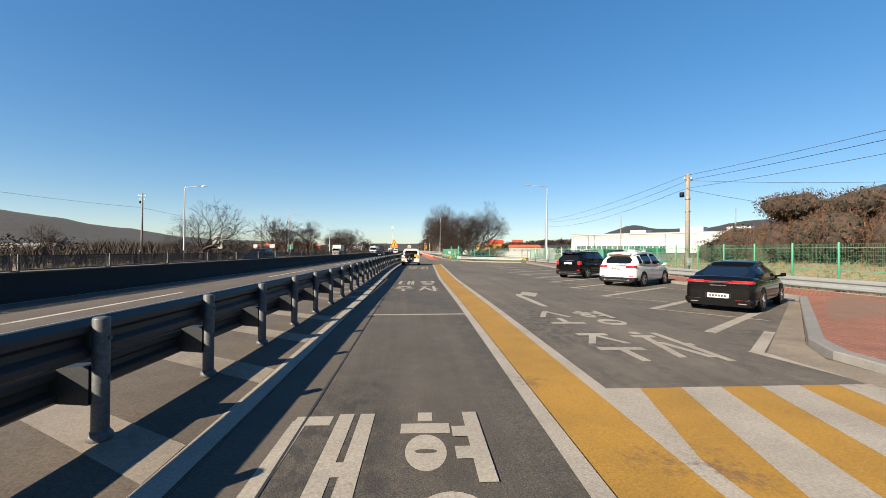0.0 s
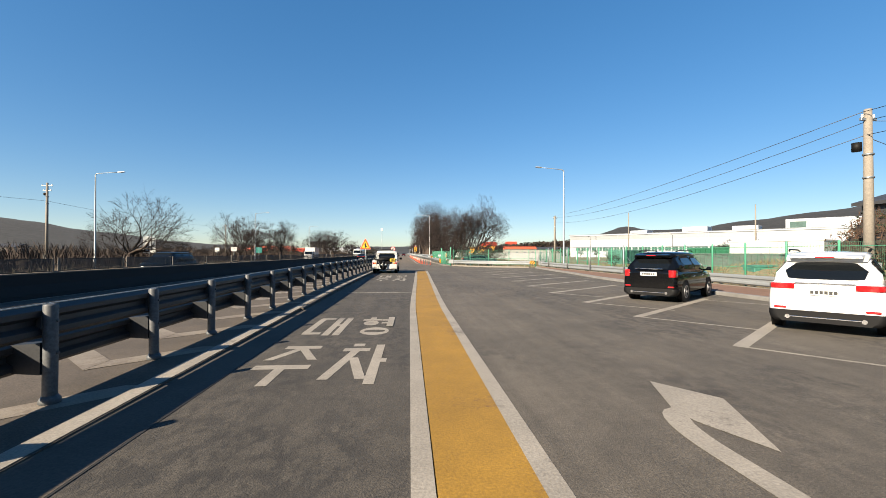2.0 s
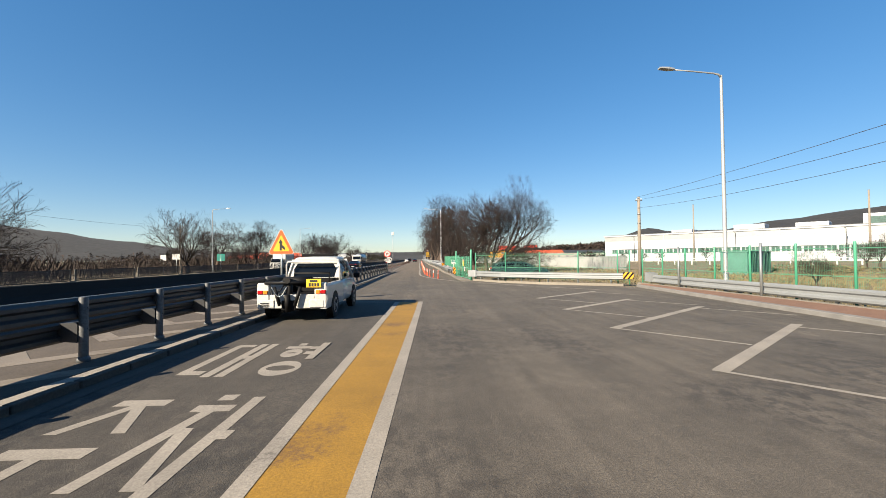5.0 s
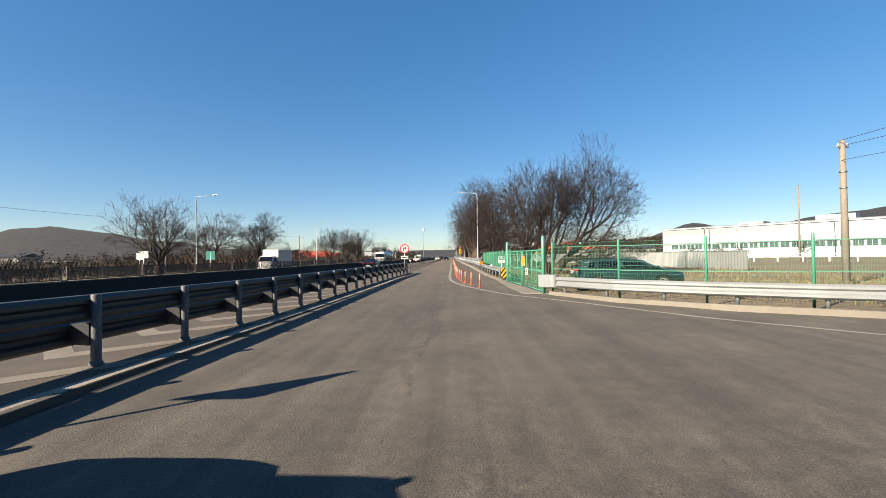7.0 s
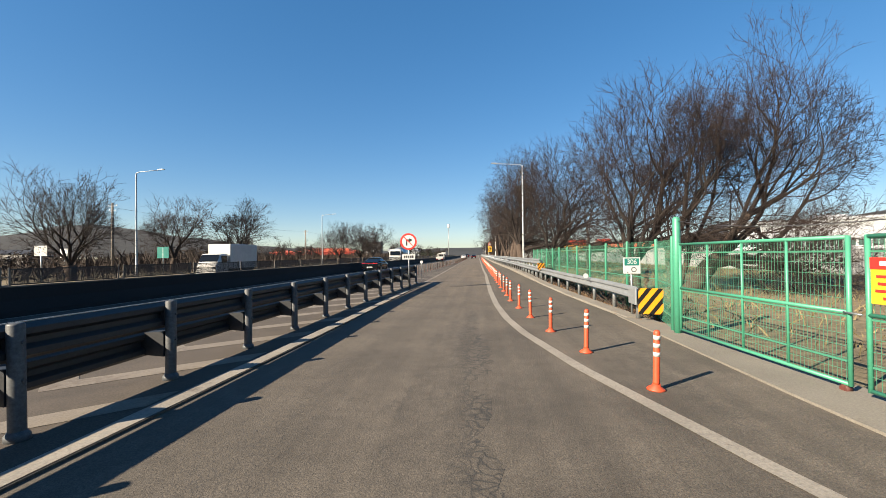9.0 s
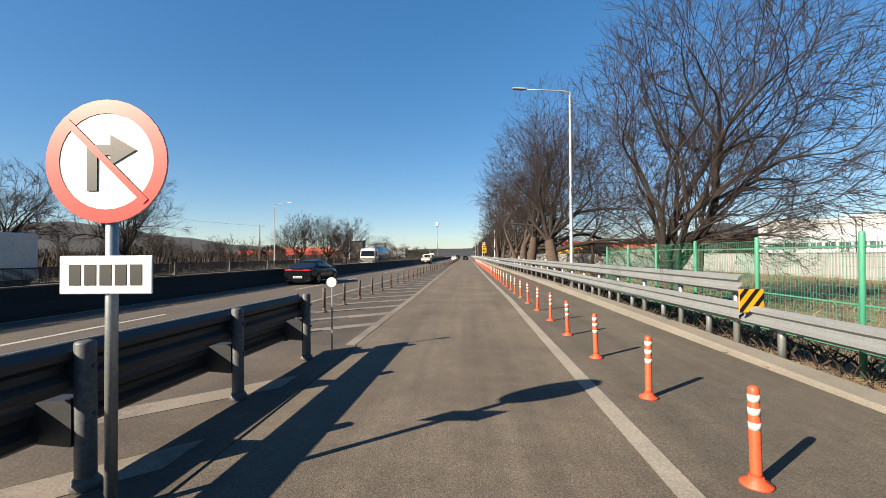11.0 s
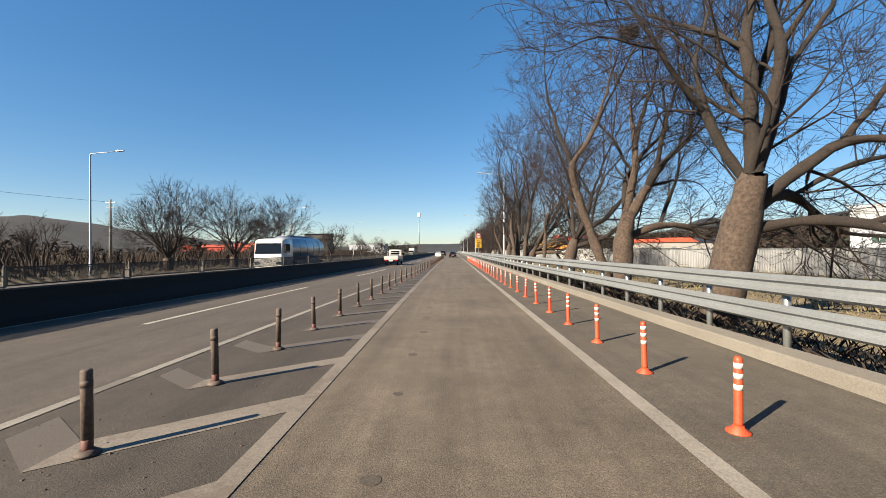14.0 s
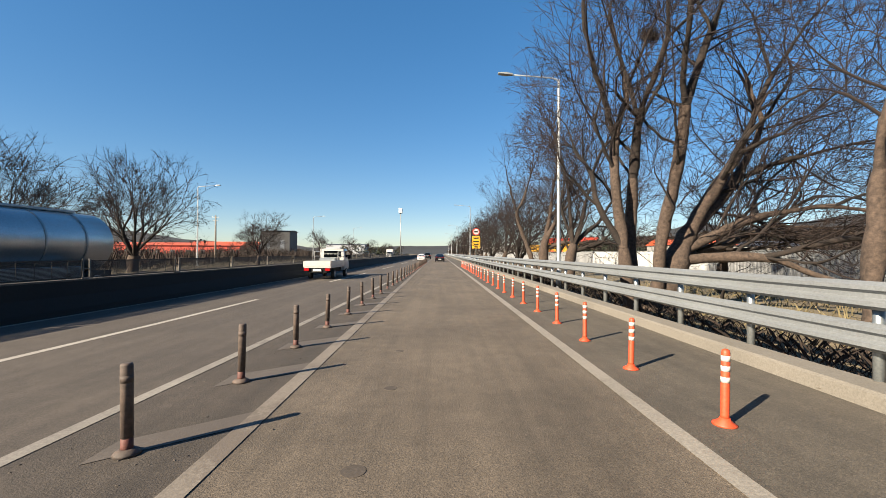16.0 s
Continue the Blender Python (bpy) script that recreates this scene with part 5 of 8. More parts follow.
def utility_pole(x, y, h, label, box=True):
    ob = thing("utility_pole", label, "utility pole", "", pose(x, y, 0))
    mb = MB().tube([(0, 0, -0.05), (0, 0, h)], [0.17, 0.11], 18)
    part("pole", mb, "concpole", ob)
    for z, w in (((h - 0.35, 0.3),) if y > 0 and x > 0 else ((h - 0.35, 0.6), (h - 0.9, 0.45))):
        mb = MB().box(-w, w, -0.04, 0.04, z - 0.04, z + 0.04, 0.006)
        arm = part("cross_arm", mb, "railgrey", ob)
        for u in (-w + 0.08, w - 0.08):
            mb = MB().tube([(u, 0, z + 0.04), (u, 0, z + 0.09), (u, 0, z + 0.13), (u, 0, z + 0.17)], [0.02, 0.045, 0.03, 0.04], 10)
            part("insulator", mb, "signwhite", arm)
    for z in (h - 1.6, h - 2.4):
        mb = MB().tube([(0, 0, z), (0, 0, z + 0.06)], 0.16, 14)
        part("band", mb, "railgrey", ob)
    if box:
        mb = MB().tube([(-0.32, 0.1, h - 1.45), (-0.32, 0.1, h - 1.15)], 0.14, 12)
        part("cable_box", mb, "black", ob)
        mb = MB().box(-0.14, 0.14, -0.3, -0.14, 0.9, 1.4, 0.01)
        part("meter_box", mb, "galv", ob)
    return ob


utility_pole(18.15, 24.3, 6.7, "tall concrete utility pole with a black cable box")
utility_pole(23.9, 70.1, 7.1, "slender concrete utility pole behind the fence", False)
utility_pole(-38.6, 63.5, 9.7, "utility pole with cross arms beyond the opposite road", True)
utility_pole(-37.9, 110.5, 8.1, "utility pole with cross arms beyond the opposite road", False)
utility_pole(-36.8, 162, 7.9, "utility pole with cross arms beyond the opposite road", False)
utility_pole(-35.5, 212, 7.9, "utility pole with cross arms beyond the opposite road", False)


def cable(a, b, sag, r=0.012):
    a, b = Vector(a), Vector(b)
    mb = MB()
    mb.tube([a.lerp(b, k / 14) - Vector((0, 0, 4 * sag * (k / 14) * (1 - k / 14))) for k in range(15)], r, 4)
    return tagged(part("cable", mb, "wire"), "thin black overhead cable between poles", "cable")


for za, zb, dx, sag in ((6.6, 7.05, -0.2, 0.45), (6.35, 6.85, 0.15, 0.75), (5.8, 6.1, -0.1, 0.85)):
    cable((18.15 + dx, 24.3, za), (23.9 + dx, 70.1, zb), sag)
    cable((18.15 + dx, 24.3, za), (15.5 + dx, -22, za + 0.1), 0.7)
cable((18.2, 24.3, 6.3), (44, 18, 6.8), 0.5)
cable((18.2, 24.3, 5.7), (60, 40, 6.0), 0.7)
for a, b in (((-38.6, 63.5), (-37.9, 110.5)), ((-37.9, 110.5), (-36.8, 162)), ((-36.8, 162), (-35.5, 212)), ((-39.5, 14), (-38.6, 63.5))):
    cable((*a, 7.6), (*b, 7.6), 0.6, 0.016)

MAST = thing("camera_mast", "white traffic camera mast beside the far road", "camera mast", "", pose(-12.5, 300, 0))
mb = MB().tube([(0, 0, -0.05), (0, 0, 17)], [0.2, 0.12], 12)
part("pole", mb, "galv", MAST)
mb = MB().box(-0.7, 0.7, -0.6, 0.6, 16.6, 18.6, 0.15)
part("housing", mb, "signwhite", MAST)


# ---- walls and buildings ----
def corrugated(name, label, y0, y1, fx, h, material, pitch=0.2):
    mb = MB()
    n = int((y1 - y0) / pitch)
    prof = []
    for k in range(n):
        y = y0 + k * pitch
        x = fx(y)
        prof += [(x, y), (x, y + pitch * 0.35), (x + 0.04, y + pitch * 0.5), (x + 0.04, y + pitch * 0.85)]
    prof.append((fx(y1), y1))
    for (xa, ya), (xb, yb) in zip(prof, prof[1:]):
        mb.quad((xa, ya, -0.06), (xb, yb, -0.06), (xb, yb, h), (xa, ya, h))
        mb.quad((xa + 0.012, ya, h), (xb + 0.012, yb, h), (xb + 0.012, yb, -0.06), (xa + 0.012, ya, -0.06))
        mb.quad((xa, ya, h), (xb, yb, h), (xb + 0.012, yb, h), (xa + 0.012, ya, h))
    ob = thing(name, label, "hoarding", "", None, "structure")
    part("sheet", mb, material, ob, recalc=False)
    mb = MB().sweep([(-0.03, h), (0.06, h), (0.06, h + 0.05), (-0.03, h + 0.05)], [(fx(y), y, 0) for y in steps(y0, y1, 4)])
    part("top_rail", mb, "raillight", ob)
    k = 0
    while y0 + 3 * k < y1:
        y = y0 + 3 * k
        mb = MB().tube([(fx(y) + 0.1, y, -0.05), (fx(y) + 0.1, y, h + 0.12)], 0.03, 8)
        part("stake", mb, "railgrey", ob)
        k += 1
    return ob


corrugated("hoarding_corner", "dark grey corrugated steel hoarding at the end of the white hoarding", 89, 93.5, hoard_x, 1.75, "sheetgrey", 0.3)
corrugated("hoarding_near", "white corrugated steel hoarding beyond the trees", 93.55, 163, hoard_x, 1.75, "sheet", 0.24)
corrugated("hoarding_grey", "grey corrugated steel hoarding beyond the trees", 163.05, 175, hoard_x, 1.9, "sheetgrey", 0.3)
corrugated("hoarding_white", "white panel hoarding with steel stakes beyond the trees", 175.05, 200, hoard_x, 1.95, "signwhite", 1.0)
corrugated("hoarding_far", "white steel hoarding beyond the trees", 200.05, 330, hoard_x, 1.95, "sheet", 0.5)

FACT = thing("factory_building", "long low white factory building with a strip of greenish windows", "factory", "", pose(78, 197, 0, 0, 0, -51.8))
mb = MB().box(0, 135, 0, 84, -0.06, 9.3)
part("wall", mb, "factory", FACT)
mb = MB().box(-0.3, 135.3, -0.3, 84.3, 9.3, 9.75, 0.03)
part("parapet", mb, "factory", FACT)
mb = MB().box(-0.34, 135.34, -0.34, 0.0, 9.75, 9.9)
part("flashing", mb, "factoryband", FACT)
mb = MB().box(0.0, 135, -0.02, 0.02, 7.5, 9.3)
part("cladding_band", mb, "raillight", FACT)
for k in range(52):
    mb = MB().box(3.0 + 2.5 * k, 5.0 + 2.5 * k, -0.05, 0.0, 2.75, 4.2)
    w = part("window", mb, "factoryglass", FACT)
    mb = MB().box(3.95 + 2.5 * k, 4.05 + 2.5 * k, -0.08, -0.05, 2.75, 4.2)
    part("mullion", mb, "factory", w)
mb = MB().box(0.0, 135, -0.3, 0.0, 4.35, 4.5)
part("canopy", mb, "factory", FACT)
for x, w, d, z in ((6.5, 8.5, 50, 13.6), (29, 11, 58, 14.9), (50, 10, 58, 14.5), (69, 30, 62, 16.8)):
    mb = MB().box(x, x + w, d, d + 8, 9.7, z, 0.1)
    unit = part("roof_unit", mb, "factory", FACT)
    mb = MB().box(x + 0.8, x + w - 0.8, d - 0.05, d, z - 1.9, z - 0.7)
    part("louvre", mb, "raillight", unit)
mb = MB().box(70.5, 76, 61.9, 62, 13.0, 15.6)
part("window", mb, "factoryglass", FACT)
for x in (22, 55, 88):
    mb = MB().box(x, x + 0.2, -0.2, 0, 0, 9.3)
    part("downpipe", mb, "factory", FACT)


def field_pole(x, y, h, r, label, material, arm=0.0):
    ob = thing("pole", label, "pole", "", pose(x, y, -0.06, 0, 0, 35))
    mb = MB().tube([(0, 0, 0), (0, 0, h)], [r, r * 0.65], 10)
    part("shaft", mb, material, ob)
    if arm:
        mb = MB().tube([(0, 0, h - 0.1), (-arm * 0.5, 0, h + 0.25), (-arm, 0, h + 0.3)], 0.05, 8)
        a = part("arm", mb, material, ob)
        mb = MB().box(-arm - 0.5, -arm + 0.1, -0.14, 0.14, h + 0.24, h + 0.38, 0.03)
        part("lamp_head", mb, "black", a)
    else:
        mb = MB().tube([(0, 0, h), (0, 0, h + 0.06)], r * 0.85, 10)
        part("cap", mb, material, ob)


field_pole(64.5, 122.8, 13.0, 0.17, "slim concrete pole standing in the field", "concpole")
field_pole(91.3, 110.2, 14.2, 0.22, "stout concrete pole standing in the field", "concpole")
for x, y, h in ((98.7, 154.3, 8.4), (118.4, 140.0, 8.6), (76.5, 168.0, 8.2), (70.5, 160.0, 7.6)):
    field_pole(x, y, h, 0.11, "slim dark lamp post before the white factory", "signblack", 0.9)

LOW = thing("low_fence", "low white post-and-rail fence across the dry field", "fence")
pa, pb = Vector((50, 124)), Vector((104, 78))
post = fix_normals(MB().box(-0.09, 0.09, -0.09, 0.09, -0.06, 1.45, 0.015).mesh("post", "signwhite"))
for k in range(24):
    p = pa.lerp(pb, k / 23)
    part("post", post, "", LOW, m=pose(p.x, p.y, 0))
for z in (0.65, 1.15):
    mb = MB().sweep([(-0.04, z), (0.04, z), (0.04, z + 0.1), (-0.04, z + 0.1)], [(pa.x, pa.y, 0), (pb.x, pb.y, 0)])
    part("rail", mb, "signwhite", LOW)

SHED = thing("shed_building", "large grey shed with a dark sloping roof behind the hedge", "shed", "", None)
mb = MB()
mb.add([(44, 42, -0.06), (82, 42, -0.06), (82, 42, 6.9), (63, 42, 11.2), (44, 42, 6.2), (44, 46, -0.06), (82, 46, -0.06), (82, 46, 6.9), (63, 46, 11.2), (44, 46, 6.2)],
       [(0, 1, 2, 3, 4), (9, 8, 7, 6, 5), (0, 5, 6, 1), (1, 6, 7, 2), (4, 9, 5, 0)])
part("wall", mb, "darkroof", SHED)
for x0, z0, x1, z1 in ((43.4, 6.05, 63, 11.2), (63, 11.2, 82.6, 6.75)):
    mb = MB()
    mb.add([(x0, 41.5, z0), (x1, 41.5, z1), (x1, 46.4, z1), (x0, 46.4, z0), (x0, 41.5, z0 + 0.3), (x1, 41.5, z1 + 0.3), (x1, 46.4, z1 + 0.3), (x0, 46.4, z0 + 0.3)],
           [(3, 2, 1, 0), (4, 5, 6, 7), (0, 1, 5, 4), (1, 2, 6, 5), (2, 3, 7, 6), (3, 0, 4, 7)])
    part("roof", mb, "darkroof", SHED)

CB = thing("coloured_building", "red and yellow striped storage building", "storage building", "", pose(112, 475, 0, 0, 0, -8) @ Matrix.Diagonal((1.4, 1.4, 1.35, 1)))
mb = MB().box(-16, 12, 0, 14, -0.06, 7.0, 0.05)
part("wall", mb, "cyellow", CB)
mb = MB().box(-16.1, -4, -0.1, 14.1, 7.0, 10.4, 0.05)
part("red_block", mb, "cred", CB)
mb = MB().box(4, 12.1, -0.1, 14.1, 7.0, 10.8, 0.05)
part("red_block", mb, "cred", CB)
for k in range(6):
    mb = MB().box(-15 + 4.6 * k, -13 + 4.6 * k, -0.12, 0.02, 4.2, 5.6)
    part("window", mb, "factoryband", CB)
    mb = MB().box(-15.3 + 4.6 * k, -12.6 + 4.6 * k, -0.06, 0.02, 0.2, 3.0)
    part("roller_door", mb, "cred" if k % 2 else "corange", CB)
mb = MB().box(-26, -16.2, 0, 14, -0.06, 6.2, 0.05)
part("side_wing", mb, "cyellow", CB)

def house(x, y, w, d, h, wall, roof, label, turn=0.0, pitch=1.6):
    ob = thing("house", label, "building", "distant buildings", pose(x, y, 0, 0, 0, turn))
    mb = MB().box(-w / 2, w / 2, 0, d, -0.06, h)
    part("wall", mb, wall, ob)
    mb = MB()
    mb.add([(-w / 2 - 0.4, -0.4, h), (w / 2 + 0.4, -0.4, h), (w / 2 + 0.4, d + 0.4, h), (-w / 2 - 0.4, d + 0.4, h), (-w / 2 - 0.4, d / 2, h + pitch), (w / 2 + 0.4, d / 2, h + pitch)],
           [(0, 1, 5, 4), (2, 3, 4, 5), (0, 4, 3), (1, 2, 5), (3, 2, 1, 0)])
    part("roof", mb, roof, ob)
    k = max(2, int(w / 4))
    for i in range(k):
        u = -w / 2 + w * (i + 0.5) / k
        mb = MB().box(u - 0.6, u + 0.6, -0.05, 0.02, h * 0.35, h * 0.65)
        part("window", mb, "factoryband", ob)
    return ob


house(-75, 260, 40, 18, 3.6, "cred", "corange", "low building with an orange-red front", 6, 1.0)
house(-50, 275, 9, 9, 8.5, "darkroof", "darkroof", "dark blocky building among trees", 4, 0.4)
house(-180, 210, 24, 14, 4, "farwall", "darkroof", "long low house with a dark roof", 14)
house(-95, 330, 30, 14, 5, "farwall", "corange", "pale house with an orange roof", 4)
house(70, 250, 18, 12, 4, "farwall", "corange", "low house with a tiled orange roof", -8)
house(95, 262, 22, 12, 4, "farwall", "darkroof", "low house with a grey roof", -8)
house(-60, 420, 26, 16, 7, "factory", "darkroof", "pale flat-roofed building beside the road", 0, 0.5)
house(46, 470, 30, 16, 8, "farwall", "darkroof", "pale flat-roofed building beside the road", 0, 0.5)

# ---- hills ----
RIDGE = [(-100, 0.02), (-75, 0.028), (-60, 0.03), (-52, 0.036), (-47, 0.057), (-44, 0.064), (-41, 0.057), (-37, 0.045), (-32, 0.034), (-24, 0.021), (-16, 0.015), (-8, 0.012), (-2, 0.015), (2, 0.018), (6, 0.013), (12, 0.014), (20, 0.02), (26, 0.04), (29.5, 0.058), (33, 0.054), (38, 0.056), (42, 0.066), (46, 0.076), (50, 0.083), (65, 0.088), (100, 0.05)]
mb = MB()
A, R = 220, 14
for i in range(A + 1):
    a = -100 + 200 * i / A
    for j in range(R + 1):
        r = 620 + 1500 * (j / R)
        s = j / R
        bump = noise.fractal(Vector((a * 0.22, s * 3.0, 1.7)), 1.0, 2.0, 5)
        f = lerp(a, RIDGE) * (1 + 0.12 * noise.fractal(Vector((a * 0.11, 7.3, s)), 1.0, 2.0, 4))
        shape = max(0.0, math.sin(math.pi * min(1, s * 0.95 + 0.02))) ** 0.8
        h = -1.0 + f * r * shape + 6 * shape * bump
        q = radians(a)
        mb.v.append((r * math.sin(q), 60 + r * math.cos(q), h))
for i in range(A):
    for j in range(R):
        p = i * (R + 1) + j
        mb.f.append((p, p + R + 1, p + R + 2, p + 1))
        mb.s.append(True)
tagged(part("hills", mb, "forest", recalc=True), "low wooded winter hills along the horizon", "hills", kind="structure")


# ---- trees ----
class Wood:
    """A bare tree grown node by node: trunk and limbs are drawn first, then branches reach for points spread through the crown."""

    def __init__(self, seed):
        self.rnd = random.Random(seed)
        self.pos, self.par, self.dir = [], [], []

    def node(self, p, parent, d):
        self.pos.append(Vector(p))
        self.par.append(parent)
        self.dir.append(Vector(d).normalized())
        return len(self.pos) - 1

    def line(self, parent, d, length, bend=(0, 0, 0), wob=0.04, step=0.36):
        """A limb from a node: it starts along d and is bent a little at each step."""
        d = Vector(d).normalized()
        n = max(2, round(length / step))
        for k in range(n):
            g = self.rnd.gauss
            d = (d + Vector(bend) / n + Vector((g(0, wob), g(0, wob), g(0, wob * 0.8)))).normalized()
            parent = self.node(self.pos[parent] + d * step, parent, d)
        return parent

    def fork(self, parent, d, length, level, lift, crown):
        """A branch that forks again and again, and stays inside the crown: ellipsoids (x, y, z, rx, ry, rz)."""
        rnd, g = self.rnd, self.rnd.gauss
        n = max(2, round(length / 0.38))
        for k in range(n):
            d = (d + Vector((g(0, 0.07), g(0, 0.07), g(0, 0.05) + lift / n))).normalized()
            parent = self.node(self.pos[parent] + d * (length / n), parent, d)
            if k and level > 1 and rnd.random() < 0.42:
                side = d.orthogonal().normalized()
                side.rotate(Matrix.Rotation(rnd.uniform(0, 6.283), 3, d))
                a = radians(rnd.uniform(38, 66))
                self.fork(parent, d * math.cos(a) + side * math.sin(a), length * rnd.uniform(0.45, 0.7), level - 2, 0.06, crown)
        p = self.pos[parent]
        if not any(((p.x - e[0]) / e[3]) ** 2 + ((p.y - e[1]) / e[4]) ** 2 + ((p.z - e[2]) / e[5]) ** 2 < 1 for e in crown) and p.z > 3.5:
            level, length = level - 2, length * 0.6
        if level <= 0:
            return
        side = d.orthogonal().normalized()
        side.rotate(Matrix.Rotation(rnd.uniform(0, 6.283), 3, d))
        third = d.cross(side)
        arms = [(side, rnd.uniform(12, 24)), (-side, rnd.uniform(24, 42))]
        if rnd.random() < 0.3:
            arms.append((third, rnd.uniform(30, 50)))
        for v, a in arms:
            a = radians(a)
            self.fork(parent, d * math.cos(a) + v * math.sin(a), length * rnd.uniform(0.70, 0.92), level - 1, lift * 0.5 + 0.03, crown)

    def meshes(self, trunk_r, tip=0.004, twigs=2, twig_len=(0.35, 0.9), thin=0.008, flare=0.05):
        """Three meshes: the trunk, the limbs, and the fine branches and twigs of the crown."""
        rnd = self.rnd
        n = len(self.pos)
        kids = [[] for _ in range(n)]
        for i, p in enumerate(self.par):
            if p >= 0:
                kids[p].append(i)
        tips = sum(1 for k in kids if not k)
        roots = sum(1 for p in self.par if p < 0)
        e = math.log(max(8, tips / roots)) / math.log(trunk_r / tip)
        area = [0.0] * n
        for i in range(n - 1, -1, -1):
            if not kids[i]:
                area[i] = tip ** e
            if self.par[i] >= 0:
                area[self.par[i]] += area[i]
        rad = [max(thin, a ** (1 / e)) for a in area]
        # the main limbs keep more of the trunk's girth than the fine branches
        rad = [r * (1 + (max(r / trunk_r, 0.15) ** -0.11 - 1) * min(1, max(0, (r / trunk_r - 0.03) / 0.12))) for r in rad]
        trunk, limbs, fine = MB(), MB(), MB()
        heads = [(i, None) for i, p in enumerate(self.par) if p < 0]
        while heads:
            i, up = heads.pop()
            pts, rr = [], []
            if up is not None:
                pts.append(self.pos[up])
                rr.append(min(rad[up] * 0.9, rad[i] * 1.12))
            while True:
                pts.append(self.pos[i])
                z = self.pos[i].z
                rr.append(rad[i] * (1 + flare * math.exp(-max(0, z) * 2.2)) if rad[i] > trunk_r * 0.35 else rad[i])
                ch = sorted(kids[i], key=lambda c: -rad[c])
                if not ch or (up is None and rad[ch[0]] < trunk_r * 0.6 and z > 1.0):
                    heads += [(c, i) for c in ch]
                    break
                heads += [(c, i) for c in ch[1:]]
                i = ch[0]
            rr[-1] *= 0.8 if up is not None else 0.95
            big = max(rr)
            if len(pts) > 3:
                pts = [pts[0]] + [(a + b * 2 + c) / 4 for a, b, c in zip(pts, pts[1:], pts[2:])] + [pts[-1]]
            (trunk if up is None or big > trunk_r * 0.6 else limbs if big > 0.04 else fine).tube(pts, rr, 14 if big > 0.2 else 8 if big > 0.08 else 5 if big > 0.025 else 3, cap=False)

        def spike(p, d, ln, r):
            u = d.orthogonal().normalized() * r
            v = d.cross(u)
            fine.add([p + u, p - u * 0.5 + v * 0.87, p - u * 0.5 - v * 0.87, p + d * ln], [(0, 1, 3), (1, 2, 3), (2, 0, 3)])

        def jitter(d, a):
            return (d + Vector((rnd.gauss(0, a), rnd.gauss(0, a), rnd.gauss(0, a) + 0.06))).normalized()

        for i in range(n):
            if rad[i] > thin * 3.0:
                continue
            for _ in range(twigs + 1 if not kids[i] else int(rnd.random() < 0.45)):
                d = jitter(self.dir[i], 0.55)
                ln = rnd.uniform(*twig_len)
                p = self.pos[i] - self.dir[i] * rnd.random() * 0.3
                spike(p, d, ln, thin * 0.85)
                for t in (0.3, 0.6):
                    spike(p + d * ln * t, jitter(d, 0.45), ln * rnd.uniform(0.4, 0.7), thin * 0.65)
        seed = rnd.random() * 50
        trunk.v = [(x * f, y * f, z) for x, y, z in trunk.v for f in (1 + 0.22 * noise.noise(Vector((x * 3.4 + seed, y * 3.4, z * 0.7))) * (1 if roots == 1 else 0.3) * max(0.0, 1 - math.hypot(x, y) / 1.1),)]
        for mb in (trunk, limbs):
            mb.v = [tuple(Vector(p) + noise.noise_vector(Vector(p) * 2.4 + Vector((seed, 0, 0))) * 0.06) for p in mb.v]
        return trunk, limbs, fine


def grown_tree(name, label, seed, stems, limbs, crown, trunk_r, level=6, twigs=1, twig_len=(0.3, 0.8), thin=0.008, share=0.285):
    """stems: (x, y, lean x, lean y, length); limbs: (stem, share along it, direction, length, lift)."""
    w = Wood(seed)
    first = []
    for x, y, lx, ly, ln in stems:
        k = w.node((x, y, -0.15), -1, (lx, ly, 1))
        w.line(k, (lx, ly, 1), ln, wob=0.05, step=0.3)
        first.append((k, len(w.pos) - 1))
    for stem, at, d, ln, bend in limbs:
        a, b = first[stem]
        w.fork(round(a + (b - a) * at), Vector(d).normalized(), ln * share, level, bend[2], crown)
    trunk, wood, fine = w.meshes(trunk_r, 0.004, twigs, twig_len, thin)
    ob = thing(name, label, "tree", "bare roadside trees")
    part("trunk", trunk.mesh("trunk", "bark"), "bark", ob)
    part("branchwork", wood.mesh("branchwork", "barkdark"), "barkdark", ob)
    part("crown", fine.mesh("crown", "twig"), "twig", ob)
    return ob


def fan(seed, count, share, right, left, deep, length, rise=0.25, sag=0.0):
    """Limbs round a trunk head; right, left, deep: how far they lean out to +x, to -x and along y."""
    rnd = random.Random(seed)
    out = []
    for k in range(count):
        a = 2 * math.pi * (k + rnd.uniform(-0.3, 0.3)) / count
        c, s = math.cos(a), math.sin(a)
        f = rnd.uniform(0.45, 1.1)
        d = (c * f * (right if c > 0 else left), s * f * deep, 1.0)
        steep = max(abs(d[0]), abs(d[1]))
        out.append((0, rnd.uniform(*share), d, length * rnd.uniform(0.75, 1.05) * (1.0 if c > 0 else 0.8), (0.3 * d[0], 0.3 * d[1], rise - sag * max(0, c) * steep)))
    return out


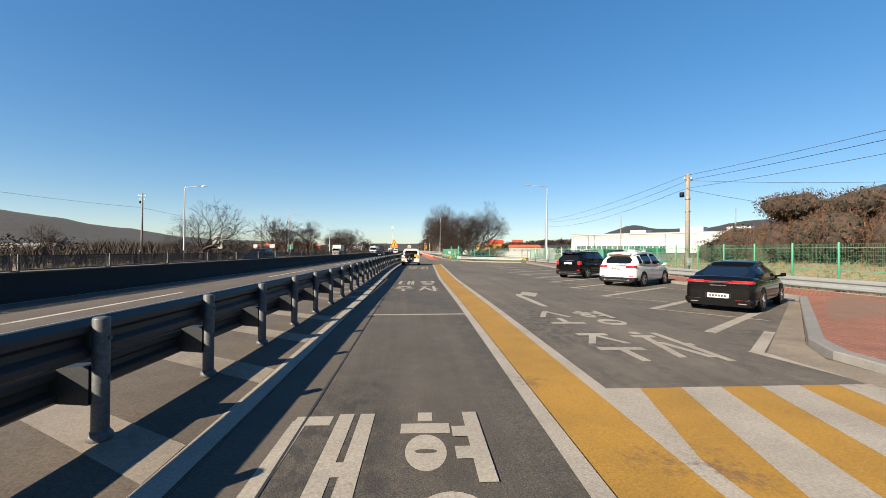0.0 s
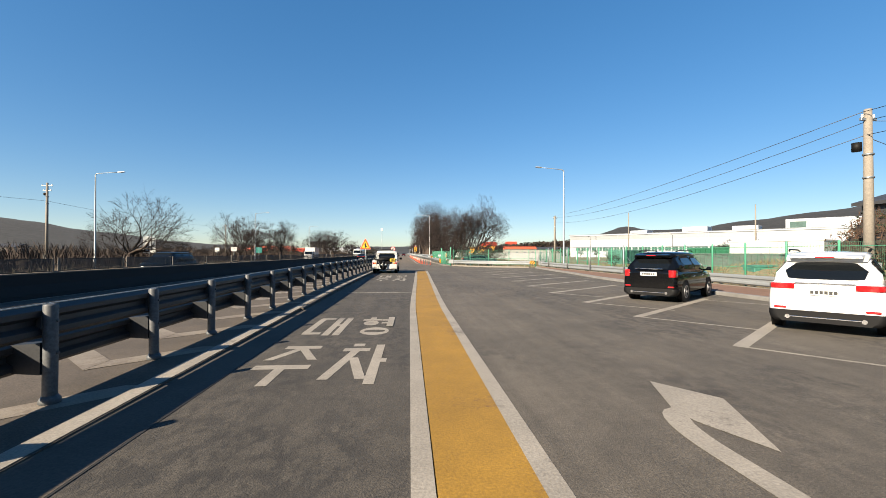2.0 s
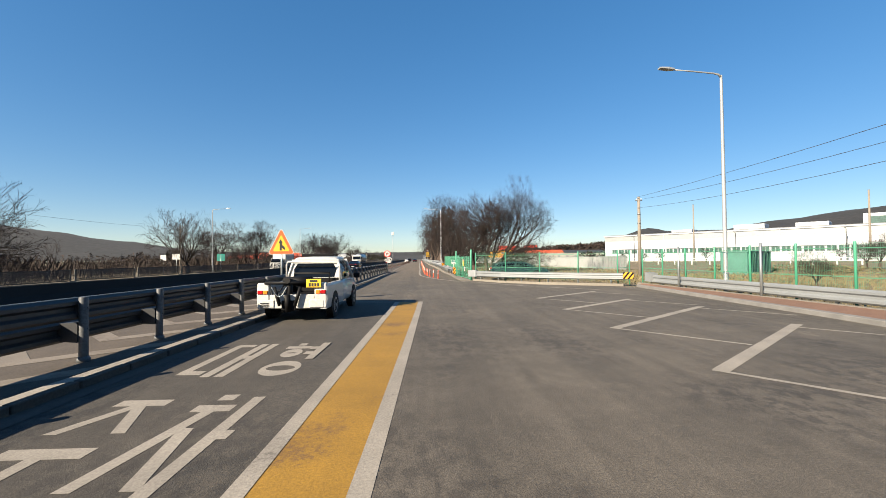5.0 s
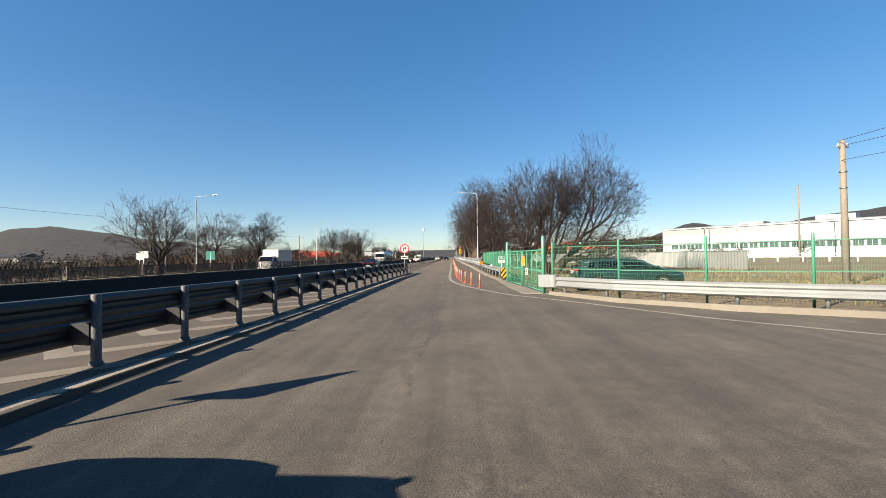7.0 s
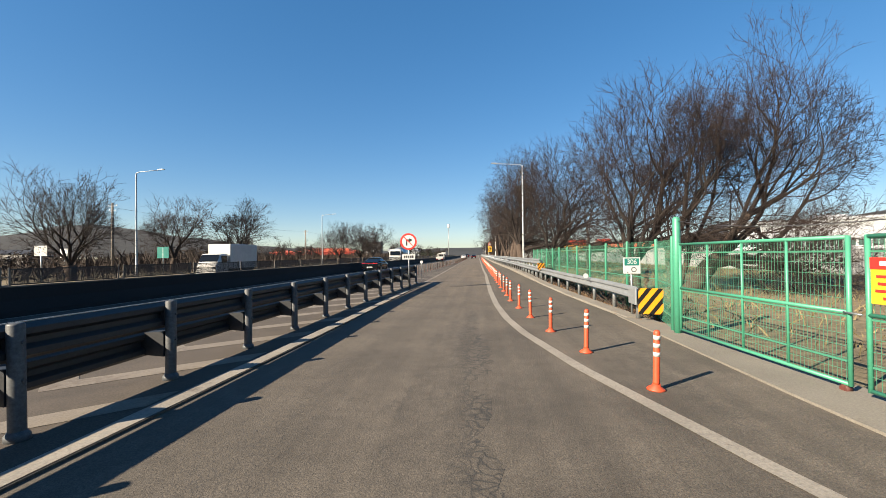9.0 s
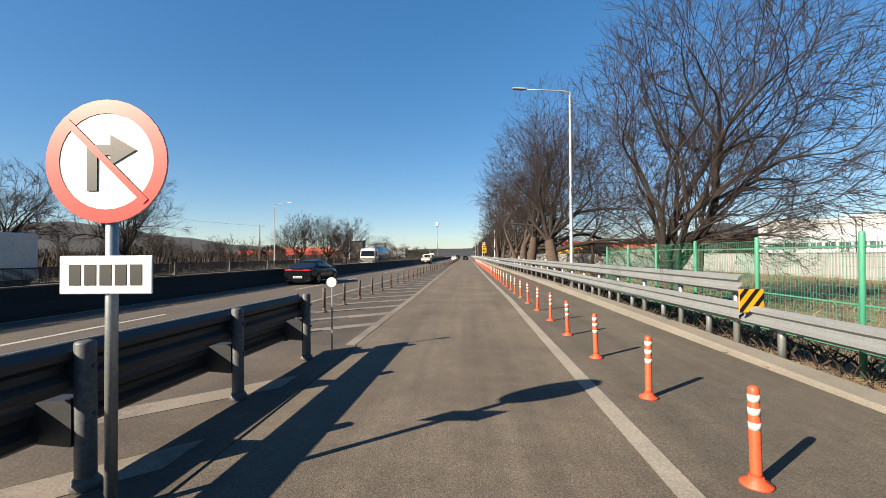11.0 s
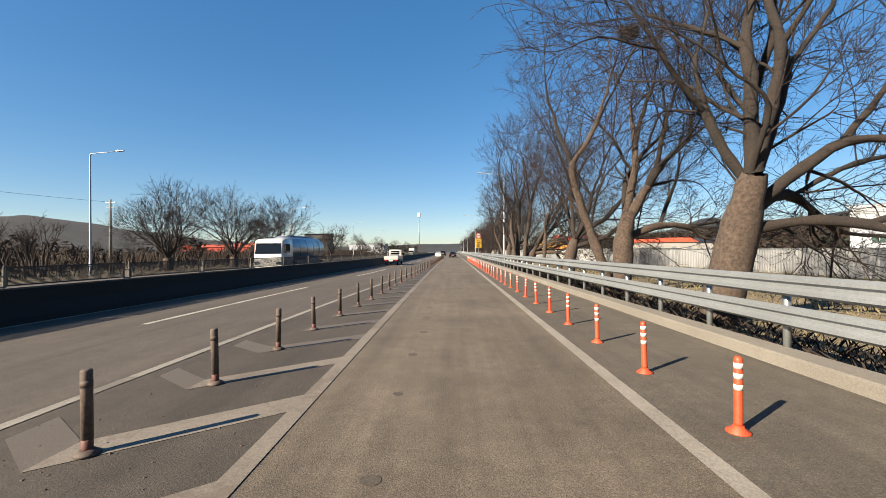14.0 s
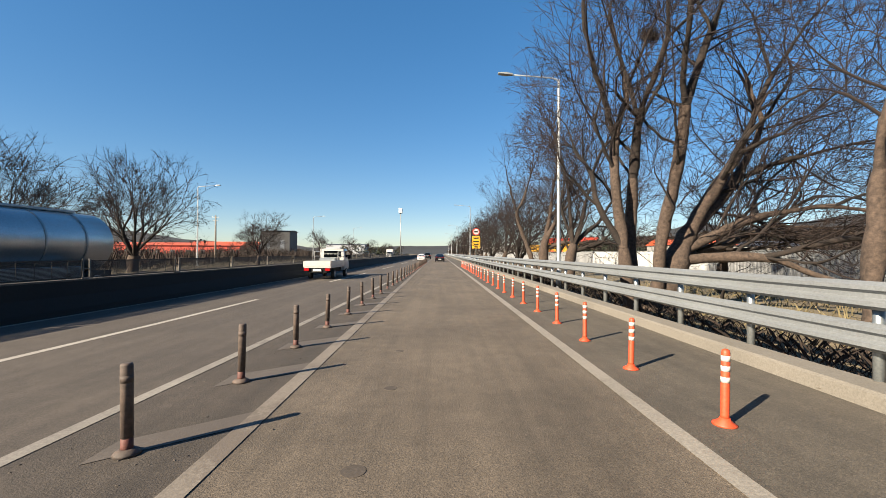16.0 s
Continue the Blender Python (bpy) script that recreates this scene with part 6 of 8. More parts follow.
T = {}
T["a"] = grown_tree("tree", "large bare zelkova with a gnarled trunk and low sweeping limbs", 11,
                    [(0, 0, -0.05, 0, 2.9)],
                    [(0, 1, (0.95, -0.2, 0.9), 8.5, (0.15, 0, 0.35)), (0, 0.85, (1.3, 0.3, 1.0), 9.0, (0.1, 0, -0.35)), (0, 0.72, (1.4, -0.5, 0.85), 8.0, (0.2, 0, -0.5)), (0, 1, (0.1, 0.1, 1), 9.0, (0.25, 0, 0.1)),
                     (0, 1, (0.4, 0.5, 1), 9.5, (0.3, 0.2, 0.1)), (0, 0.95, (-0.5, -0.1, 1), 7.0, (-0.3, 0, 0.2)), (0, 0.9, (-0.55, 0.6, 0.8), 6.0, (-0.3, 0.2, 0.1)), (0, 0.95, (0.3, -0.8, 1), 7.0, (0.1, -0.3, 0.1))],
                    [(1.2, 0, 8.6, 5.0, 5.0, 5.0), (6.0, 0, 6.2, 5.6, 4.6, 4.0), (-1.6, 0, 5.8, 3.2, 4.2, 3.6)], 0.37)
T["b"] = grown_tree("tree", "thick old zelkova with an upright leader and long arching limbs", 23,
                    [(0, 0, 0.06, 0, 3.8)],
                    [(0, 1, (-0.12, 0, 1), 11.0, (0.2, 0, 0.1)), (0, 1, (0.55, 0.1, 1), 10.5, (0.2, 0, 0.4)), (0, 0.8, (1.1, -0.2, 1.0), 9.5, (0.5, 0, -0.3)), (0, 0.7, (1.2, 0.4, 0.9), 9.5, (0.4, 0, -0.5)), (0, 0.6, (1.2, -0.6, 0.8), 8.5, (0.3, 0, -0.55)),
                     (0, 0.9, (0.3, 0.7, 1), 8.5, (0.2, 0.3, 0.2)), (0, 0.95, (-0.55, 0.3, 1), 7.5, (-0.5, 0, 0.1)), (0, 0.9, (-0.3, -0.6, 1), 8.0, (-0.3, -0.3, 0.2)), (0, 1, (0.25, -0.2, 1), 11.0, (0.1, 0, 0.2))],
                    [(0.6, 0, 10.4, 4.8, 4.6, 5.2), (5.2, 0, 6.6, 5.6, 4.4, 4.4), (-2.2, 0, 7.4, 2.6, 3.6, 3.8)], 0.43)
T["v"] = grown_tree("tree", "bare tree forking into two upright stems low down", 29,
                    [(-0.12, 0, -0.22, 0, 3.4), (0.14, 0.05, 0.16, 0.05, 3.6)],
                    [(0, 1, (-0.2, 0, 1), 9.0, (0.2, 0, 0.2)), (0, 0.8, (-0.45, 0.3, 1), 6.5, (-0.3, 0, 0.1)), (1, 1, (0.12, 0.1, 1), 10.0, (0.1, 0, 0.2)), (1, 0.8, (0.6, 0, 1), 9.0, (0.2, 0, 0.3)), (1, 0.7, (1.1, 0.2, 0.7), 6.5, (0.3, 0, -0.2)), (1, 0.9, (0.2, 0.6, 1), 7.5, (0.1, 0.2, 0.2)), (0, 0.9, (0, -0.6, 1), 7.0, (0, -0.2, 0.2))],
                    [(0.2, 0, 9.6, 3.4, 3.6, 5.2), (3.2, 0, 7.0, 3.8, 3.6, 4.2), (-1.8, 0, 7.5, 1.8, 3.0, 3.6)], 0.30)
T["p"] = grown_tree("tree", "bare tree with a knotted trunk and upright limbs", 31,
                    [(0, 0, 0.02, 0, 2.8)],
                    [(0, 1, (0.0, 0, 1), 11.0, (0.1, 0, 0.2)), (0, 0.95, (0.5, 0, 1), 10.0, (0.2, 0, 0.3)), (0, 0.9, (1.0, 0.2, 0.9), 9.0, (0.5, 0, -0.1)), (0, 0.8, (-0.5, 0.1, 1), 8.0, (-0.2, 0, 0.3)), (0, 0.95, (0.1, 0.6, 1), 8.5, (0, 0.3, 0.2)), (0, 0.9, (0.1, -0.6, 1), 8.0, (0, -0.3, 0.2)), (0, 0.75, (1.2, -0.3, 0.6), 7.0, (0.4, 0, -0.2))],
                    [(0.4, 0, 9.8, 4.0, 4.2, 5.0), (4.0, 0, 7.0, 4.0, 3.8, 4.0), (-2.0, 0, 8.0, 2.2, 3.4, 3.6)], 0.32)
T["m"] = grown_tree("tree", "broad bare tree with four stems rising from one stump", 51,
                    [(-0.35, 0, -0.22, 0, 3.0), (-0.05, 0.2, -0.03, 0.06, 3.2), (0.2, -0.15, 0.08, -0.1, 3.2), (0.42, 0.1, 0.32, 0.06, 3.0)],
                    [(0, 1, (-0.12, 0, 1), 9.5, (0.0, 0, 0.2)), (0, 0.7, (-0.5, 0.3, 1), 5.5, (-0.3, 0, 0.1)), (1, 1, (0.0, 0.2, 1), 10.5, (0, 0.1, 0.2)), (1, 0.8, (-0.25, 0.6, 1), 7.5, (0, 0.3, 0.2)), (2, 1, (0.12, -0.3, 1), 10.5, (0.1, -0.1, 0.2)), (2, 0.8, (0.3, -0.8, 1), 7.0, (0.1, -0.3, 0.2)),
                     (3, 1, (0.5, 0, 1), 10.0, (0.2, 0, 0.3)), (3, 0.85, (0.9, 0.3, 0.9), 9.5, (0.5, 0, 0.0)), (3, 0.7, (1.3, -0.1, 0.6), 9.5, (0.4, 0, -0.25)), (3, 0.6, (1.2, 0.5, 0.4), 8.5, (0.3, 0, -0.3)), (3, 0.6, (1.2, -0.6, 0.3), 8.0, (0.3, 0, -0.3))],
                    [(0.4, 0, 9.6, 3.6, 4.6, 5.4), (5.0, 0, 7.2, 5.6, 4.6, 4.6), (-1.7, 0, 6.5, 1.7, 3.4, 4.4)], 0.27)
T["s"] = grown_tree("tree", "slender bare tree between the larger ones", 67,
                    [(0, 0, 0.03, 0, 4.0)],
                    [(0, 1, (0.2, 0, 1), 6.0, (0.2, 0, 0.1)), (0, 0.8, (0.9, 0.2, 0.9), 4.5, (0.3, 0, -0.1)), (0, 0.85, (-0.2, -0.3, 1), 4.5, (0, 0, 0.2)), (0, 0.6, (1.1, -0.4, 0.5), 4.0, (0.2, 0, -0.2))],
                    [(0.6, 0, 7.0, 2.6, 2.6, 3.4), (2.0, 0, 5.0, 2.6, 2.6, 2.4)], 0.15, level=5)
T["d"] = grown_tree("tree", "wide multi-stemmed bare tree leaning away from the road", 81,
                    [(-0.4, 0, 0.08, 0, 2.2), (0.1, 0.3, 0.35, 0.1, 2.2), (0.5, -0.1, 0.75, -0.05, 2.4)],
                    [(0, 1, (0.05, 0, 1), 8.0, (0.1, 0, 0.2)), (0, 0.8, (-0.35, 0.3, 1), 6.5, (-0.2, 0, 0.2)), (0, 0.9, (0.3, -0.5, 1), 7.5, (0.1, -0.2, 0.2)), (1, 1, (0.55, 0.2, 1), 9.0, (0.2, 0.1, 0.2)), (1, 0.8, (0.4, 0.7, 1), 7.5, (0.1, 0.2, 0.2)),
                     (2, 1, (0.95, 0, 1), 9.5, (0.4, 0, 0.2)), (2, 0.9, (1.3, 0.2, 0.8), 10.0, (0.4, 0, -0.1)), (2, 0.7, (1.5, -0.3, 0.5), 9.0, (0.3, 0, -0.2)), (2, 0.9, (0.8, -0.6, 1), 8.0, (0.2, -0.2, 0.2))],
                    [(0.8, 0, 8.4, 3.6, 4.2, 4.4), (4.6, 0, 8.0, 3.8, 4.0, 4.2), (7.4, 0, 6.4, 3.4, 3.2, 2.6)], 0.30, level=7, share=0.265)
T["c"] = grown_tree("tree", "bare tree with many limbs fanning from a low fork", 37,
                    [(0, 0, 0.0, 0, 1.6)], [(0, 1, (-0.15, 0, 1), 10.0, (-0.05, 0, 0.2))] + fan(371, 9, (0.7, 1), 1.3, 0.6, 0.9, 8.5, 0.3, 0.35),
                    [(-0.3, 0, 8.8, 3.0, 4.0, 4.6), (3.6, 0, 6.6, 4.2, 4.0, 4.4)], 0.34)
T["c2"] = grown_tree("tree", "bare tree in the far end of the row", 41,
                     [(0, 0, 0, 0, 2.0)], fan(411, 7, (0.7, 1), 0.9, 0.5, 0.7, 7.5, 0.3, 0.1),
                     [(0.5, 0, 7.4, 3.4, 3.6, 4.4)], 0.27, level=4, thin=0.016)
T["e"] = grown_tree("tree", "dark bare spreading tree beyond the opposite road", 63,
                    [(0, 0, 0.05, 0, 1.5)], fan(631, 9, (0.7, 1), 1.25, 1.25, 1.1, 6.4, 0.25, 0.0),
                    [(0, 0, 6.0, 5.4, 4.6, 3.6), (0.6, 0, 4.6, 6.0, 4.8, 2.2)], 0.33, level=5, thin=0.010)
T["w"] = grown_tree("tree", "bare tree beyond the opposite road, blown to one side", 71,
                    [(0, 0, -0.02, 0, 1.8)], [(0, 1, (0.75, 0, 1), 8.0, (0.5, 0, -0.1)), (0, 0.9, (1.0, 0.3, 0.8), 7.5, (0.6, 0, -0.15)), (0, 0.95, (1.2, -0.3, 0.7), 7.0, (0.6, 0, -0.15)), (0, 1, (-0.2, 0, 1), 5.5, (-0.2, 0, 0.2)), (0, 0.8, (-0.9, 0.2, 0.8), 5.5, (-0.3, 0, -0.1)), (0, 0.75, (-1.1, -0.3, 0.6), 5.0, (-0.3, 0, -0.1)), (0, 0.9, (-0.5, -0.4, 1), 5.0, (-0.1, 0, 0.2)), (0, 1, (0.35, 0.2, 1), 7.5, (0.3, 0, 0.1)), (0, 0.8, (0.9, 0.5, 0.5), 5.5, (0.3, 0, -0.1))],
                    [(2.6, 0, 6.6, 4.4, 3.2, 2.2), (-2.0, 0, 4.6, 3.8, 3.2, 2.4), (4.0, 0, 5.0, 3.0, 3.0, 2.0)], 0.42, level=5, thin=0.013)
T["f"] = grown_tree("tree", "slim bare tree beyond the opposite road", 77,
                    [(0, 0, 0, 0, 1.8)], fan(771, 7, (0.75, 1), 0.9, 0.9, 0.8, 5.2, 0.3, 0.0),
                    [(0, 0, 5.6, 3.4, 3.2, 3.4)], 0.24, level=5, thin=0.010)
T["h"] = grown_tree("tree", "small bare tree in the distance", 78,
                    [(0, 0, 0, 0, 1.8)], fan(781, 7, (0.75, 1), 0.9, 0.9, 0.8, 5.2, 0.3, 0.0),
                    [(0, 0, 5.6, 3.4, 3.2, 3.4)], 0.24, level=4, thin=0.017)
T["g"] = grown_tree("pollard_tree", "pruned upright bare tree with knuckled shoots in the brush", 91,
                    [(0, 0, 0.02, 0, 2.4), (0.25, 0.1, 0.1, 0.05, 2.2)], [(0, 1, (-0.1, 0, 1), 3.2, (0, 0, 0.2)), (0, 0.8, (0.2, 0.1, 1), 3.0, (0, 0, 0.3)), (1, 1, (0.15, 0, 1), 3.0, (0, 0, 0.3)), (1, 0.8, (-0.05, 0.25, 1), 3.0, (0, 0, 0.3)), (0, 0.9, (0, -0.25, 1), 2.8, (0, 0, 0.3))],
                    [(0.1, 0, 5.4, 0.9, 0.9, 1.6)], 0.11, level=2, twigs=2, thin=0.012, twig_len=(0.3, 0.7), share=0.34)
PLACED = set()


def plant(k, x, y, s=1.0, turn=0.0, sz=None):
    m = pose(x, y, -0.06, 0, 0, turn) @ Matrix.Diagonal((s, s, sz or s, 1))
    if k not in PLACED:
        PLACED.add(k)
        T[k].matrix_basis = m
    else:
        ob = copy_thing(T[k], pose(x, y, -0.06, 0, 0, turn))
        ob.matrix_basis = m


# row on the right, nearest first
for k, x, y, s, turn in (("c", 11.2, 86.6, 0.98, 15), ("c", 9.3, 97.8, 1.0, 0), ("a", 8.65, 112.3, 1.0, 0), ("b", 8.8, 125.8, 1.0, 0), ("v", 8.9, 132.6, 1.0, 0), ("p", 8.85, 139.8, 1.0, 0),
                         ("s", 9.2, 147.9, 1.0, 10), ("m", 8.4, 154.0, 1.0, 0), ("p", 9.3, 164.5, 0.92, 20), ("v", 9.5, 172.0, 0.9, -15), ("c", 9.6, 180.5, 0.85, 20), ("p", 9.5, 190, 0.8, -25), ("c", 9.6, 201, 0.85, -15),
                         ("c2", 9.6, 209, 1.05, 30), ("c2", 9.6, 217, 0.95, 30), ("c2", 9.4, 226, 1.1, 10), ("c2", 9.6, 236, 1.0, -25), ("c2", 9.5, 247, 1.1, 40), ("c2", 9.5, 260, 1.0, -30), ("c2", 9.5, 274, 1.1, 10), ("c2", 9.5, 290, 1.1, 60), ("c2", 9.4, 320, 1.1, 60), ("c2", 9.4, 345, 1.1, -40), ("c2", 9.4, 372, 1.1, 20),
                         ("s", 13.4, 104.0, 1.0, -25), ("s", 13.0, 119.0, 0.8, 60), ("c2", 14.8, 160.0, 0.8, 20), ("c2", 14.5, 185, 0.9, 15)):
    plant(k, x, y, s, turn)
plant("d", 13.0, 86.0, 0.76, 0, 0.98)
# row beyond the opposite road
for k, x, y, s, turn in (("w", -31.3, 66, 1.0, 0), ("e", -30.3, 98.3, 1.2, 160), ("f", -33.0, 113.5, 1.3, 40), ("f", -28.7, 120.4, 1.4, 100), ("e", -27.1, 157.6, 1.22, 80), ("e", -25.5, 167.6, 1.25, 230), ("e", -25.0, 178.4, 1.35, 330),
                         ("f", -21.5, 196, 1.0, 10), ("h", -23.5, 232, 1.0, 160), ("h", -23.5, 262, 1.0, 260), ("h", -24, 300, 1.0, 60), ("h", -24, 340, 1.0, 20),
                         ("h", -40, 178, 0.8, 300), ("h", -36, 44, 0.6, 300), ("h", -26, 390, 1.0, 140), ("h", -26, 440, 1.1, 10), ("h", -34, 222, 0.8, 10)):
    plant(k, x, y, s, turn)
rr = random.Random(31)
for k in range(40):
    plant("g", rr.uniform(-52, -33), rr.choice((rr.uniform(122, 156), rr.uniform(70, 230))), rr.uniform(0.65, 1.0), rr.uniform(0, 360))
for k in range(34):
    plant("g", rr.uniform(-39, -30.5), rr.uniform(122, 152), rr.uniform(0.75, 1.15), rr.uniform(0, 360))
# scattered behind the fence and round the factory
for k, x, y, s, turn in (("f", 58, 80, 0.62, 0), ("f", 61, 84, 0.5, 120), ("h", 80.4, 141.5, 0.62, 80), ("h", 68, 150, 0.5, 160), ("h", 74, 152, 0.5, 220), ("h", 66, 158, 0.5, 20), ("h", 104, 128, 0.5, 120), ("f", 24.5, 54, 0.3, 150)):
    plant(k, x, y, s, turn)

def bird_nest(x, y, z, r, seed):
    ob = thing("bird_nest", "dark round bird nest of sticks high in a bare tree", "bird nest", "bird nests", pose(x, y, z))
    rnd = random.Random(seed)
    mb = MB()
    for k in range(260):
        a, b = rnd.uniform(0, 6.28), rnd.uniform(-0.9, 0.9)
        p = Vector((math.cos(a) * math.cos(b), math.sin(a) * math.cos(b), math.sin(b) * 0.8)) * rnd.uniform(0.3, 1.0) * r
        d = Vector((rnd.gauss(0, 1), rnd.gauss(0, 1), rnd.gauss(0, 0.6))).normalized() * r * 0.7
        mb.tube([p - d, p + d], 0.009, 3, cap=False)
    part("stick_ball", mb, "barkdark", ob)


bird_nest(10.3, 123.4, 11.0, 0.40, 5)
bird_nest(8.85, 131.0, 10.0, 0.36, 6)
bird_nest(10.4, 157.6, 10.4, 0.34, 7)


# ---- brush, hedge, grass: what nobody could count ----
def blades(name, label, category, spots, material, seed, w=(0.02, 0.05), tilt=0.35):
    """Upright twigs and stalks; spots: rows of (x, y, z, height)."""
    rnd = random.Random(seed)
    mb = MB()
    for x, y, z, h in spots:
        a = rnd.uniform(0, 6.28)
        b = rnd.uniform(*w)
        dx, dy = math.cos(a) * b, math.sin(a) * b
        lx, ly = rnd.gauss(0, tilt) * h, rnd.gauss(0, tilt) * h
        mb.add([(x - dx, y - dy, z), (x + dx, y + dy, z), (x + lx * 0.4 + dx * 0.7, y + ly * 0.4 + dy * 0.7, z + h * 0.55), (x + lx, y + ly, z + h)], [(0, 1, 2), (0, 2, 3)])
    return tagged(part(name, mb, material, recalc=False), label, category, kind="stuff")


rnd = random.Random(9)
spots = []
while len(spots) < 30000:
    y = rnd.uniform(-30, 330)
    x = rnd.uniform(-70, -27.5)
    d = noise.noise(Vector((x * 0.09, y * 0.05, 3.3))) * 0.5 + 0.5
    if rnd.random() < d ** 1.5:
        h = (1.2 + 3.0 * d * rnd.random()) * (0.6 + 0.4 * min(1, (-27 - x) / 8))
        spots.append((x, y, -0.06, h))
blades("roadside_brush", "dense brown winter brush beyond the opposite road", "brush", spots, "brush", 4, (0.012, 0.035), 0.2)
spots = [(rnd.uniform(7.75, 9.2) if y > 91 else rnd.uniform(8.0, 9.4), y, -0.05, rnd.uniform(0.08, 0.42)) for y in (rnd.uniform(77, 230) for _ in range(16000))]
blades("verge_grass", "dry straw-coloured grass and twigs behind the guard rail", "grass", spots, "brush", 6, (0.004, 0.01), 0.6)
spots = [(rnd.uniform(kerbr_x(y) + 0.18, kerbr_x(y) + 1.1), y, -0.02, rnd.uniform(0.02, 0.1)) for y in (rnd.uniform(76.5, 150) for _ in range(9000))]
blades("leaf_litter", "brown fallen needles and leaves under the guard rail", "leaf litter", spots, "litter", 12, (0.004, 0.012), 1.8)
spots = []
for _ in range(22000):
    y = rnd.uniform(60, 165)
    x = rnd.uniform(lerp(y, [(60, 19.5), (62, 17.5), (67, 11.0), (75, 9.2), (165, 9.0)]), hoard_x(y) - 0.1)
    spots.append((x, y, -0.06, rnd.uniform(0.08, 0.32)))
for _ in range(30000):
    x, y = rnd.uniform(18.0, 40), rnd.uniform(-5, 72)
    bank = lerp(x, [(18.9, 0.0), (20.2, 0.35), (21.8, 0.9), (23.5, 1.25)]) * lerp(y, [(34, 1.0), (42, 0.0)])
    spots.append((x, y, bank - 0.06, rnd.uniform(0.12, 0.4)))
blades("field_grass", "pale dry grass in the field behind the fence", "grass", spots, "drygrass", 7, (0.008, 0.026), 0.5)
spots = [(rnd.uniform(17.5, 17.88), rnd.uniform(-5, 58), 0.0, rnd.uniform(0.03, 0.11)) for _ in range(5000)]
blades("verge_grass", "thin dry grass between guard rail and fence", "grass", spots, "drygrass", 8, (0.006, 0.02), 0.6)


def leafage(name, label, lumps, count, material, seed, size=(0.10, 0.24), hang=0.0):
    """Leaf and stalk clumps over the shells of uneven lumps (x, y, z, rx, ry, rz)."""
    rnd = random.Random(seed)
    mb = MB()
    for _ in range(count):
        x, y, z, rx, ry, rz = rnd.choice(lumps)
        u = Vector((rnd.gauss(0, 1), rnd.gauss(0, 1), rnd.gauss(0, 1))).normalized()
        rr = rnd.uniform(0.72, 1.08) * (1 + 0.28 * noise.noise(u * 2.3 + Vector((x, y, z))))
        p = Vector((x + u.x * rx * rr, y + u.y * ry * rr, max(-0.05, z + u.z * rz * rr)))
        s = rnd.uniform(*size)
        a = Vector((rnd.gauss(0, 1), rnd.gauss(0, 1), rnd.gauss(0, 0.7))).normalized() * s
        b = Vector((rnd.gauss(0, 1), rnd.gauss(0, 1), rnd.gauss(0, 1))).normalized() * s * 0.5
        if hang and rnd.random() < 0.6:
            a = Vector((rnd.gauss(0, 0.25), rnd.gauss(0, 0.25), -1)) * s * hang
            b *= 0.35
        mb.add([p - a, p + b, p + a, p - b * 0.6], [(0, 1, 2), (0, 2, 3)])
    return tagged(part(name, mb, material, recalc=False), label, "hedge", kind="stuff")


mb = MB()
rows = steps(-30, 62, 4)
prof = ((18.9, -0.06), (20.2, 0.35), (21.8, 0.9), (23.5, 1.25), (30, 1.3), (33, -0.06))
for ya, yb in zip(rows, rows[1:]):
    fa, fb = (lerp(q, [(2, 1.0), (34, 1.0), (42, 0.0)]) for q in (ya, yb))
    for (xa, za), (xb, zb) in zip(prof, prof[1:]):
        mb.quad((xa, ya, za * fa - 0.05), (xb, ya, zb * fa - 0.05), (xb, yb, zb * fb - 0.05), (xa, yb, za * fb - 0.05))
tagged(part("grass_bank", mb, "soil", recalc=False), "low bank of dry olive-brown grass behind the fence", "bank", kind="structure")
rnd = random.Random(21)
lumps, tops = [], []
for k in range(60):
    y = 8 + 23 * rnd.random()
    x = 22.8 + 5.5 * rnd.random()
    lumps.append((x, y, rnd.uniform(1.6, 2.9), rnd.uniform(1.0, 1.8), rnd.uniform(1.0, 1.9), rnd.uniform(0.9, 1.7)))
for k in range(34):
    y = 8 + 18 * rnd.random()
    x = 24.5 + 4.5 * rnd.random()
    tops.append((x, y, rnd.uniform(3.4, 4.9), rnd.uniform(0.9, 1.6), rnd.uniform(0.9, 1.7), rnd.uniform(0.6, 1.0)))
# dark filler lumps added behind the leaves so no sky shows through
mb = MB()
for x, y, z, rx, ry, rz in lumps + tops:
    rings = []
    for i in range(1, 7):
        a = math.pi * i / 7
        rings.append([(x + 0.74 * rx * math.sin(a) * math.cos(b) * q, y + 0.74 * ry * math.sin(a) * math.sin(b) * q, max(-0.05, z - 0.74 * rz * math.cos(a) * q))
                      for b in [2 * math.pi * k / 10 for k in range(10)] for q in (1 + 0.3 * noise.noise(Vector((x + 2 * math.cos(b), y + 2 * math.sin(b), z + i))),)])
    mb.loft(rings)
tagged(part("hedge_core", mb, "thicket"), "dark lumps added inside the overgrown hedge to block the sky", "hedge", kind="stuff")
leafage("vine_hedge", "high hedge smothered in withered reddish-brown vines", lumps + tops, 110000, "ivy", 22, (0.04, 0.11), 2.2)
leafage("evergreen_hedge", "dark green conifer sprays among the withered hedge", tops + lumps[:20], 14000, "pine", 23, (0.06, 0.16))
thicket = []
for k in range(420):
    y = rnd.uniform(-20, 300)
    thicket.append((rnd.uniform(-75, -33) - 0.03 * abs(y - 90), y, rnd.uniform(0.3, 1.5), rnd.uniform(1.2, 3.2), rnd.uniform(1.5, 3.6), rnd.uniform(0.8, 2.0)))
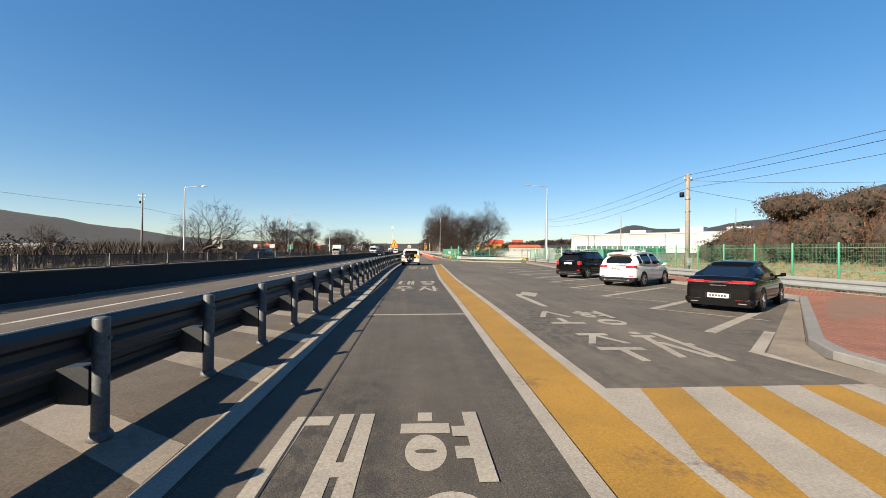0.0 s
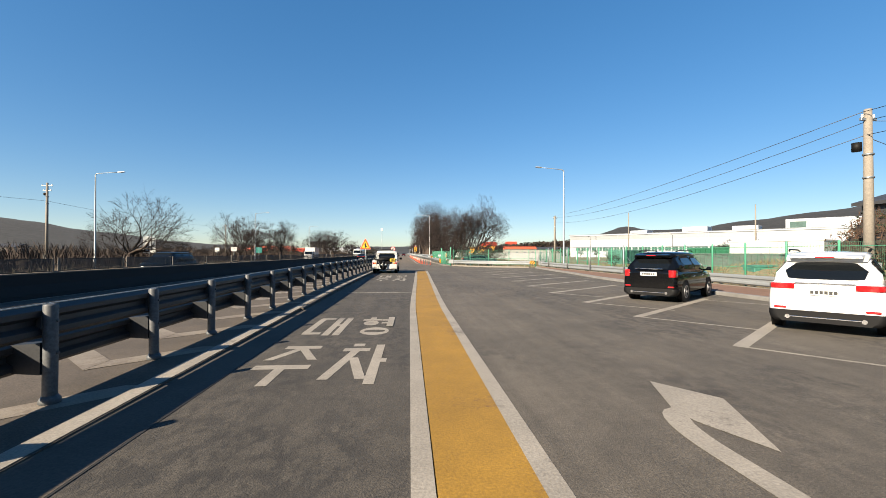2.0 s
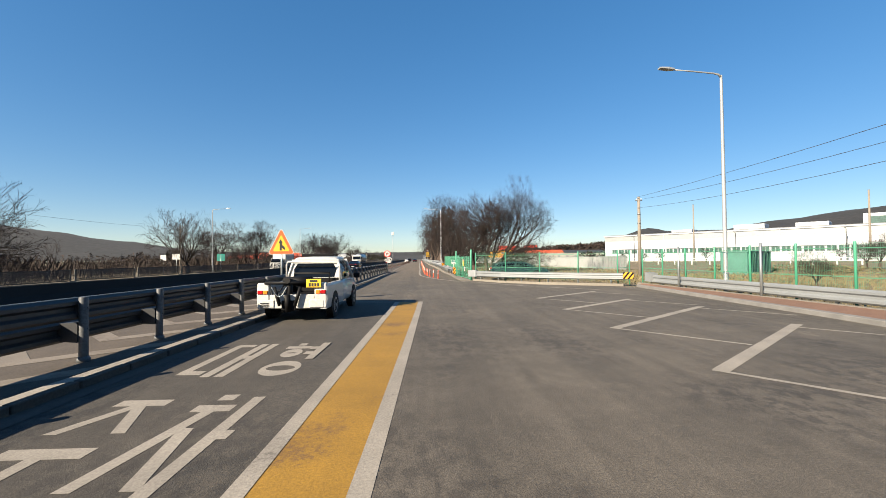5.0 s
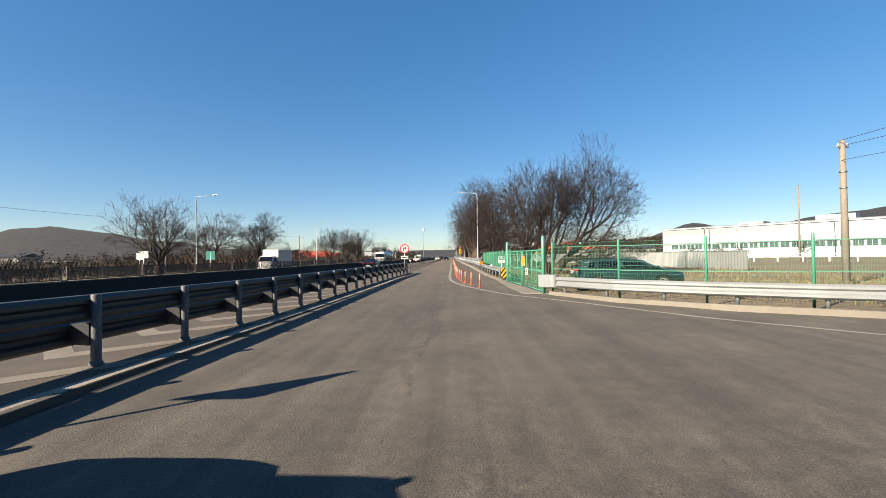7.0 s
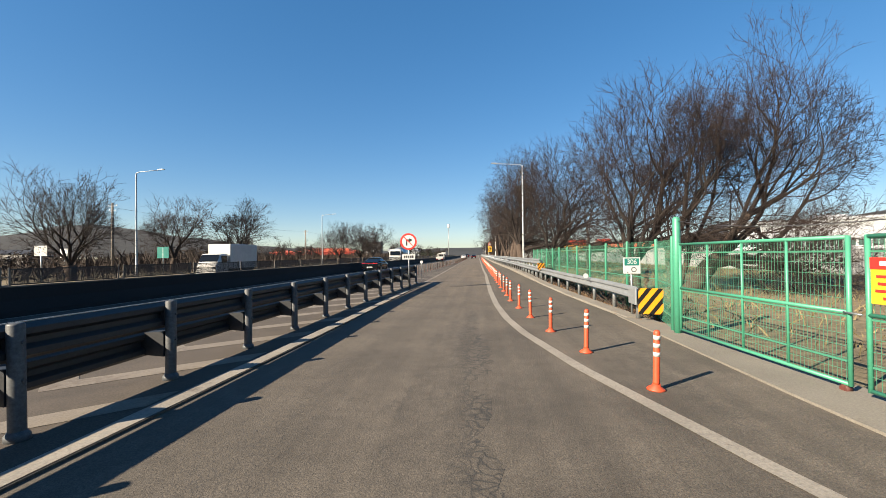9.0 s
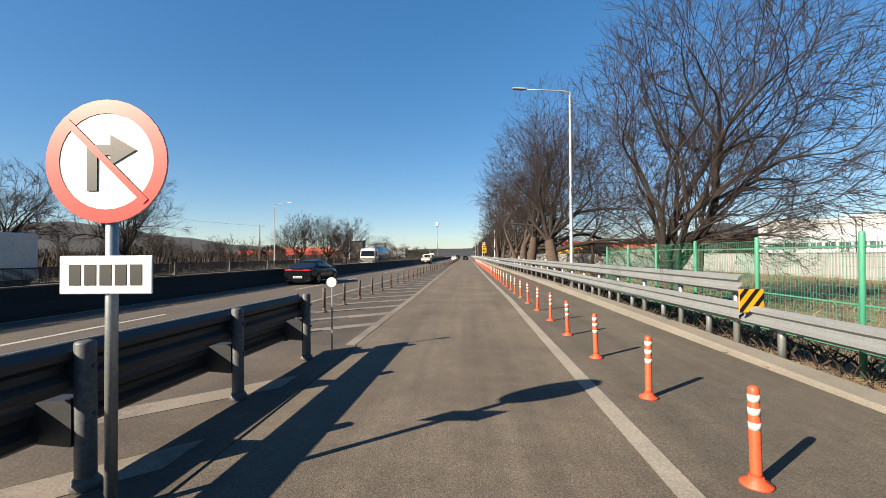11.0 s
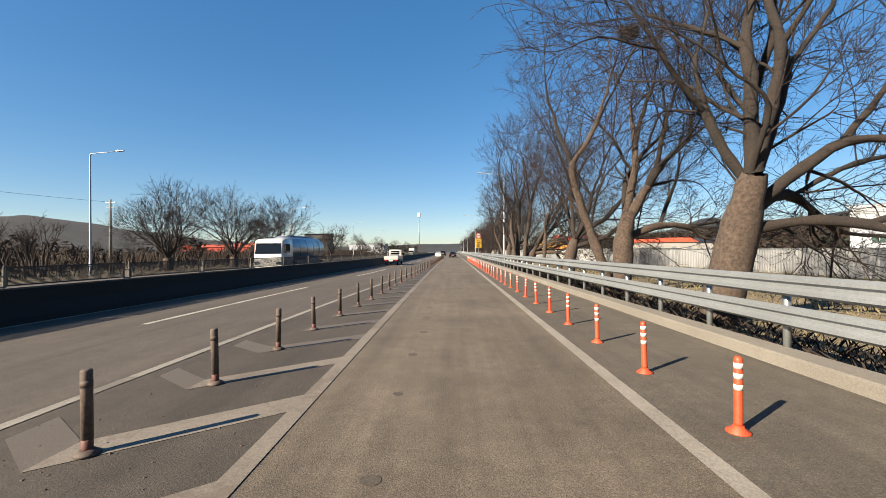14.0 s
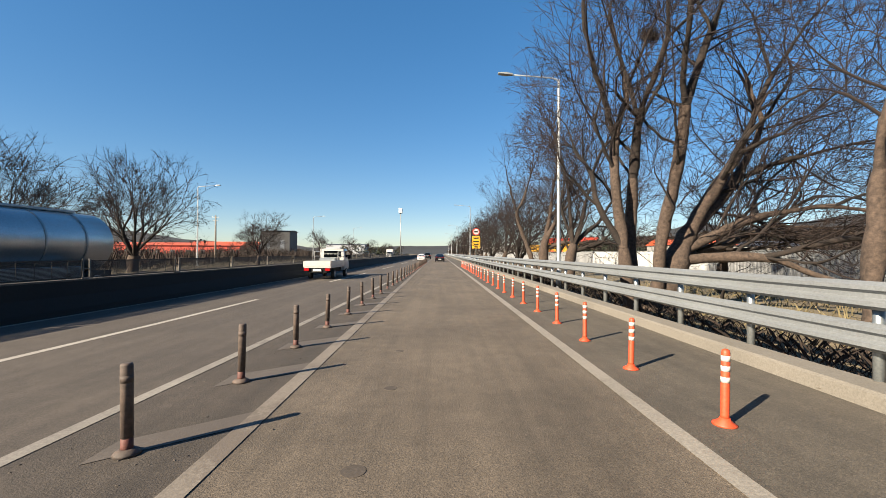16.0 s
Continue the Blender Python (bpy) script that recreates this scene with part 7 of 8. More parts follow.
leafage("thicket", "dense brown and reddish winter thicket beyond the opposite road", thicket, 60000, "thicket", 26, (0.10, 0.30))
far = []
for k in range(70):
    x, y = rnd.choice(((rnd.uniform(78, 150), rnd.uniform(300, 380)), (rnd.uniform(110, 150), rnd.uniform(300, 380)), (rnd.uniform(-60, -32), rnd.uniform(400, 520))))
    far.append((x, y, rnd.uniform(1.0, 4.5), rnd.uniform(2, 4), rnd.uniform(2, 4), rnd.uniform(1.5, 3.5)))
leafage("far_pines", "dark evergreen clumps in the distance", far, 13000, "pine", 24, (0.4, 1.0))
far = []
for k in range(90):
    x, y = rnd.choice(((rnd.uniform(100, 180), rnd.uniform(260, 330)), (rnd.uniform(-120, -40), rnd.uniform(180, 420)), (rnd.uniform(12, 40), rnd.uniform(330, 560))))
    far.append((x, y, rnd.uniform(0.5, 3.5), rnd.uniform(2, 5), rnd.uniform(2, 5), rnd.uniform(1.5, 3.0)))
leafage("far_scrub", "brown leafless scrub in the distance", far, 13000, "brush", 25, (0.4, 1.1))

rise = []
for k in range(150):
    x = rnd.uniform(92, 300)
    y = rnd.uniform(235, 330)
    rise.append((x, y, rnd.uniform(0.5, 1.0) * lerp(x, [(92, 2.0), (130, 5.0), (300, 9.0)]), rnd.uniform(4, 8), rnd.uniform(4, 8), rnd.uniform(2, 3.6)))
for k in range(220):
    x = rnd.uniform(96, 260)
    rise.append((x, rnd.uniform(350, 430), rnd.uniform(0.15, 1.0) * lerp(x, [(96, 7.0), (130, 10.0), (260, 17.0)]), rnd.uniform(4, 9), rnd.uniform(4, 8), rnd.uniform(2, 4)))
leafage("wooded_rise", "brown winter woods on the rise behind the works", rise, 46000, "brush", 27, (0.7, 2.0))
leafage("wooded_rise", "dark pines scattered through the winter woods", rise[::9], 7000, "pine", 28, (0.5, 1.2))


# ---- vehicles ----
def wheel_parts(parent, x, y, r=0.33, w=0.22, side=1, rim="alloy", spokes=5):
    tyre = MB()
    prof = [(0.62, -0.5), (0.9, -0.5), (0.98, -0.4), (1.0, -0.25), (1.0, 0.25), (0.98, 0.4), (0.9, 0.5), (0.62, 0.5)]
    n = 26
    for i in range(n):
        a, b = 2 * math.pi * i / n, 2 * math.pi * (i + 1) / n
        for (q, u), (q2, u2) in zip(prof, prof[1:]):
            tyre.add([(u * w, q * r * math.cos(a), q * r * math.sin(a)), (u2 * w, q2 * r * math.cos(a), q2 * r * math.sin(a)),
                      (u2 * w, q2 * r * math.cos(b), q2 * r * math.sin(b)), (u * w, q * r * math.cos(b), q * r * math.sin(b))], [(0, 1, 2, 3)], True)
    wheel = new("wheel")
    wheel.parent = parent
    wheel.matrix_basis = pose(x, y, r)
    part("tyre", tyre, "rubber", wheel)
    rm = MB()
    rm.disc((side * w * 0.30, 0, 0), r * 0.64, 24, "x", inner=r * 0.54, t=side * 0.05)
    rm.disc((side * w * 0.34, 0, 0), r * 0.16, 14, "x", t=side * 0.05)
    for k in range(spokes):
        a = 2 * math.pi * k / spokes
        c, s = math.cos(a), math.sin(a)
        u0, u1 = side * w * 0.30, side * w * 0.30 + side * 0.04
        q = []
        for rr, t in ((0.12, 0.05), (0.58, 0.035)):
            for sg in (-1, 1):
                q.append((rr * r * c - sg * t * s * r * 2, rr * r * s + sg * t * c * r * 2))
        rm.add([(u0, *p) for p in (q[0], q[1], q[3], q[2])] + [(u1, *p) for p in (q[0], q[1], q[3], q[2])], [(0, 1, 2, 3), (7, 6, 5, 4), (0, 4, 5, 1), (1, 5, 6, 2), (2, 6, 7, 3), (3, 7, 4, 0)])
    part("rim", rm, rim, wheel)
    bk = MB().disc((side * w * 0.18, 0, 0), r * 0.6, 20, "x", t=side * 0.01)
    part("brake_disc", bk, "black", wheel)


def ring_body(y, w, zb, zt, crown=0.03, tuck=0.9):
    half = [(w * 0.70, zb), (w * 0.93, zb + 0.04), (w * 0.99, zb + 0.14), (w, zb + (zt - zb) * 0.45), (w * 0.985, zb + (zt - zb) * 0.72), (w * 0.95, zt - 0.07), (w * tuck, zt), (w * 0.45, zt + crown)]
    pts = [(x, y, z) for x, z in half] + [(-x, y, z) for x, z in reversed(half)]
    return pts


def ring_cabin(y0, y1, wb, wr, zb, zr):
    """A slanted ring: its foot at y0 on the belt line, its top at y1 on the roof."""
    half = [(wb, zb, 0), (wb * 0.985, zb + (zr - zb) * 0.35, 0.35), (wr * 1.06, zb + (zr - zb) * 0.72, 0.72), (wr, zr - 0.03, 0.94), (wr * 0.86, zr, 1.0), (wr * 0.4, zr + 0.02, 1.0)]
    f = lambda t: y0 + (y1 - y0) * t
    return [(x, f(t), z) for x, z, t in half] + [(-x, f(t), z) for x, z, t in reversed(half)]


SHELF = (0.0, 0.35, 0.72, 0.94)


def ring_at(ring, v):
    """A place on one flank of a cabin ring, at the share v of its height."""
    for k in range(3):
        if v <= SHELF[k + 1] or k == 2:
            f = (v - SHELF[k]) / (SHELF[k + 1] - SHELF[k])
            return Vector(ring[k]).lerp(Vector(ring[k + 1]), f)


def side_point(rings, u, v, sd):
    i = min(int(u), len(rings) - 2)
    p = ring_at(rings[i], v).lerp(ring_at(rings[i + 1], v), u - i)
    return Vector((sd * p.x, p.y, p.z))


def end_point(ring, u, v):
    p = ring_at(ring, v)
    return Vector(((2 * u - 1) * p.x * 0.93, p.y, p.z))


def pane(parent, name, f, us, vs, power, nu=14, nv=6, lift=0.008):
    """A pane with rounded corners lying just proud of a surface f(u, v)."""
    mb = MB()
    rows = []
    for i in range(nu + 1):
        e = i / nu
        half = max(0.0, 1 - abs(2 * e - 1) ** power) ** (1 / power) * 0.5
        u = us[0] + (us[1] - us[0]) * e
        row = []
        for j in range(nv + 1):
            v = vs[0] + (vs[1] - vs[0]) * (0.5 + half * (2 * j / nv - 1))
            p = f(u, v)
            n = (f(u + 0.01, v) - p).cross(f(u, v + 0.01) - p).normalized()
            row.append((p + n * lift, p - n * 0.004))
        rows.append(row)
    for p, q in zip(rows, rows[1:]):
        for j in range(nv):
            mb.quad(p[j][0], q[j][0], q[j + 1][0], p[j + 1][0])
        mb.quad(p[0][1], q[0][1], q[0][0], p[0][0])
        mb.quad(p[nv][0], q[nv][0], q[nv][1], p[nv][1])
    return part(name, mb, "glass", parent, "dark tinted glass", recalc=False)


def make_car(label, paint, L, W, body, cabin, roof, wheels, r, lights, plate_z, m, rails=False, lower=0.0, rear=(0.16, 0.86), sides=()):
    """body: (y, half width share, bottom, top); cabin: slanted rings; roof: (y, half width, z) of the roof skin."""
    ob = thing("car", label, "car", "", m)
    h = W / 2
    mb = MB().loft([ring_body(y, h * k, zb, zt) for y, k, zb, zt in body])
    part("body", mb, paint, ob)
    rings = [ring_cabin(y0, y1, h * a, h * b, zb, zr) for y0, y1, a, b, zb, zr in cabin]
    part("greenhouse", MB().loft(rings), paint, ob)
    pane(ob, "rear_window", lambda u, v: end_point(rings[0], u, v), (0.04, 0.96), rear, 5)
    pane(ob, "windscreen", lambda u, v: end_point(rings[-1], 1 - u, v), (0.04, 0.96), (0.12, 0.97), 6)
    for sd in (-1, 1):
        for u0, u1, v0, v1 in sides:
            pane(ob, "side_window", lambda u, v, sd=sd: side_point(rings, u if sd > 0 else u0 + u1 - u, v, sd), (u0, u1), (v0, v1), 5)
    mb = MB()
    rings = []
    for y, k, z in roof:
        w = h * k
        half = [(w * 1.015, z - 0.10), (w * 1.015, z - 0.03), (w * 0.9, z + 0.015), (w * 0.4, z + 0.035)]
        rings.append([(x, y, q) for x, q in half] + [(-x, y, q) for x, q in reversed(half)])
    mb.loft(rings)
    part("roof", mb, paint, ob)
    for y in wheels:
        for sd in (-1, 1):
            arch = MB()
            arch.disc((sd * (h * 0.80), y, r), r * 1.16, 26, "x", t=sd * (h * 0.20 + 0.004))
            part("wheel_arch", arch, "black", ob)
            wheel_parts(ob, sd * (h - 0.10), y, r, 0.22, sd)
    yr = -L / 2
    for x0, x1, z0, z1, dy, material in lights:
        for sd in (-1, 1):
            if z0 > 0.7:
                # lens wraps round the corner of the body
                k = [q[1] * h * 0.97 for q in body[:3]]
                plan = [(x0, yr + dy), (k[0], yr + dy), (k[1] + 0.008, body[1][0] - 0.004), (k[2] + 0.012, yr + 0.17), (k[2] - 0.08, yr + 0.17), (x0, yr + 0.06)]
                inset = [(x + (0.0 if i not in (2, 3) else -0.006), y) for i, (x, y) in enumerate(plan)]
                mb = MB().loft([[(sd * x, y, z) for x, y in ring] for ring, z in ((inset, z0), (plan, z0 + 0.012), (plan, z1 - 0.02), (inset, z1))])
            else:
                mb = MB().box(min(sd * x0, sd * x1), max(sd * x0, sd * x1), yr + dy, yr + dy + 0.22, z0, z1, 0.015)
            part("tail_light", mb, material, ob)
    mb = MB().box(-0.27, 0.27, yr - 0.022, yr + 0.08, plate_z - 0.065, plate_z + 0.065, 0.004)
    pl = part("number_plate", mb, "plate", ob)
    for k in range(6):
        mb = MB().box(-0.22 + 0.075 * k, -0.165 + 0.075 * k, yr - 0.026, yr - 0.0225, plate_z - 0.035, plate_z + 0.035)
        part("writing_bar", mb, "signblack", pl)
    zb = min(q[2] for q in body)
    rings = []
    for y, k in ((yr - 0.014, 0.80), (yr - 0.012, 0.85), (yr + 0.03, 0.945), (yr + 0.26, 0.985)):
        half = [(h * k * 0.9, zb - 0.02), (h * k * 0.985, zb + 0.05), (h * k + 0.006, zb + 0.12), (h * k + 0.006, zb + 0.19 + lower), (h * k - 0.02, zb + 0.21 + lower)]
        rings.append([(x, y, z) for x, z in half] + [(-x, y, z) for x, z in reversed(half)])
    mb = MB().loft(rings)
    if lower:
        tr = MB().box(-h * 0.60, h * 0.60, yr - 0.024, yr + 0.02, zb + 0.075, zb + 0.10, 0.005)
        part("bumper_trim", tr, "chrome", ob, "thin chrome strip")
    part("lower_bumper", mb, "black" if lower else paint, ob)
    for sd in (-1, 1):
        if lower:
            mb = MB().tube([(sd * h * 0.62, yr - 0.03, zb + 0.08), (sd * h * 0.62, yr + 0.15, zb + 0.08)], 0.045, 12)
        else:
            mb = MB().box(min(sd * 0.50, sd * 0.72), max(sd * 0.50, sd * 0.72), yr - 0.022, yr + 0.1, zb + 0.045, zb + 0.095, 0.014)
        part("exhaust_tip", mb, "chrome", ob)
        zm = cabin[-1][4] + 0.04
        y0 = cabin[-1][0]
        mb = MB().loft([[(sd * h * 0.84, y0 - 0.26, zm - 0.03), (sd * h * 0.84, y0 - 0.20, zm - 0.03), (sd * h * 0.84, y0 - 0.20, zm + 0.02), (sd * h * 0.84, y0 - 0.26, zm + 0.02)],
                        [(sd * (h - 0.02), y0 - 0.28, zm - 0.01), (sd * (h - 0.02), y0 - 0.17, zm - 0.01), (sd * (h - 0.02), y0 - 0.17, zm + 0.05), (sd * (h - 0.02), y0 - 0.28, zm + 0.05)],
                        [(sd * (h + 0.03), y0 - 0.30, zm - 0.01), (sd * (h + 0.03), y0 - 0.16, zm), (sd * (h + 0.03), y0 - 0.16, zm + 0.10), (sd * (h + 0.03), y0 - 0.30, zm + 0.12)],
                        [(sd * (h + 0.15), y0 - 0.28, zm + 0.01), (sd * (h + 0.14), y0 - 0.19, zm + 0.02), (sd * (h + 0.14), y0 - 0.19, zm + 0.09), (sd * (h + 0.15), y0 - 0.28, zm + 0.11)]])
        part("wing_mirror", mb, paint, ob)
        for k, y in enumerate((-0.55, 0.5)):
            mb = MB().box(min(sd * h * 0.97, sd * (h * 1.012)), max(sd * h * 0.97, sd * (h * 1.012)), y, y + 0.2, 0.86, 0.89, 0.006)
            part("door_handle", mb, "chrome", ob)
        if rails and sd > 0:
            y1, z1, w1 = roof[0][0], roof[0][2], h * roof[0][1]
            mb = MB().loft([[(-w1 * 0.98, y1 + 0.10, z1 + 0.0), (w1 * 0.98, y1 + 0.10, z1 + 0.0), (w1 * 0.94, y1 + 0.10, z1 + 0.05), (-w1 * 0.94, y1 + 0.10, z1 + 0.05)],
                            [(-w1 * 0.90, y1 - 0.14, z1 - 0.03), (w1 * 0.90, y1 - 0.14, z1 - 0.03), (w1 * 0.88, y1 - 0.13, z1 + 0.005), (-w1 * 0.88, y1 - 0.13, z1 + 0.005)]], smooth=False)
            sp = part("spoiler", mb, paint, ob)
            mb = MB().box(-0.16, 0.16, y1 - 0.152, y1 - 0.12, z1 - 0.028, z1 - 0.002, 0.004)
            part("brake_lamp", mb, "redlens", sp)
        if rails:
            mb = MB().tube([(sd * h * 0.68, roof[1][0], roof[1][2] + 0.05), (sd * h * 0.70, roof[1][0] + 0.2, roof[1][2] + 0.09), (sd * h * 0.70, roof[-2][0] - 0.2, roof[-2][2] + 0.09), (sd * h * 0.68, roof[-2][0], roof[-2][2] + 0.05)], 0.018, 8)
            part("roof_rail", mb, "black", ob)
    if lower:
        mb = MB().box(-h * 0.5, h * 0.5, yr - 0.01, yr + 0.05, plate_z + 0.17, plate_z + 0.20, 0.006)
        part("trim_bar", mb, "chrome", ob)
    else:
        mb = MB().box(-0.36, 0.36, yr - 0.010, yr + 0.06, 0.872, 0.900, 0.005)
        part("light_bar", mb, "redlens", ob)
        mb = MB().box(-0.74, 0.74, yr - 0.016, yr + 0.06, 0.845, 0.858, 0.004)
        part("trim_bar", mb, "chrome", ob)
        for k in range(7):
            mb = MB().box(-0.20 + 0.06 * k, -0.165 + 0.06 * k, yr - 0.012, yr + 0.04, 0.765, 0.79)
            part("badge_bar", mb, "chrome", ob)
        mb = MB().box(-0.35, 0.35, yr - 0.014, yr + 0.05, plate_z - 0.10, plate_z + 0.095, 0.02)
        part("plate_recess", mb, "black", ob)
    return ob


def sedan(label, paint, m):
    L = 4.85
    body = [(-2.43, 0.80, 0.36, 0.88), (-2.40, 0.90, 0.28, 0.98), (-2.2, 0.965, 0.22, 1.02), (-1.5, 1.0, 0.20, 0.99), (-0.6, 1.0, 0.20, 0.96), (0.6, 1.0, 0.20, 0.95), (1.2, 0.99, 0.20, 0.94), (1.8, 0.97, 0.22, 0.86), (2.2, 0.90, 0.25, 0.76), (2.40, 0.74, 0.32, 0.64)]
    cabin = [(-2.05, -0.95, 0.84, 0.60, 0.99, 1.36), (-1.15, -0.75, 0.92, 0.64, 0.97, 1.42), (-0.2, -0.15, 0.93, 0.66, 0.95, 1.45), (0.55, 0.2, 0.92, 0.65, 0.94, 1.44), (1.45, 0.55, 0.86, 0.60, 0.92, 1.38)]
    roof = [(-1.0, 0.58, 1.37), (-0.7, 0.65, 1.43), (-0.1, 0.67, 1.46), (0.25, 0.66, 1.45), (0.6, 0.60, 1.39)]
    lights = [(0.36, 0.87, 0.845, 0.93, -0.012, "redlens"), (0.42, 0.78, 0.355, 0.38, -0.018, "redlens")]
    return make_car(label, paint, L, 1.86, body, cabin, roof, (-1.42, 1.42), 0.335, lights, 0.475, m, rear=(0.10, 0.93), sides=((0.85, 1.93, 0.1, 0.84), (2.03, 3.4, 0.08, 0.86)))


def suv(label, paint, m, H=1.68, L=4.66, W=1.89, black_rear=False):
    body = [(-L / 2, 0.84, 0.42, 0.98), (-L / 2 + 0.03, 0.93, 0.32, 1.08), (-L / 2 + 0.2, 0.98, 0.27, 1.10), (-1.4, 1.0, 0.25, 1.07), (0, 1.0, 0.25, 1.04), (1.0, 1.0, 0.25, 1.03), (1.5, 0.98, 0.26, 1.00), (2.0, 0.93, 0.28, 0.93), (L / 2 - 0.1, 0.84, 0.34, 0.82), (L / 2, 0.7, 0.4, 0.7)]
    cabin = [(-L / 2 + 0.10, -L / 2 + 0.52, 0.86, 0.66, 1.07, H - 0.10), (-1.5, -1.4, 0.94, 0.70, 1.06, H - 0.02), (-0.35, -0.3, 0.95, 0.72, 1.04, H), (0.55, 0.35, 0.94, 0.71, 1.03, H - 0.02), (1.42, 0.72, 0.88, 0.66, 1.01, H - 0.09)]
    roof = [(-L / 2 + 0.36, 0.66, H - 0.08), (-1.5, 0.71, H - 0.01), (-0.3, 0.73, H + 0.01), (0.4, 0.72, H - 0.01), (0.78, 0.66, H - 0.08)]
    lights = [(0.48, 0.91, 0.94, 1.06, -0.014, "redlens"), (0.62, 0.84, 0.50, 0.55, -0.015, "redlens")]
    if black_rear:
        lights = [(0.66, 0.88, 0.88, 1.12, -0.008, "redlens"), (0.62, 0.82, 0.52, 0.57, -0.015, "redlens")]
    return make_car(label, paint, L, W, body, cabin, roof, (-1.40, 1.42), 0.36, lights, 0.98 if black_rear else 0.88, m, rails=True, lower=0.015, rear=(0.14, 0.80), sides=((0.45, 0.93, 0.16, 0.78), (1.02, 1.94, 0.12, 0.86), (2.03, 3.45, 0.10, 0.86)))


HEAD = -(90 - 38.6)
sedan("glossy black sedan parked in an angled bay", "carblack", pose(11.65, 12.2, 0.0, 0, 0, HEAD))
suv("white estate SUV parked in an angled bay", "carwhite", pose(12.85, 20.8, 0.0, 0, 0, HEAD), H=1.72, L=4.75, W=1.95)
suv("black SUV with roof rails parked in an angled bay", "carblack", pose(12.6, 26.8, 0.0, 0, 0, HEAD), H=1.72, L=4.64, W=1.86, black_rear=True)
sedan("dark charcoal sedan driving on the main carriageway", "carcharcoal", pose(barrier_x(111.2) + 2.0, 111.2, 0.0, 0, 0, -2))
suv("dark green SUV parked behind the green fence", "cargreen", pose(12.75, 69.3, -0.06, 0, 0, -96), H=1.44, L=4.9)
sedan("dark sedan far ahead in the lane", "carcharcoal", pose(2.2, 225, 0.0, 0, 0, 0))
sedan("white sedan far ahead on the main carriageway", "carwhite", pose(-2.0, 238, 0.0, 0, 0, 0))
suv("dark SUV driving on the opposite carriageway", "carcharcoal", pose(barrier_x(44) - 4.0, 44, 0.0, 0, 0, 178), H=1.70)
suv("dark SUV far ahead on the main carriageway", "carcharcoal", pose(-1.2, 262, 0.0, 0, 0, 0))


def box_truck(label, m):
    ob = thing("truck", label, "truck", "", m)
    mb = MB().loft([ring_body(y, 0.86 * k, 0.45, zt, 0.03, 0.88) for y, k, zt in ((1.2, 0.96, 1.95), (1.3, 1, 2.0), (2.0, 1, 1.98), (2.35, 0.98, 1.45), (2.6, 0.95, 1.15), (2.66, 0.9, 1.0))])
    part("cab", mb, "truckwhite", ob)
    mb = MB()
    mb.add([(-0.72, 2.10, 1.93), (0.72, 2.10, 1.93), (0.76, 2.42, 1.40), (-0.76, 2.42, 1.40)], [(0, 1, 2, 3)])
    part("windscreen", mb, "glass", ob)
    for sd in (-1, 1):
        mb = MB().box(min(sd * 0.80, sd * 0.87), max(sd * 0.80, sd * 0.87), 1.4, 2.05, 1.35, 1.85, 0.02)
        part("side_window", mb, "glass", ob)
        mb = MB().box(min(sd * 0.5, sd * 0.78), max(sd * 0.5, sd * 0.78), 2.58, 2.68, 0.85, 1.0, 0.02)
        part("headlight", mb, "chrome", ob)
    mb = MB().box(-0.95, 0.95, -2.6, 1.1, 0.85, 2.75, 0.04)
    part("cargo_box", mb, "truckwhite", ob)
    mb = MB().box(-0.6, 0.6, -2.6, 2.4, 0.45, 0.85)
    part("chassis", mb, "black", ob)
    for y in (-1.6, 1.7):
        for sd in (-1, 1):
            wheel_parts(ob, sd * 0.74, y, 0.32, 0.2, sd, "truckwhite", 6)
    return ob


bt = box_truck("white box truck driving on the opposite carriageway", pose(barrier_x(98) - 6.5, 98, 0, 0, 0, 178))
copy_thing(bt, pose(barrier_x(268) - 6.0, 268, 0, 0, 0, 179))


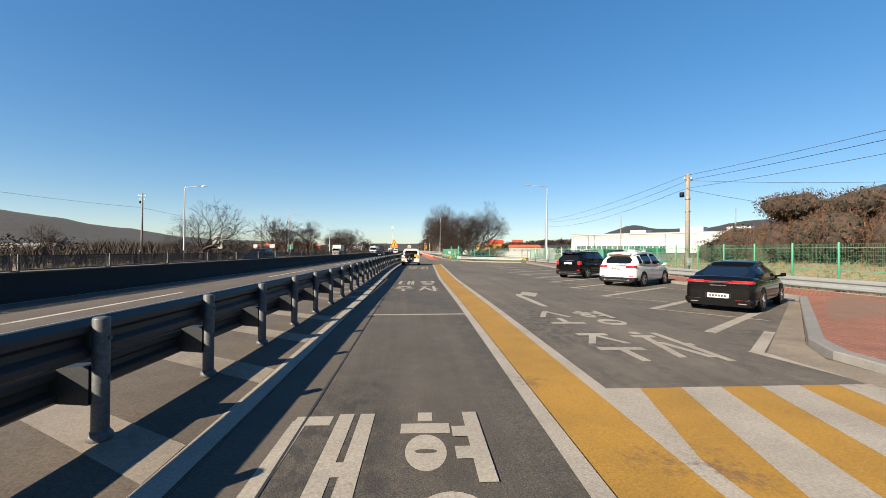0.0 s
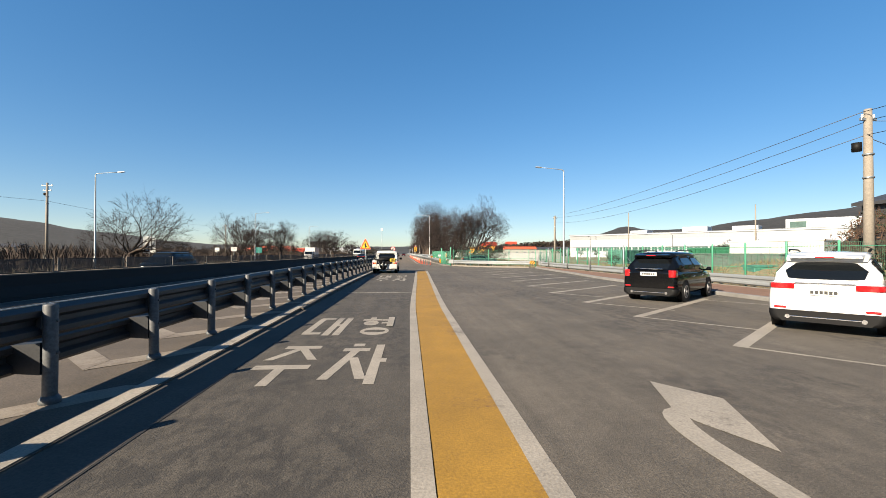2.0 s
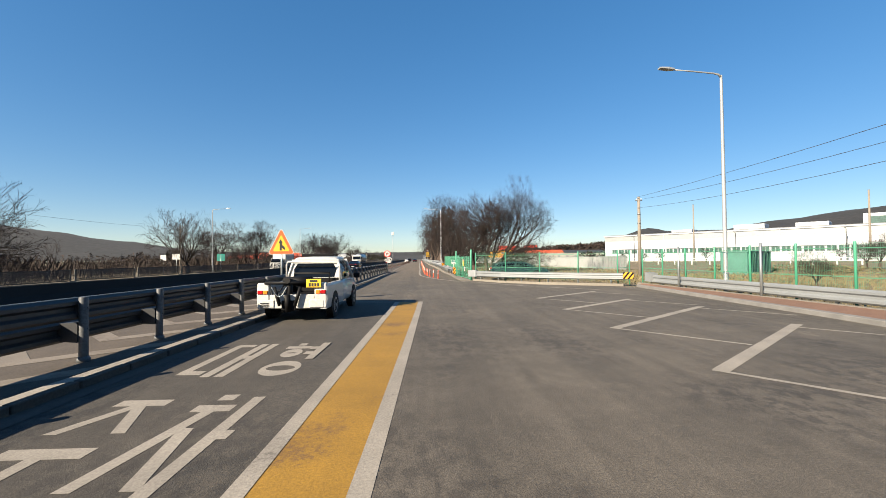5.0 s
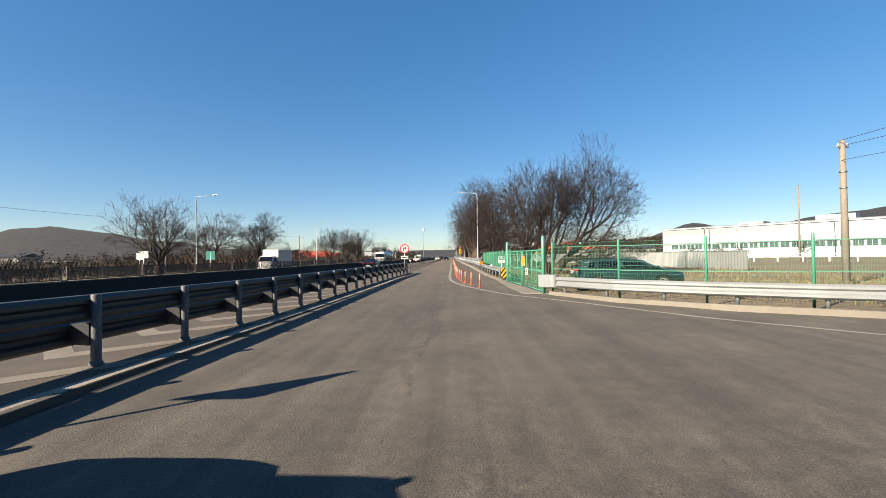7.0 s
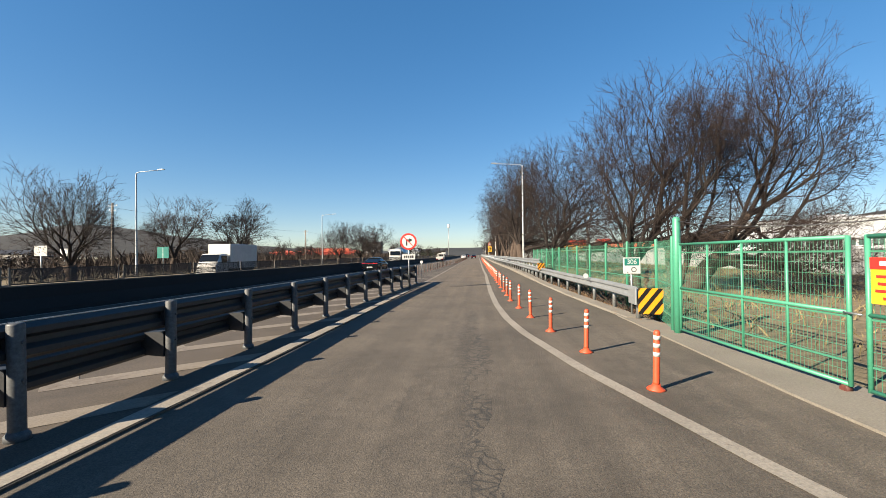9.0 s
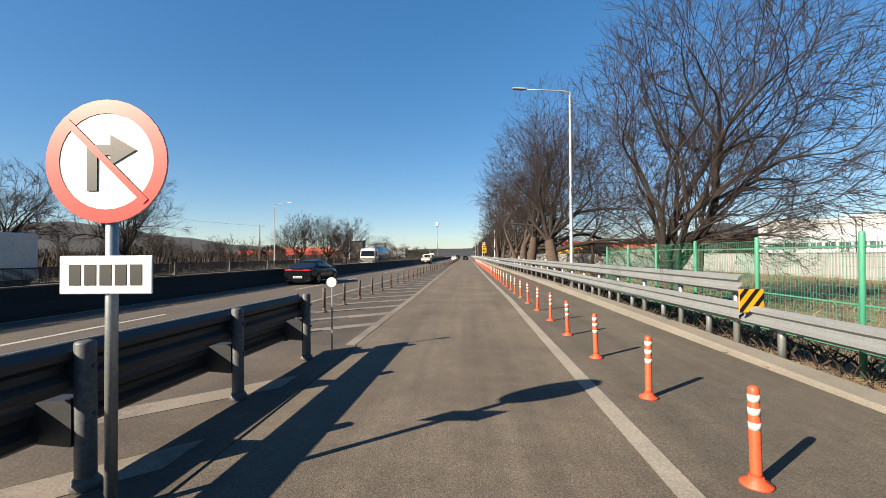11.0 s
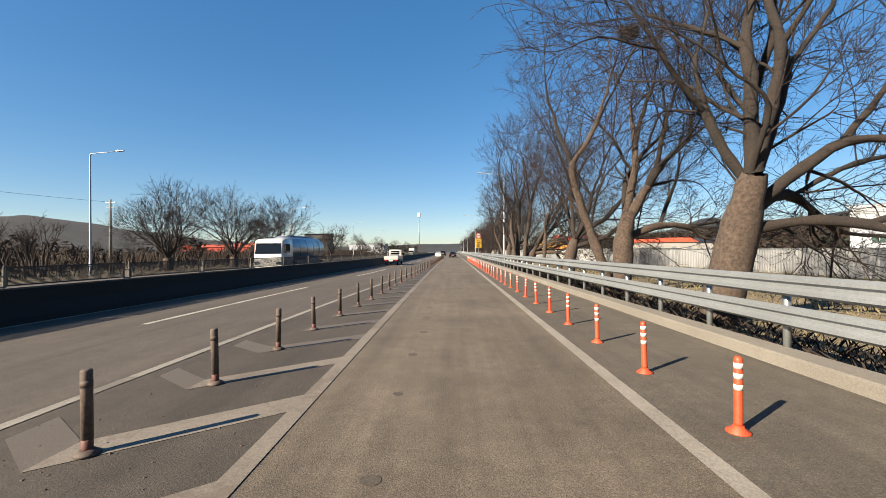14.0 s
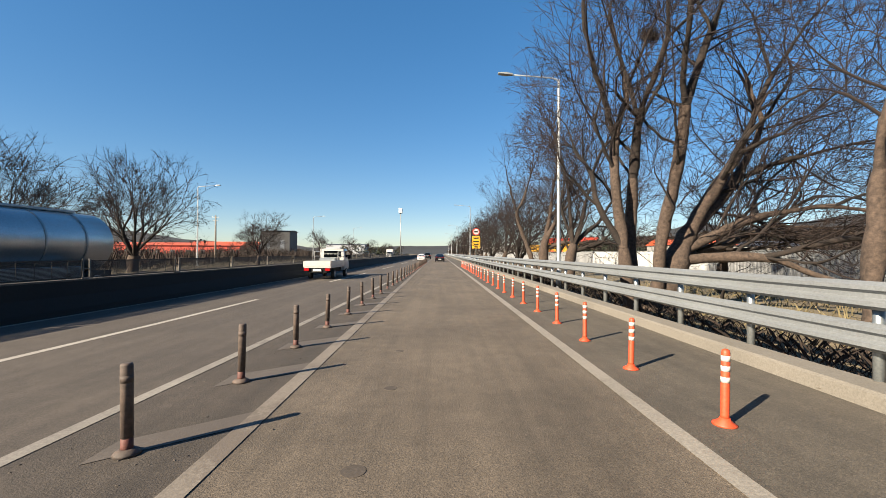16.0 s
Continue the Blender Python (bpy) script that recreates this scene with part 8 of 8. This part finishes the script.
def tanker(label, m):
    ob = thing("tanker_truck", label, "truck", "", m)
    mb = MB().loft([ring_body(y, 1.22 * k, 0.5, zt, 0.05, 0.9) for y, k, zt in ((3.0, 0.97, 2.75), (3.1, 1, 2.85), (4.4, 1, 2.85), (4.9, 0.98, 2.7), (5.05, 0.95, 1.7), (5.1, 0.92, 1.2))])
    part("cab", mb, "truckwhite", ob)
    mb = MB().loft([[(-1.05, 4.92, 1.65), (1.05, 4.92, 1.65), (1.0, 4.82, 2.5), (-1.0, 4.82, 2.5)], [(-1.08, 5.085, 1.65), (1.08, 5.085, 1.65), (1.02, 4.96, 2.5), (-1.02, 4.96, 2.5)]], smooth=False)
    part("windscreen", mb, "glass", ob)
    for sd in (-1, 1):
        mb = MB().box(min(sd * 1.12, sd * 1.235), max(sd * 1.12, sd * 1.235), 3.7, 4.6, 1.7, 2.45, 0.03)
        part("side_window", mb, "glass", ob)
        mb = MB().box(min(sd * 0.7, sd * 1.08), max(sd * 0.7, sd * 1.08), 5.06, 5.16, 0.8, 1.02, 0.02)
        part("headlight", mb, "chrome", ob)
        mb = MB().box(min(sd * 1.25, sd * 1.5), max(sd * 1.25, sd * 1.5), 4.9, 5.0, 1.8, 2.4, 0.03)
        part("wing_mirror", mb, "black", ob)
        mb = MB().box(min(sd * 1.0, sd * 1.2), max(sd * 1.0, sd * 1.2), -3.4, 2.2, 0.7, 1.15, 0.03)
        part("side_guard", mb, "railgrey", ob)
    mb = MB().tube([(0, -5.1, 2.05), (0, -5.0, 2.05), (0, -4.8, 2.05), (0, 2.5, 2.05), (0, 2.7, 2.05), (0, 2.8, 2.05)], [0.7, 1.0, 1.15, 1.15, 1.0, 0.7], 28)
    part("tank", mb, "steeltank", ob)
    for y in (-3.6, -2.0, -0.4, 1.2):
        mb = MB().tube([(0, y - 0.04, 2.05), (0, y + 0.04, 2.05)], 1.165, 28)
        part("tank_band", mb, "railgrey", ob)
    mb = MB().box(-0.3, 0.3, -4.0, 2.0, 3.18, 3.28, 0.03)
    part("catwalk", mb, "railgrey", ob)
    mb = MB().box(-0.9, 0.9, -5.0, 4.6, 0.55, 0.95)
    part("chassis", mb, "black", ob)
    for y in (-4.0, -2.9, 3.8):
        for sd in (-1, 1):
            wheel_parts(ob, sd * 1.05, y, 0.5, 0.3, sd, "truckwhite", 6)
    return ob


tanker("white tanker truck with a steel tank on the opposite carriageway", pose(barrier_x(153.5) - 4.6, 153.5, 0, 0, 0, 178))


def flatbed(label, m):
    ob = thing("truck", label, "truck", "", m)
    mb = MB().loft([ring_body(y, 0.86 * k, 0.45, zt, 0.03, 0.88) for y, k, zt in ((1.0, 0.96, 1.92), (1.1, 1, 1.97), (1.9, 1, 1.95), (2.25, 0.98, 1.45), (2.5, 0.95, 1.15), (2.56, 0.9, 1.0))])
    part("cab", mb, "truckwhite", ob)
    mb = MB().box(-0.62, 0.62, 0.985, 1.02, 1.35, 1.82, 0.02)
    part("rear_window", mb, "glass", ob)
    for sd in (-1, 1):
        mb = MB().box(min(sd * 0.80, sd * 0.87), max(sd * 0.80, sd * 0.87), 1.2, 1.9, 1.35, 1.82, 0.02)
        part("side_window", mb, "glass", ob)
        mb = MB().box(min(sd * 0.86, sd * 1.05), max(sd * 0.86, sd * 1.05), 1.98, 2.04, 1.25, 1.55, 0.02)
        part("wing_mirror", mb, "black", ob)
    mb = MB().box(-0.86, 0.86, -2.55, 0.9, 0.72, 0.82, 0.01)
    part("bed_floor", mb, "truckwhite", ob)
    for x0, x1, y0, y1 in ((-0.88, -0.84, -2.55, 0.9), (0.84, 0.88, -2.55, 0.9), (-0.84, 0.84, -2.57, -2.52), (-0.84, 0.84, 0.86, 0.9)):
        mb = MB().box(x0, x1, y0, y1, 0.8, 1.16, 0.01)
        part("bed_side", mb, "truckwhite", ob)
    mb = MB()
    for x in (-0.8, 0.8):
        mb.tube([(x, 0.8, 1.1), (x, 0.8, 1.95)], 0.025, 8)
        mb.tube([(x, -0.6, 1.1), (x, -0.6, 1.75)], 0.02, 8)
        mb.tube([(x, 0.8, 1.75), (x, -0.6, 1.75)], 0.02, 8)
        mb.tube([(x, 0.8, 1.45), (x, -0.6, 1.45)], 0.02, 8)
    mb.tube([(-0.8, 0.8, 1.95), (0.8, 0.8, 1.95)], 0.025, 8)
    mb.tube([(-0.8, 0.8, 1.6), (0.8, 0.8, 1.6)], 0.02, 8)
    part("rack", mb, "truckwhite", ob)
    mb = MB().box(-0.5, 0.6, -0.5, 0.7, 0.83, 1.35, 0.06)
    part("load", mb, "railgrey", ob)
    mb = MB().box(-0.6, 0.6, -2.5, 2.3, 0.42, 0.72)
    part("chassis", mb, "black", ob)
    for sd in (-1, 1):
        mb = MB().box(min(sd * 0.5, sd * 0.82), max(sd * 0.5, sd * 0.82), -2.6, -2.5, 0.55, 0.70, 0.01)
        part("tail_light", mb, "redlens", ob)
    mb = MB().box(-0.26, 0.26, -2.6, -2.56, 0.52, 0.66, 0.004)
    pl = part("number_plate", mb, "plate", ob)
    for y in (-1.5, 1.6):
        for sd in (-1, 1):
            wheel_parts(ob, sd * 0.74, y, 0.32, 0.2, sd, "truckwhite", 6)
    return ob


flatbed("small white flatbed truck with a rack, driving ahead", pose(barrier_x(170) + 2.0, 170.0, 0, 0, 0, -1))


def tow_truck(m):
    ob = thing("tow_truck", "white pickup tow truck with black lifting gear, parked in the bay", "tow truck", "", m)
    W, h = 1.88, 0.94
    body = [(-0.25, 0.98, 0.32, 1.04), (-0.2, 1.0, 0.30, 1.05), (0.6, 1.0, 0.30, 1.05), (1.3, 1.0, 0.30, 1.04), (1.75, 0.98, 0.32, 1.02), (2.3, 0.94, 0.34, 0.95), (2.5, 0.85, 0.4, 0.85)]
    mb = MB().loft([ring_body(y, h * k, zb, zt) for y, k, zb, zt in body])
    part("cab_body", mb, "truckwhite", ob)
    cabin = [(-0.22, -0.02, 0.92, 0.74, 1.04, 1.70), (0.5, 0.45, 0.94, 0.75, 1.04, 1.74), (1.0, 0.85, 0.93, 0.74, 1.03, 1.73), (1.7, 1.2, 0.88, 0.70, 1.02, 1.66)]
    rings = [ring_cabin(y0, y1, h * a, h * b, zb, zr) for y0, y1, a, b, zb, zr in cabin]
    part("greenhouse", MB().loft(rings), "truckwhite", ob)
    pane(ob, "rear_window", lambda u, v: end_point(rings[0], u, v), (0.04, 0.96), (0.10, 0.90), 8)
    pane(ob, "windscreen", lambda u, v: end_point(rings[-1], 1 - u, v), (0.04, 0.96), (0.10, 0.95), 7)
    for sd in (-1, 1):
        for u0, u1 in ((0.15, 0.95), (1.06, 2.55)):
            pane(ob, "side_window", lambda u, v, sd=sd: side_point(rings, u if sd > 0 else u0 + u1 - u, v, sd), (u0, u1), (0.08, 0.86), 7)
    mb = MB()
    rings = []
    for y, k, z in ((-0.12, 0.73, 1.68), (0.1, 0.76, 1.74), (0.8, 0.76, 1.76), (1.25, 0.71, 1.68)):
        w = h * k
        half = [(w * 1.02, z - 0.12), (w * 1.02, z - 0.03), (w * 0.9, z + 0.015), (w * 0.4, z + 0.035)]
        rings.append([(x, y, q) for x, q in half] + [(-x, y, q) for x, q in reversed(half)])
    mb.loft(rings)
    part("roof", mb, "truckwhite", ob)
    for sd in (-1, 1):
        for y0, y1 in ((-0.22, -0.04), (1.7, 1.22)):
            mb = MB().tube([(sd * h * 0.93, y0, 1.03), (sd * h * 0.76, y1, 1.68)], 0.05, 6)
            part("pillar", mb, "truckwhite", ob)
        mb = MB().box(min(sd * 0.99, sd * 1.2), max(sd * 0.99, sd * 1.2), 1.25, 1.38, 1.02, 1.2, 0.03)
        part("wing_mirror", mb, "black", ob)
    # bed sides and tailgate
    for sd in (-1, 1):
        mb = MB().loft([[(sd * x, y, z) for x, z in ((0.76, 0.35), (0.92, 0.35), (0.945, 0.6), (0.94, 0.95), (0.90, 1.02), (0.80, 1.02), (0.76, 0.95))] for y in (-2.42, -2.3, -1.2, -0.3)], smooth=False)
        part("bed_side", mb, "truckwhite", ob)
        mb = MB().box(min(sd * 0.77, sd * 0.92), max(sd * 0.77, sd * 0.92), -2.47, -2.35, 0.75, 0.86, 0.02)
        part("tail_light", mb, "redlens", ob)
        mb = MB().box(min(sd * 0.64, sd * 0.768), max(sd * 0.64, sd * 0.768), -2.47, -2.36, 0.75, 0.86, 0.02)
        part("indicator", mb, "orangelens", ob)
        mb = MB().box(min(sd * 0.45, sd * 0.88), max(sd * 0.45, sd * 0.88), -2.45, -2.2, 0.36, 0.62, 0.04)
        part("bumper", mb, "truckwhite", ob)
        mb = MB().box(min(sd * 0.60, sd * 0.935), max(sd * 0.60, sd * 0.935), -2.44, -2.30, 0.36, 1.06, 0.03)
        part("corner_post", mb, "truckwhite", ob)
    mb = MB().box(-0.62, 0.62, -2.425, -2.36, 0.36, 0.74, 0.02)
    part("rear_apron", mb, "truckwhite", ob, "scuffed white rear apron")
    mb = MB().box(-0.30, 0.12, -2.44, -2.36, 0.30, 0.60, 0.03)
    part("hitch_plate", mb, "black", ob)
    mb = MB().box(-0.78, 0.78, -2.35, -0.28, 0.55, 0.66)
    part("bed_floor", mb, "black", ob)
    mb = MB().box(-0.80, 0.80, -0.40, -0.30, 0.66, 1.10, 0.01)
    part("headboard", mb, "black", ob)
    mb = MB().tube([(-0.84, -0.36, 1.02), (-0.84, -0.36, 1.52), (-0.80, -0.36, 1.62), (0.80, -0.36, 1.62), (0.84, -0.36, 1.52), (0.84, -0.36, 1.02)], 0.03, 8)
    part("roll_bar", mb, "truckwhite", ob)
    mb = MB().box(-0.6, 0.6, -2.2, 2.2, 0.30, 0.5)
    part("chassis", mb, "black", ob)
    # lifting gear
    gear = [("mast", [(-0.1, -2.3, 0.5), (-0.1, -2.35, 1.1)], 0.09), ("boom", [(-0.1, -0.9, 0.9), (-0.1, -2.5, 1.12)], 0.08), ("cross_bar", [(-0.72, -2.45, 1.06), (0.42, -2.45, 1.06)], 0.045),
            ("wheel_lift", [(-0.1, -2.45, 0.28), (-0.1, -2.52, 0.75)], 0.08), ("winch", [(-0.45, -1.7, 1.06), (0.35, -1.7, 1.06)], 0.14), ("frame_tube", [(-0.55, -0.5, 0.7), (-0.55, -0.5, 1.25), (0.55, -0.5, 1.25), (0.55, -0.5, 0.7)], 0.04),
            ("lift_arm", [(-0.45, -2.5, 0.95), (-0.3, -2.52, 0.45)], 0.05), ("lift_arm", [(0.25, -2.5, 0.95), (0.1, -2.52, 0.45)], 0.05), ("hose", [(-0.6, -2.45, 1.05), (-0.5, -2.5, 0.75), (-0.3, -2.5, 0.85), (-0.2, -2.48, 1.0)], 0.018)]
    for name, pts, r in gear:
        mb = MB().tube(pts, r, 8)
        part(name, mb, "black", ob)
    mb = MB().tube([(-0.5 + 0.02 * k, -2.56, 0.95 - 0.25 * math.sin(math.pi * k / 20)) for k in range(21)], 0.012, 6)
    part("chain", mb, "railgrey", ob)
    mb = MB().box(0.40, 0.80, -2.50, -2.46, 0.93, 1.16, 0.006)
    pl = part("number_plate", mb, "plateyellow", ob)
    for k in range(4):
        mb = MB().box(0.47 + 0.075 * k, 0.52 + 0.075 * k, -2.505, -2.5, 0.96, 1.05)
        part("writing_bar", mb, "signblack", pl)
    mb = MB().box(0.5, 0.7, -2.505, -2.5, 1.08, 1.13)
    part("writing_bar", mb, "signblack", pl)
    mb = MB().box(-0.55, 0.55, 0.2, 0.42, 1.79, 1.88, 0.03)
    bar = part("light_bar", mb, "black", ob)
    mb = MB().box(-0.2, 0.2, -0.02, 0.08, 1.68, 1.72, 0.01)
    part("brake_lamp", mb, "redlens", ob)
    for k in range(3):
        mb = MB().box(-0.84, -0.62, -2.47, -2.462, 0.38 + 0.06 * k, 0.41 + 0.06 * k)
        part("hazard_strip", mb, "signblack", ob)
    for y in (-1.45, 1.5):
        for sd in (-1, 1):
            arch = MB().disc((sd * 0.78, y, 0.35), 0.42, 24, "x", t=sd * 0.172)
            part("wheel_arch", arch, "black", ob)
            wheel_parts(ob, sd * 0.84, y, 0.35, 0.24, sd)
    return ob


tow_truck(pose(0.70, 48.75, 0, 0, 0, -1.5) @ Matrix.Scale(1.07, 4))

# ---- left roadside signs ----
def post_sign(x, y, zc, w, h, material, label, bars=()):
    ob = thing("road_sign", label, "road sign", "", pose(x, y, 0))
    mb = MB().tube([(0, 0.04, -0.06), (0, 0.04, zc + h / 2)], 0.05, 10)
    part("post", mb, "railgrey", ob)
    mb = MB().box(-w / 2, w / 2, 0, 0.02, zc - h / 2, zc + h / 2, 0.006)
    pl = part("sign_plate", mb, material, ob)
    for u, bw, bh in bars:
        mb = MB().box(u - bw / 2, u + bw / 2, -0.004, 0, zc - bh / 2, zc + bh / 2)
        part("writing_bar", mb, "signblack", pl)
    return ob


post_sign(-29.5, 67, 2.7, 1.5, 2.0, "signwhite", "tall white board with dark bars beyond the opposite road", ((-0.05, 0.12, 1.8), (0.3, 0.1, 1.5)))
post_sign(-29.8, 108, 2.3, 1.3, 1.2, "signgreen", "green road sign beyond the opposite road")
post_sign(-30.5, 96, 2.4, 1.1, 0.8, "signwhite", "small white sign beyond the opposite road")
post_sign(-37.0, 104, 2.3, 0.9, 0.9, "signwhite", "small white sign among the brush")

rnd = random.Random(44)
clumps = [(rnd.uniform(36, 66), rnd.uniform(44, 84), rnd.uniform(-0.1, 0.25), rnd.uniform(0.7, 2.4), rnd.uniform(0.6, 1.8), rnd.uniform(0.3, 0.75)) for _ in range(60)]
leafage("field_scrub", "low olive-brown scrub in the dry field", clumps, 16000, "drygrass", 45, (0.06, 0.2))
leafage("field_scrub", "dark green weeds in the dry field", clumps[::4], 3500, "pine", 46, (0.05, 0.14))

# containers and a bin behind the fence
def bin_box(label, x, y, w, d, h, material, turn=0):
    ob = thing("container", label, "container", "", pose(x, y, -0.06, 0, 0, turn))
    mb = MB().box(-w / 2, w / 2, -d / 2, d / 2, 0, h, 0.03)
    part("shell", mb, material, ob)
    for k in range(int(w / 0.5)):
        u = -w / 2 + 0.25 + 0.5 * k
        mb = MB().box(u - 0.04, u + 0.04, -d / 2 - 0.05, -d / 2 + 0.01, 0.1, h - 0.1)
        part("rib", mb, material, ob)
    mb = MB().box(-w / 2 - 0.05, w / 2 + 0.05, -d / 2 - 0.05, d / 2 + 0.05, h - 0.08, h + 0.02, 0.01)
    part("rim", mb, material, ob)
    return ob


bin_box("long grey-green steel container behind the fence", 28.1, 47.2, 6.6, 1.9, 1.75, "skip", -88)
bin_box("grey-green steel container behind the fence", 27.5, 39.9, 6.4, 1.9, 1.75, "skip", -86)
bin_box("bright green steel skip behind the grey containers", 33.2, 50.5, 4.2, 2.2, 2.3, "greenbin", -70)
bin_box("dark green steel skip standing in the dry grass", 36.8, 73.8, 7.6, 2.2, 2.2, "tealtank", 36)
bin_box("dark green box beside the hedge", 22.0, 33.0, 1.2, 1.0, 1.1, "tealtank", -10)
bin_box("white lorry body standing behind the fence", 31, 41, 6.0, 2.4, 2.75, "truckwhite", -65)

# ---- brick pavement, laid in rows; the corner nearest the lane is built brick by brick ----
brick = fix_normals(MB().box(-0.098, 0.098, -0.048, 0.048, 0.0, 0.024, 0.004).mesh("brick", "brick"))
count = 0
rest = MB()
def kerb_line(y): return lerp(y, [(p[1], p[0] + 0.2) for p in KR])
j = 0
y = 3.0
while y < 40:
    x = kerb_line(y) + 0.12 + (0.1 if j % 2 else 0.0)
    while x < 17.1:
        z = 0.119 + 0.11 * (x - kerb_line(y)) / (17.25 - kerb_line(y)) + random.uniform(-0.002, 0.003)
        if y < 7.2 and x < 12.0 and count < 300 and x > 7.8:
            part("brick", brick, "", PAVE, m=pose(x, y, z, 0, 0, random.uniform(-1.2, 1.2)))
            count += 1
        elif y < 24:
            d = random.uniform(-0.002, 0.002)
            a, b = 0.097, 0.047
            rest.add([(x - a, y - b, z + 0.02), (x + a, y - b, z + 0.02), (x + a, y + b, z + 0.02 + d), (x - a, y + b, z + 0.02 + d), (x - a, y - b, z), (x + a, y - b, z), (x + a, y + b, z), (x - a, y + b, z)],
                     [(0, 1, 2, 3), (4, 5, 1, 0), (5, 6, 2, 1), (6, 7, 3, 2), (7, 4, 0, 3)])
        x += 0.2
    y += 0.1
    j += 1
tagged(part("bricks", rest, "brick", PAVE, recalc=False), kind="stuff")
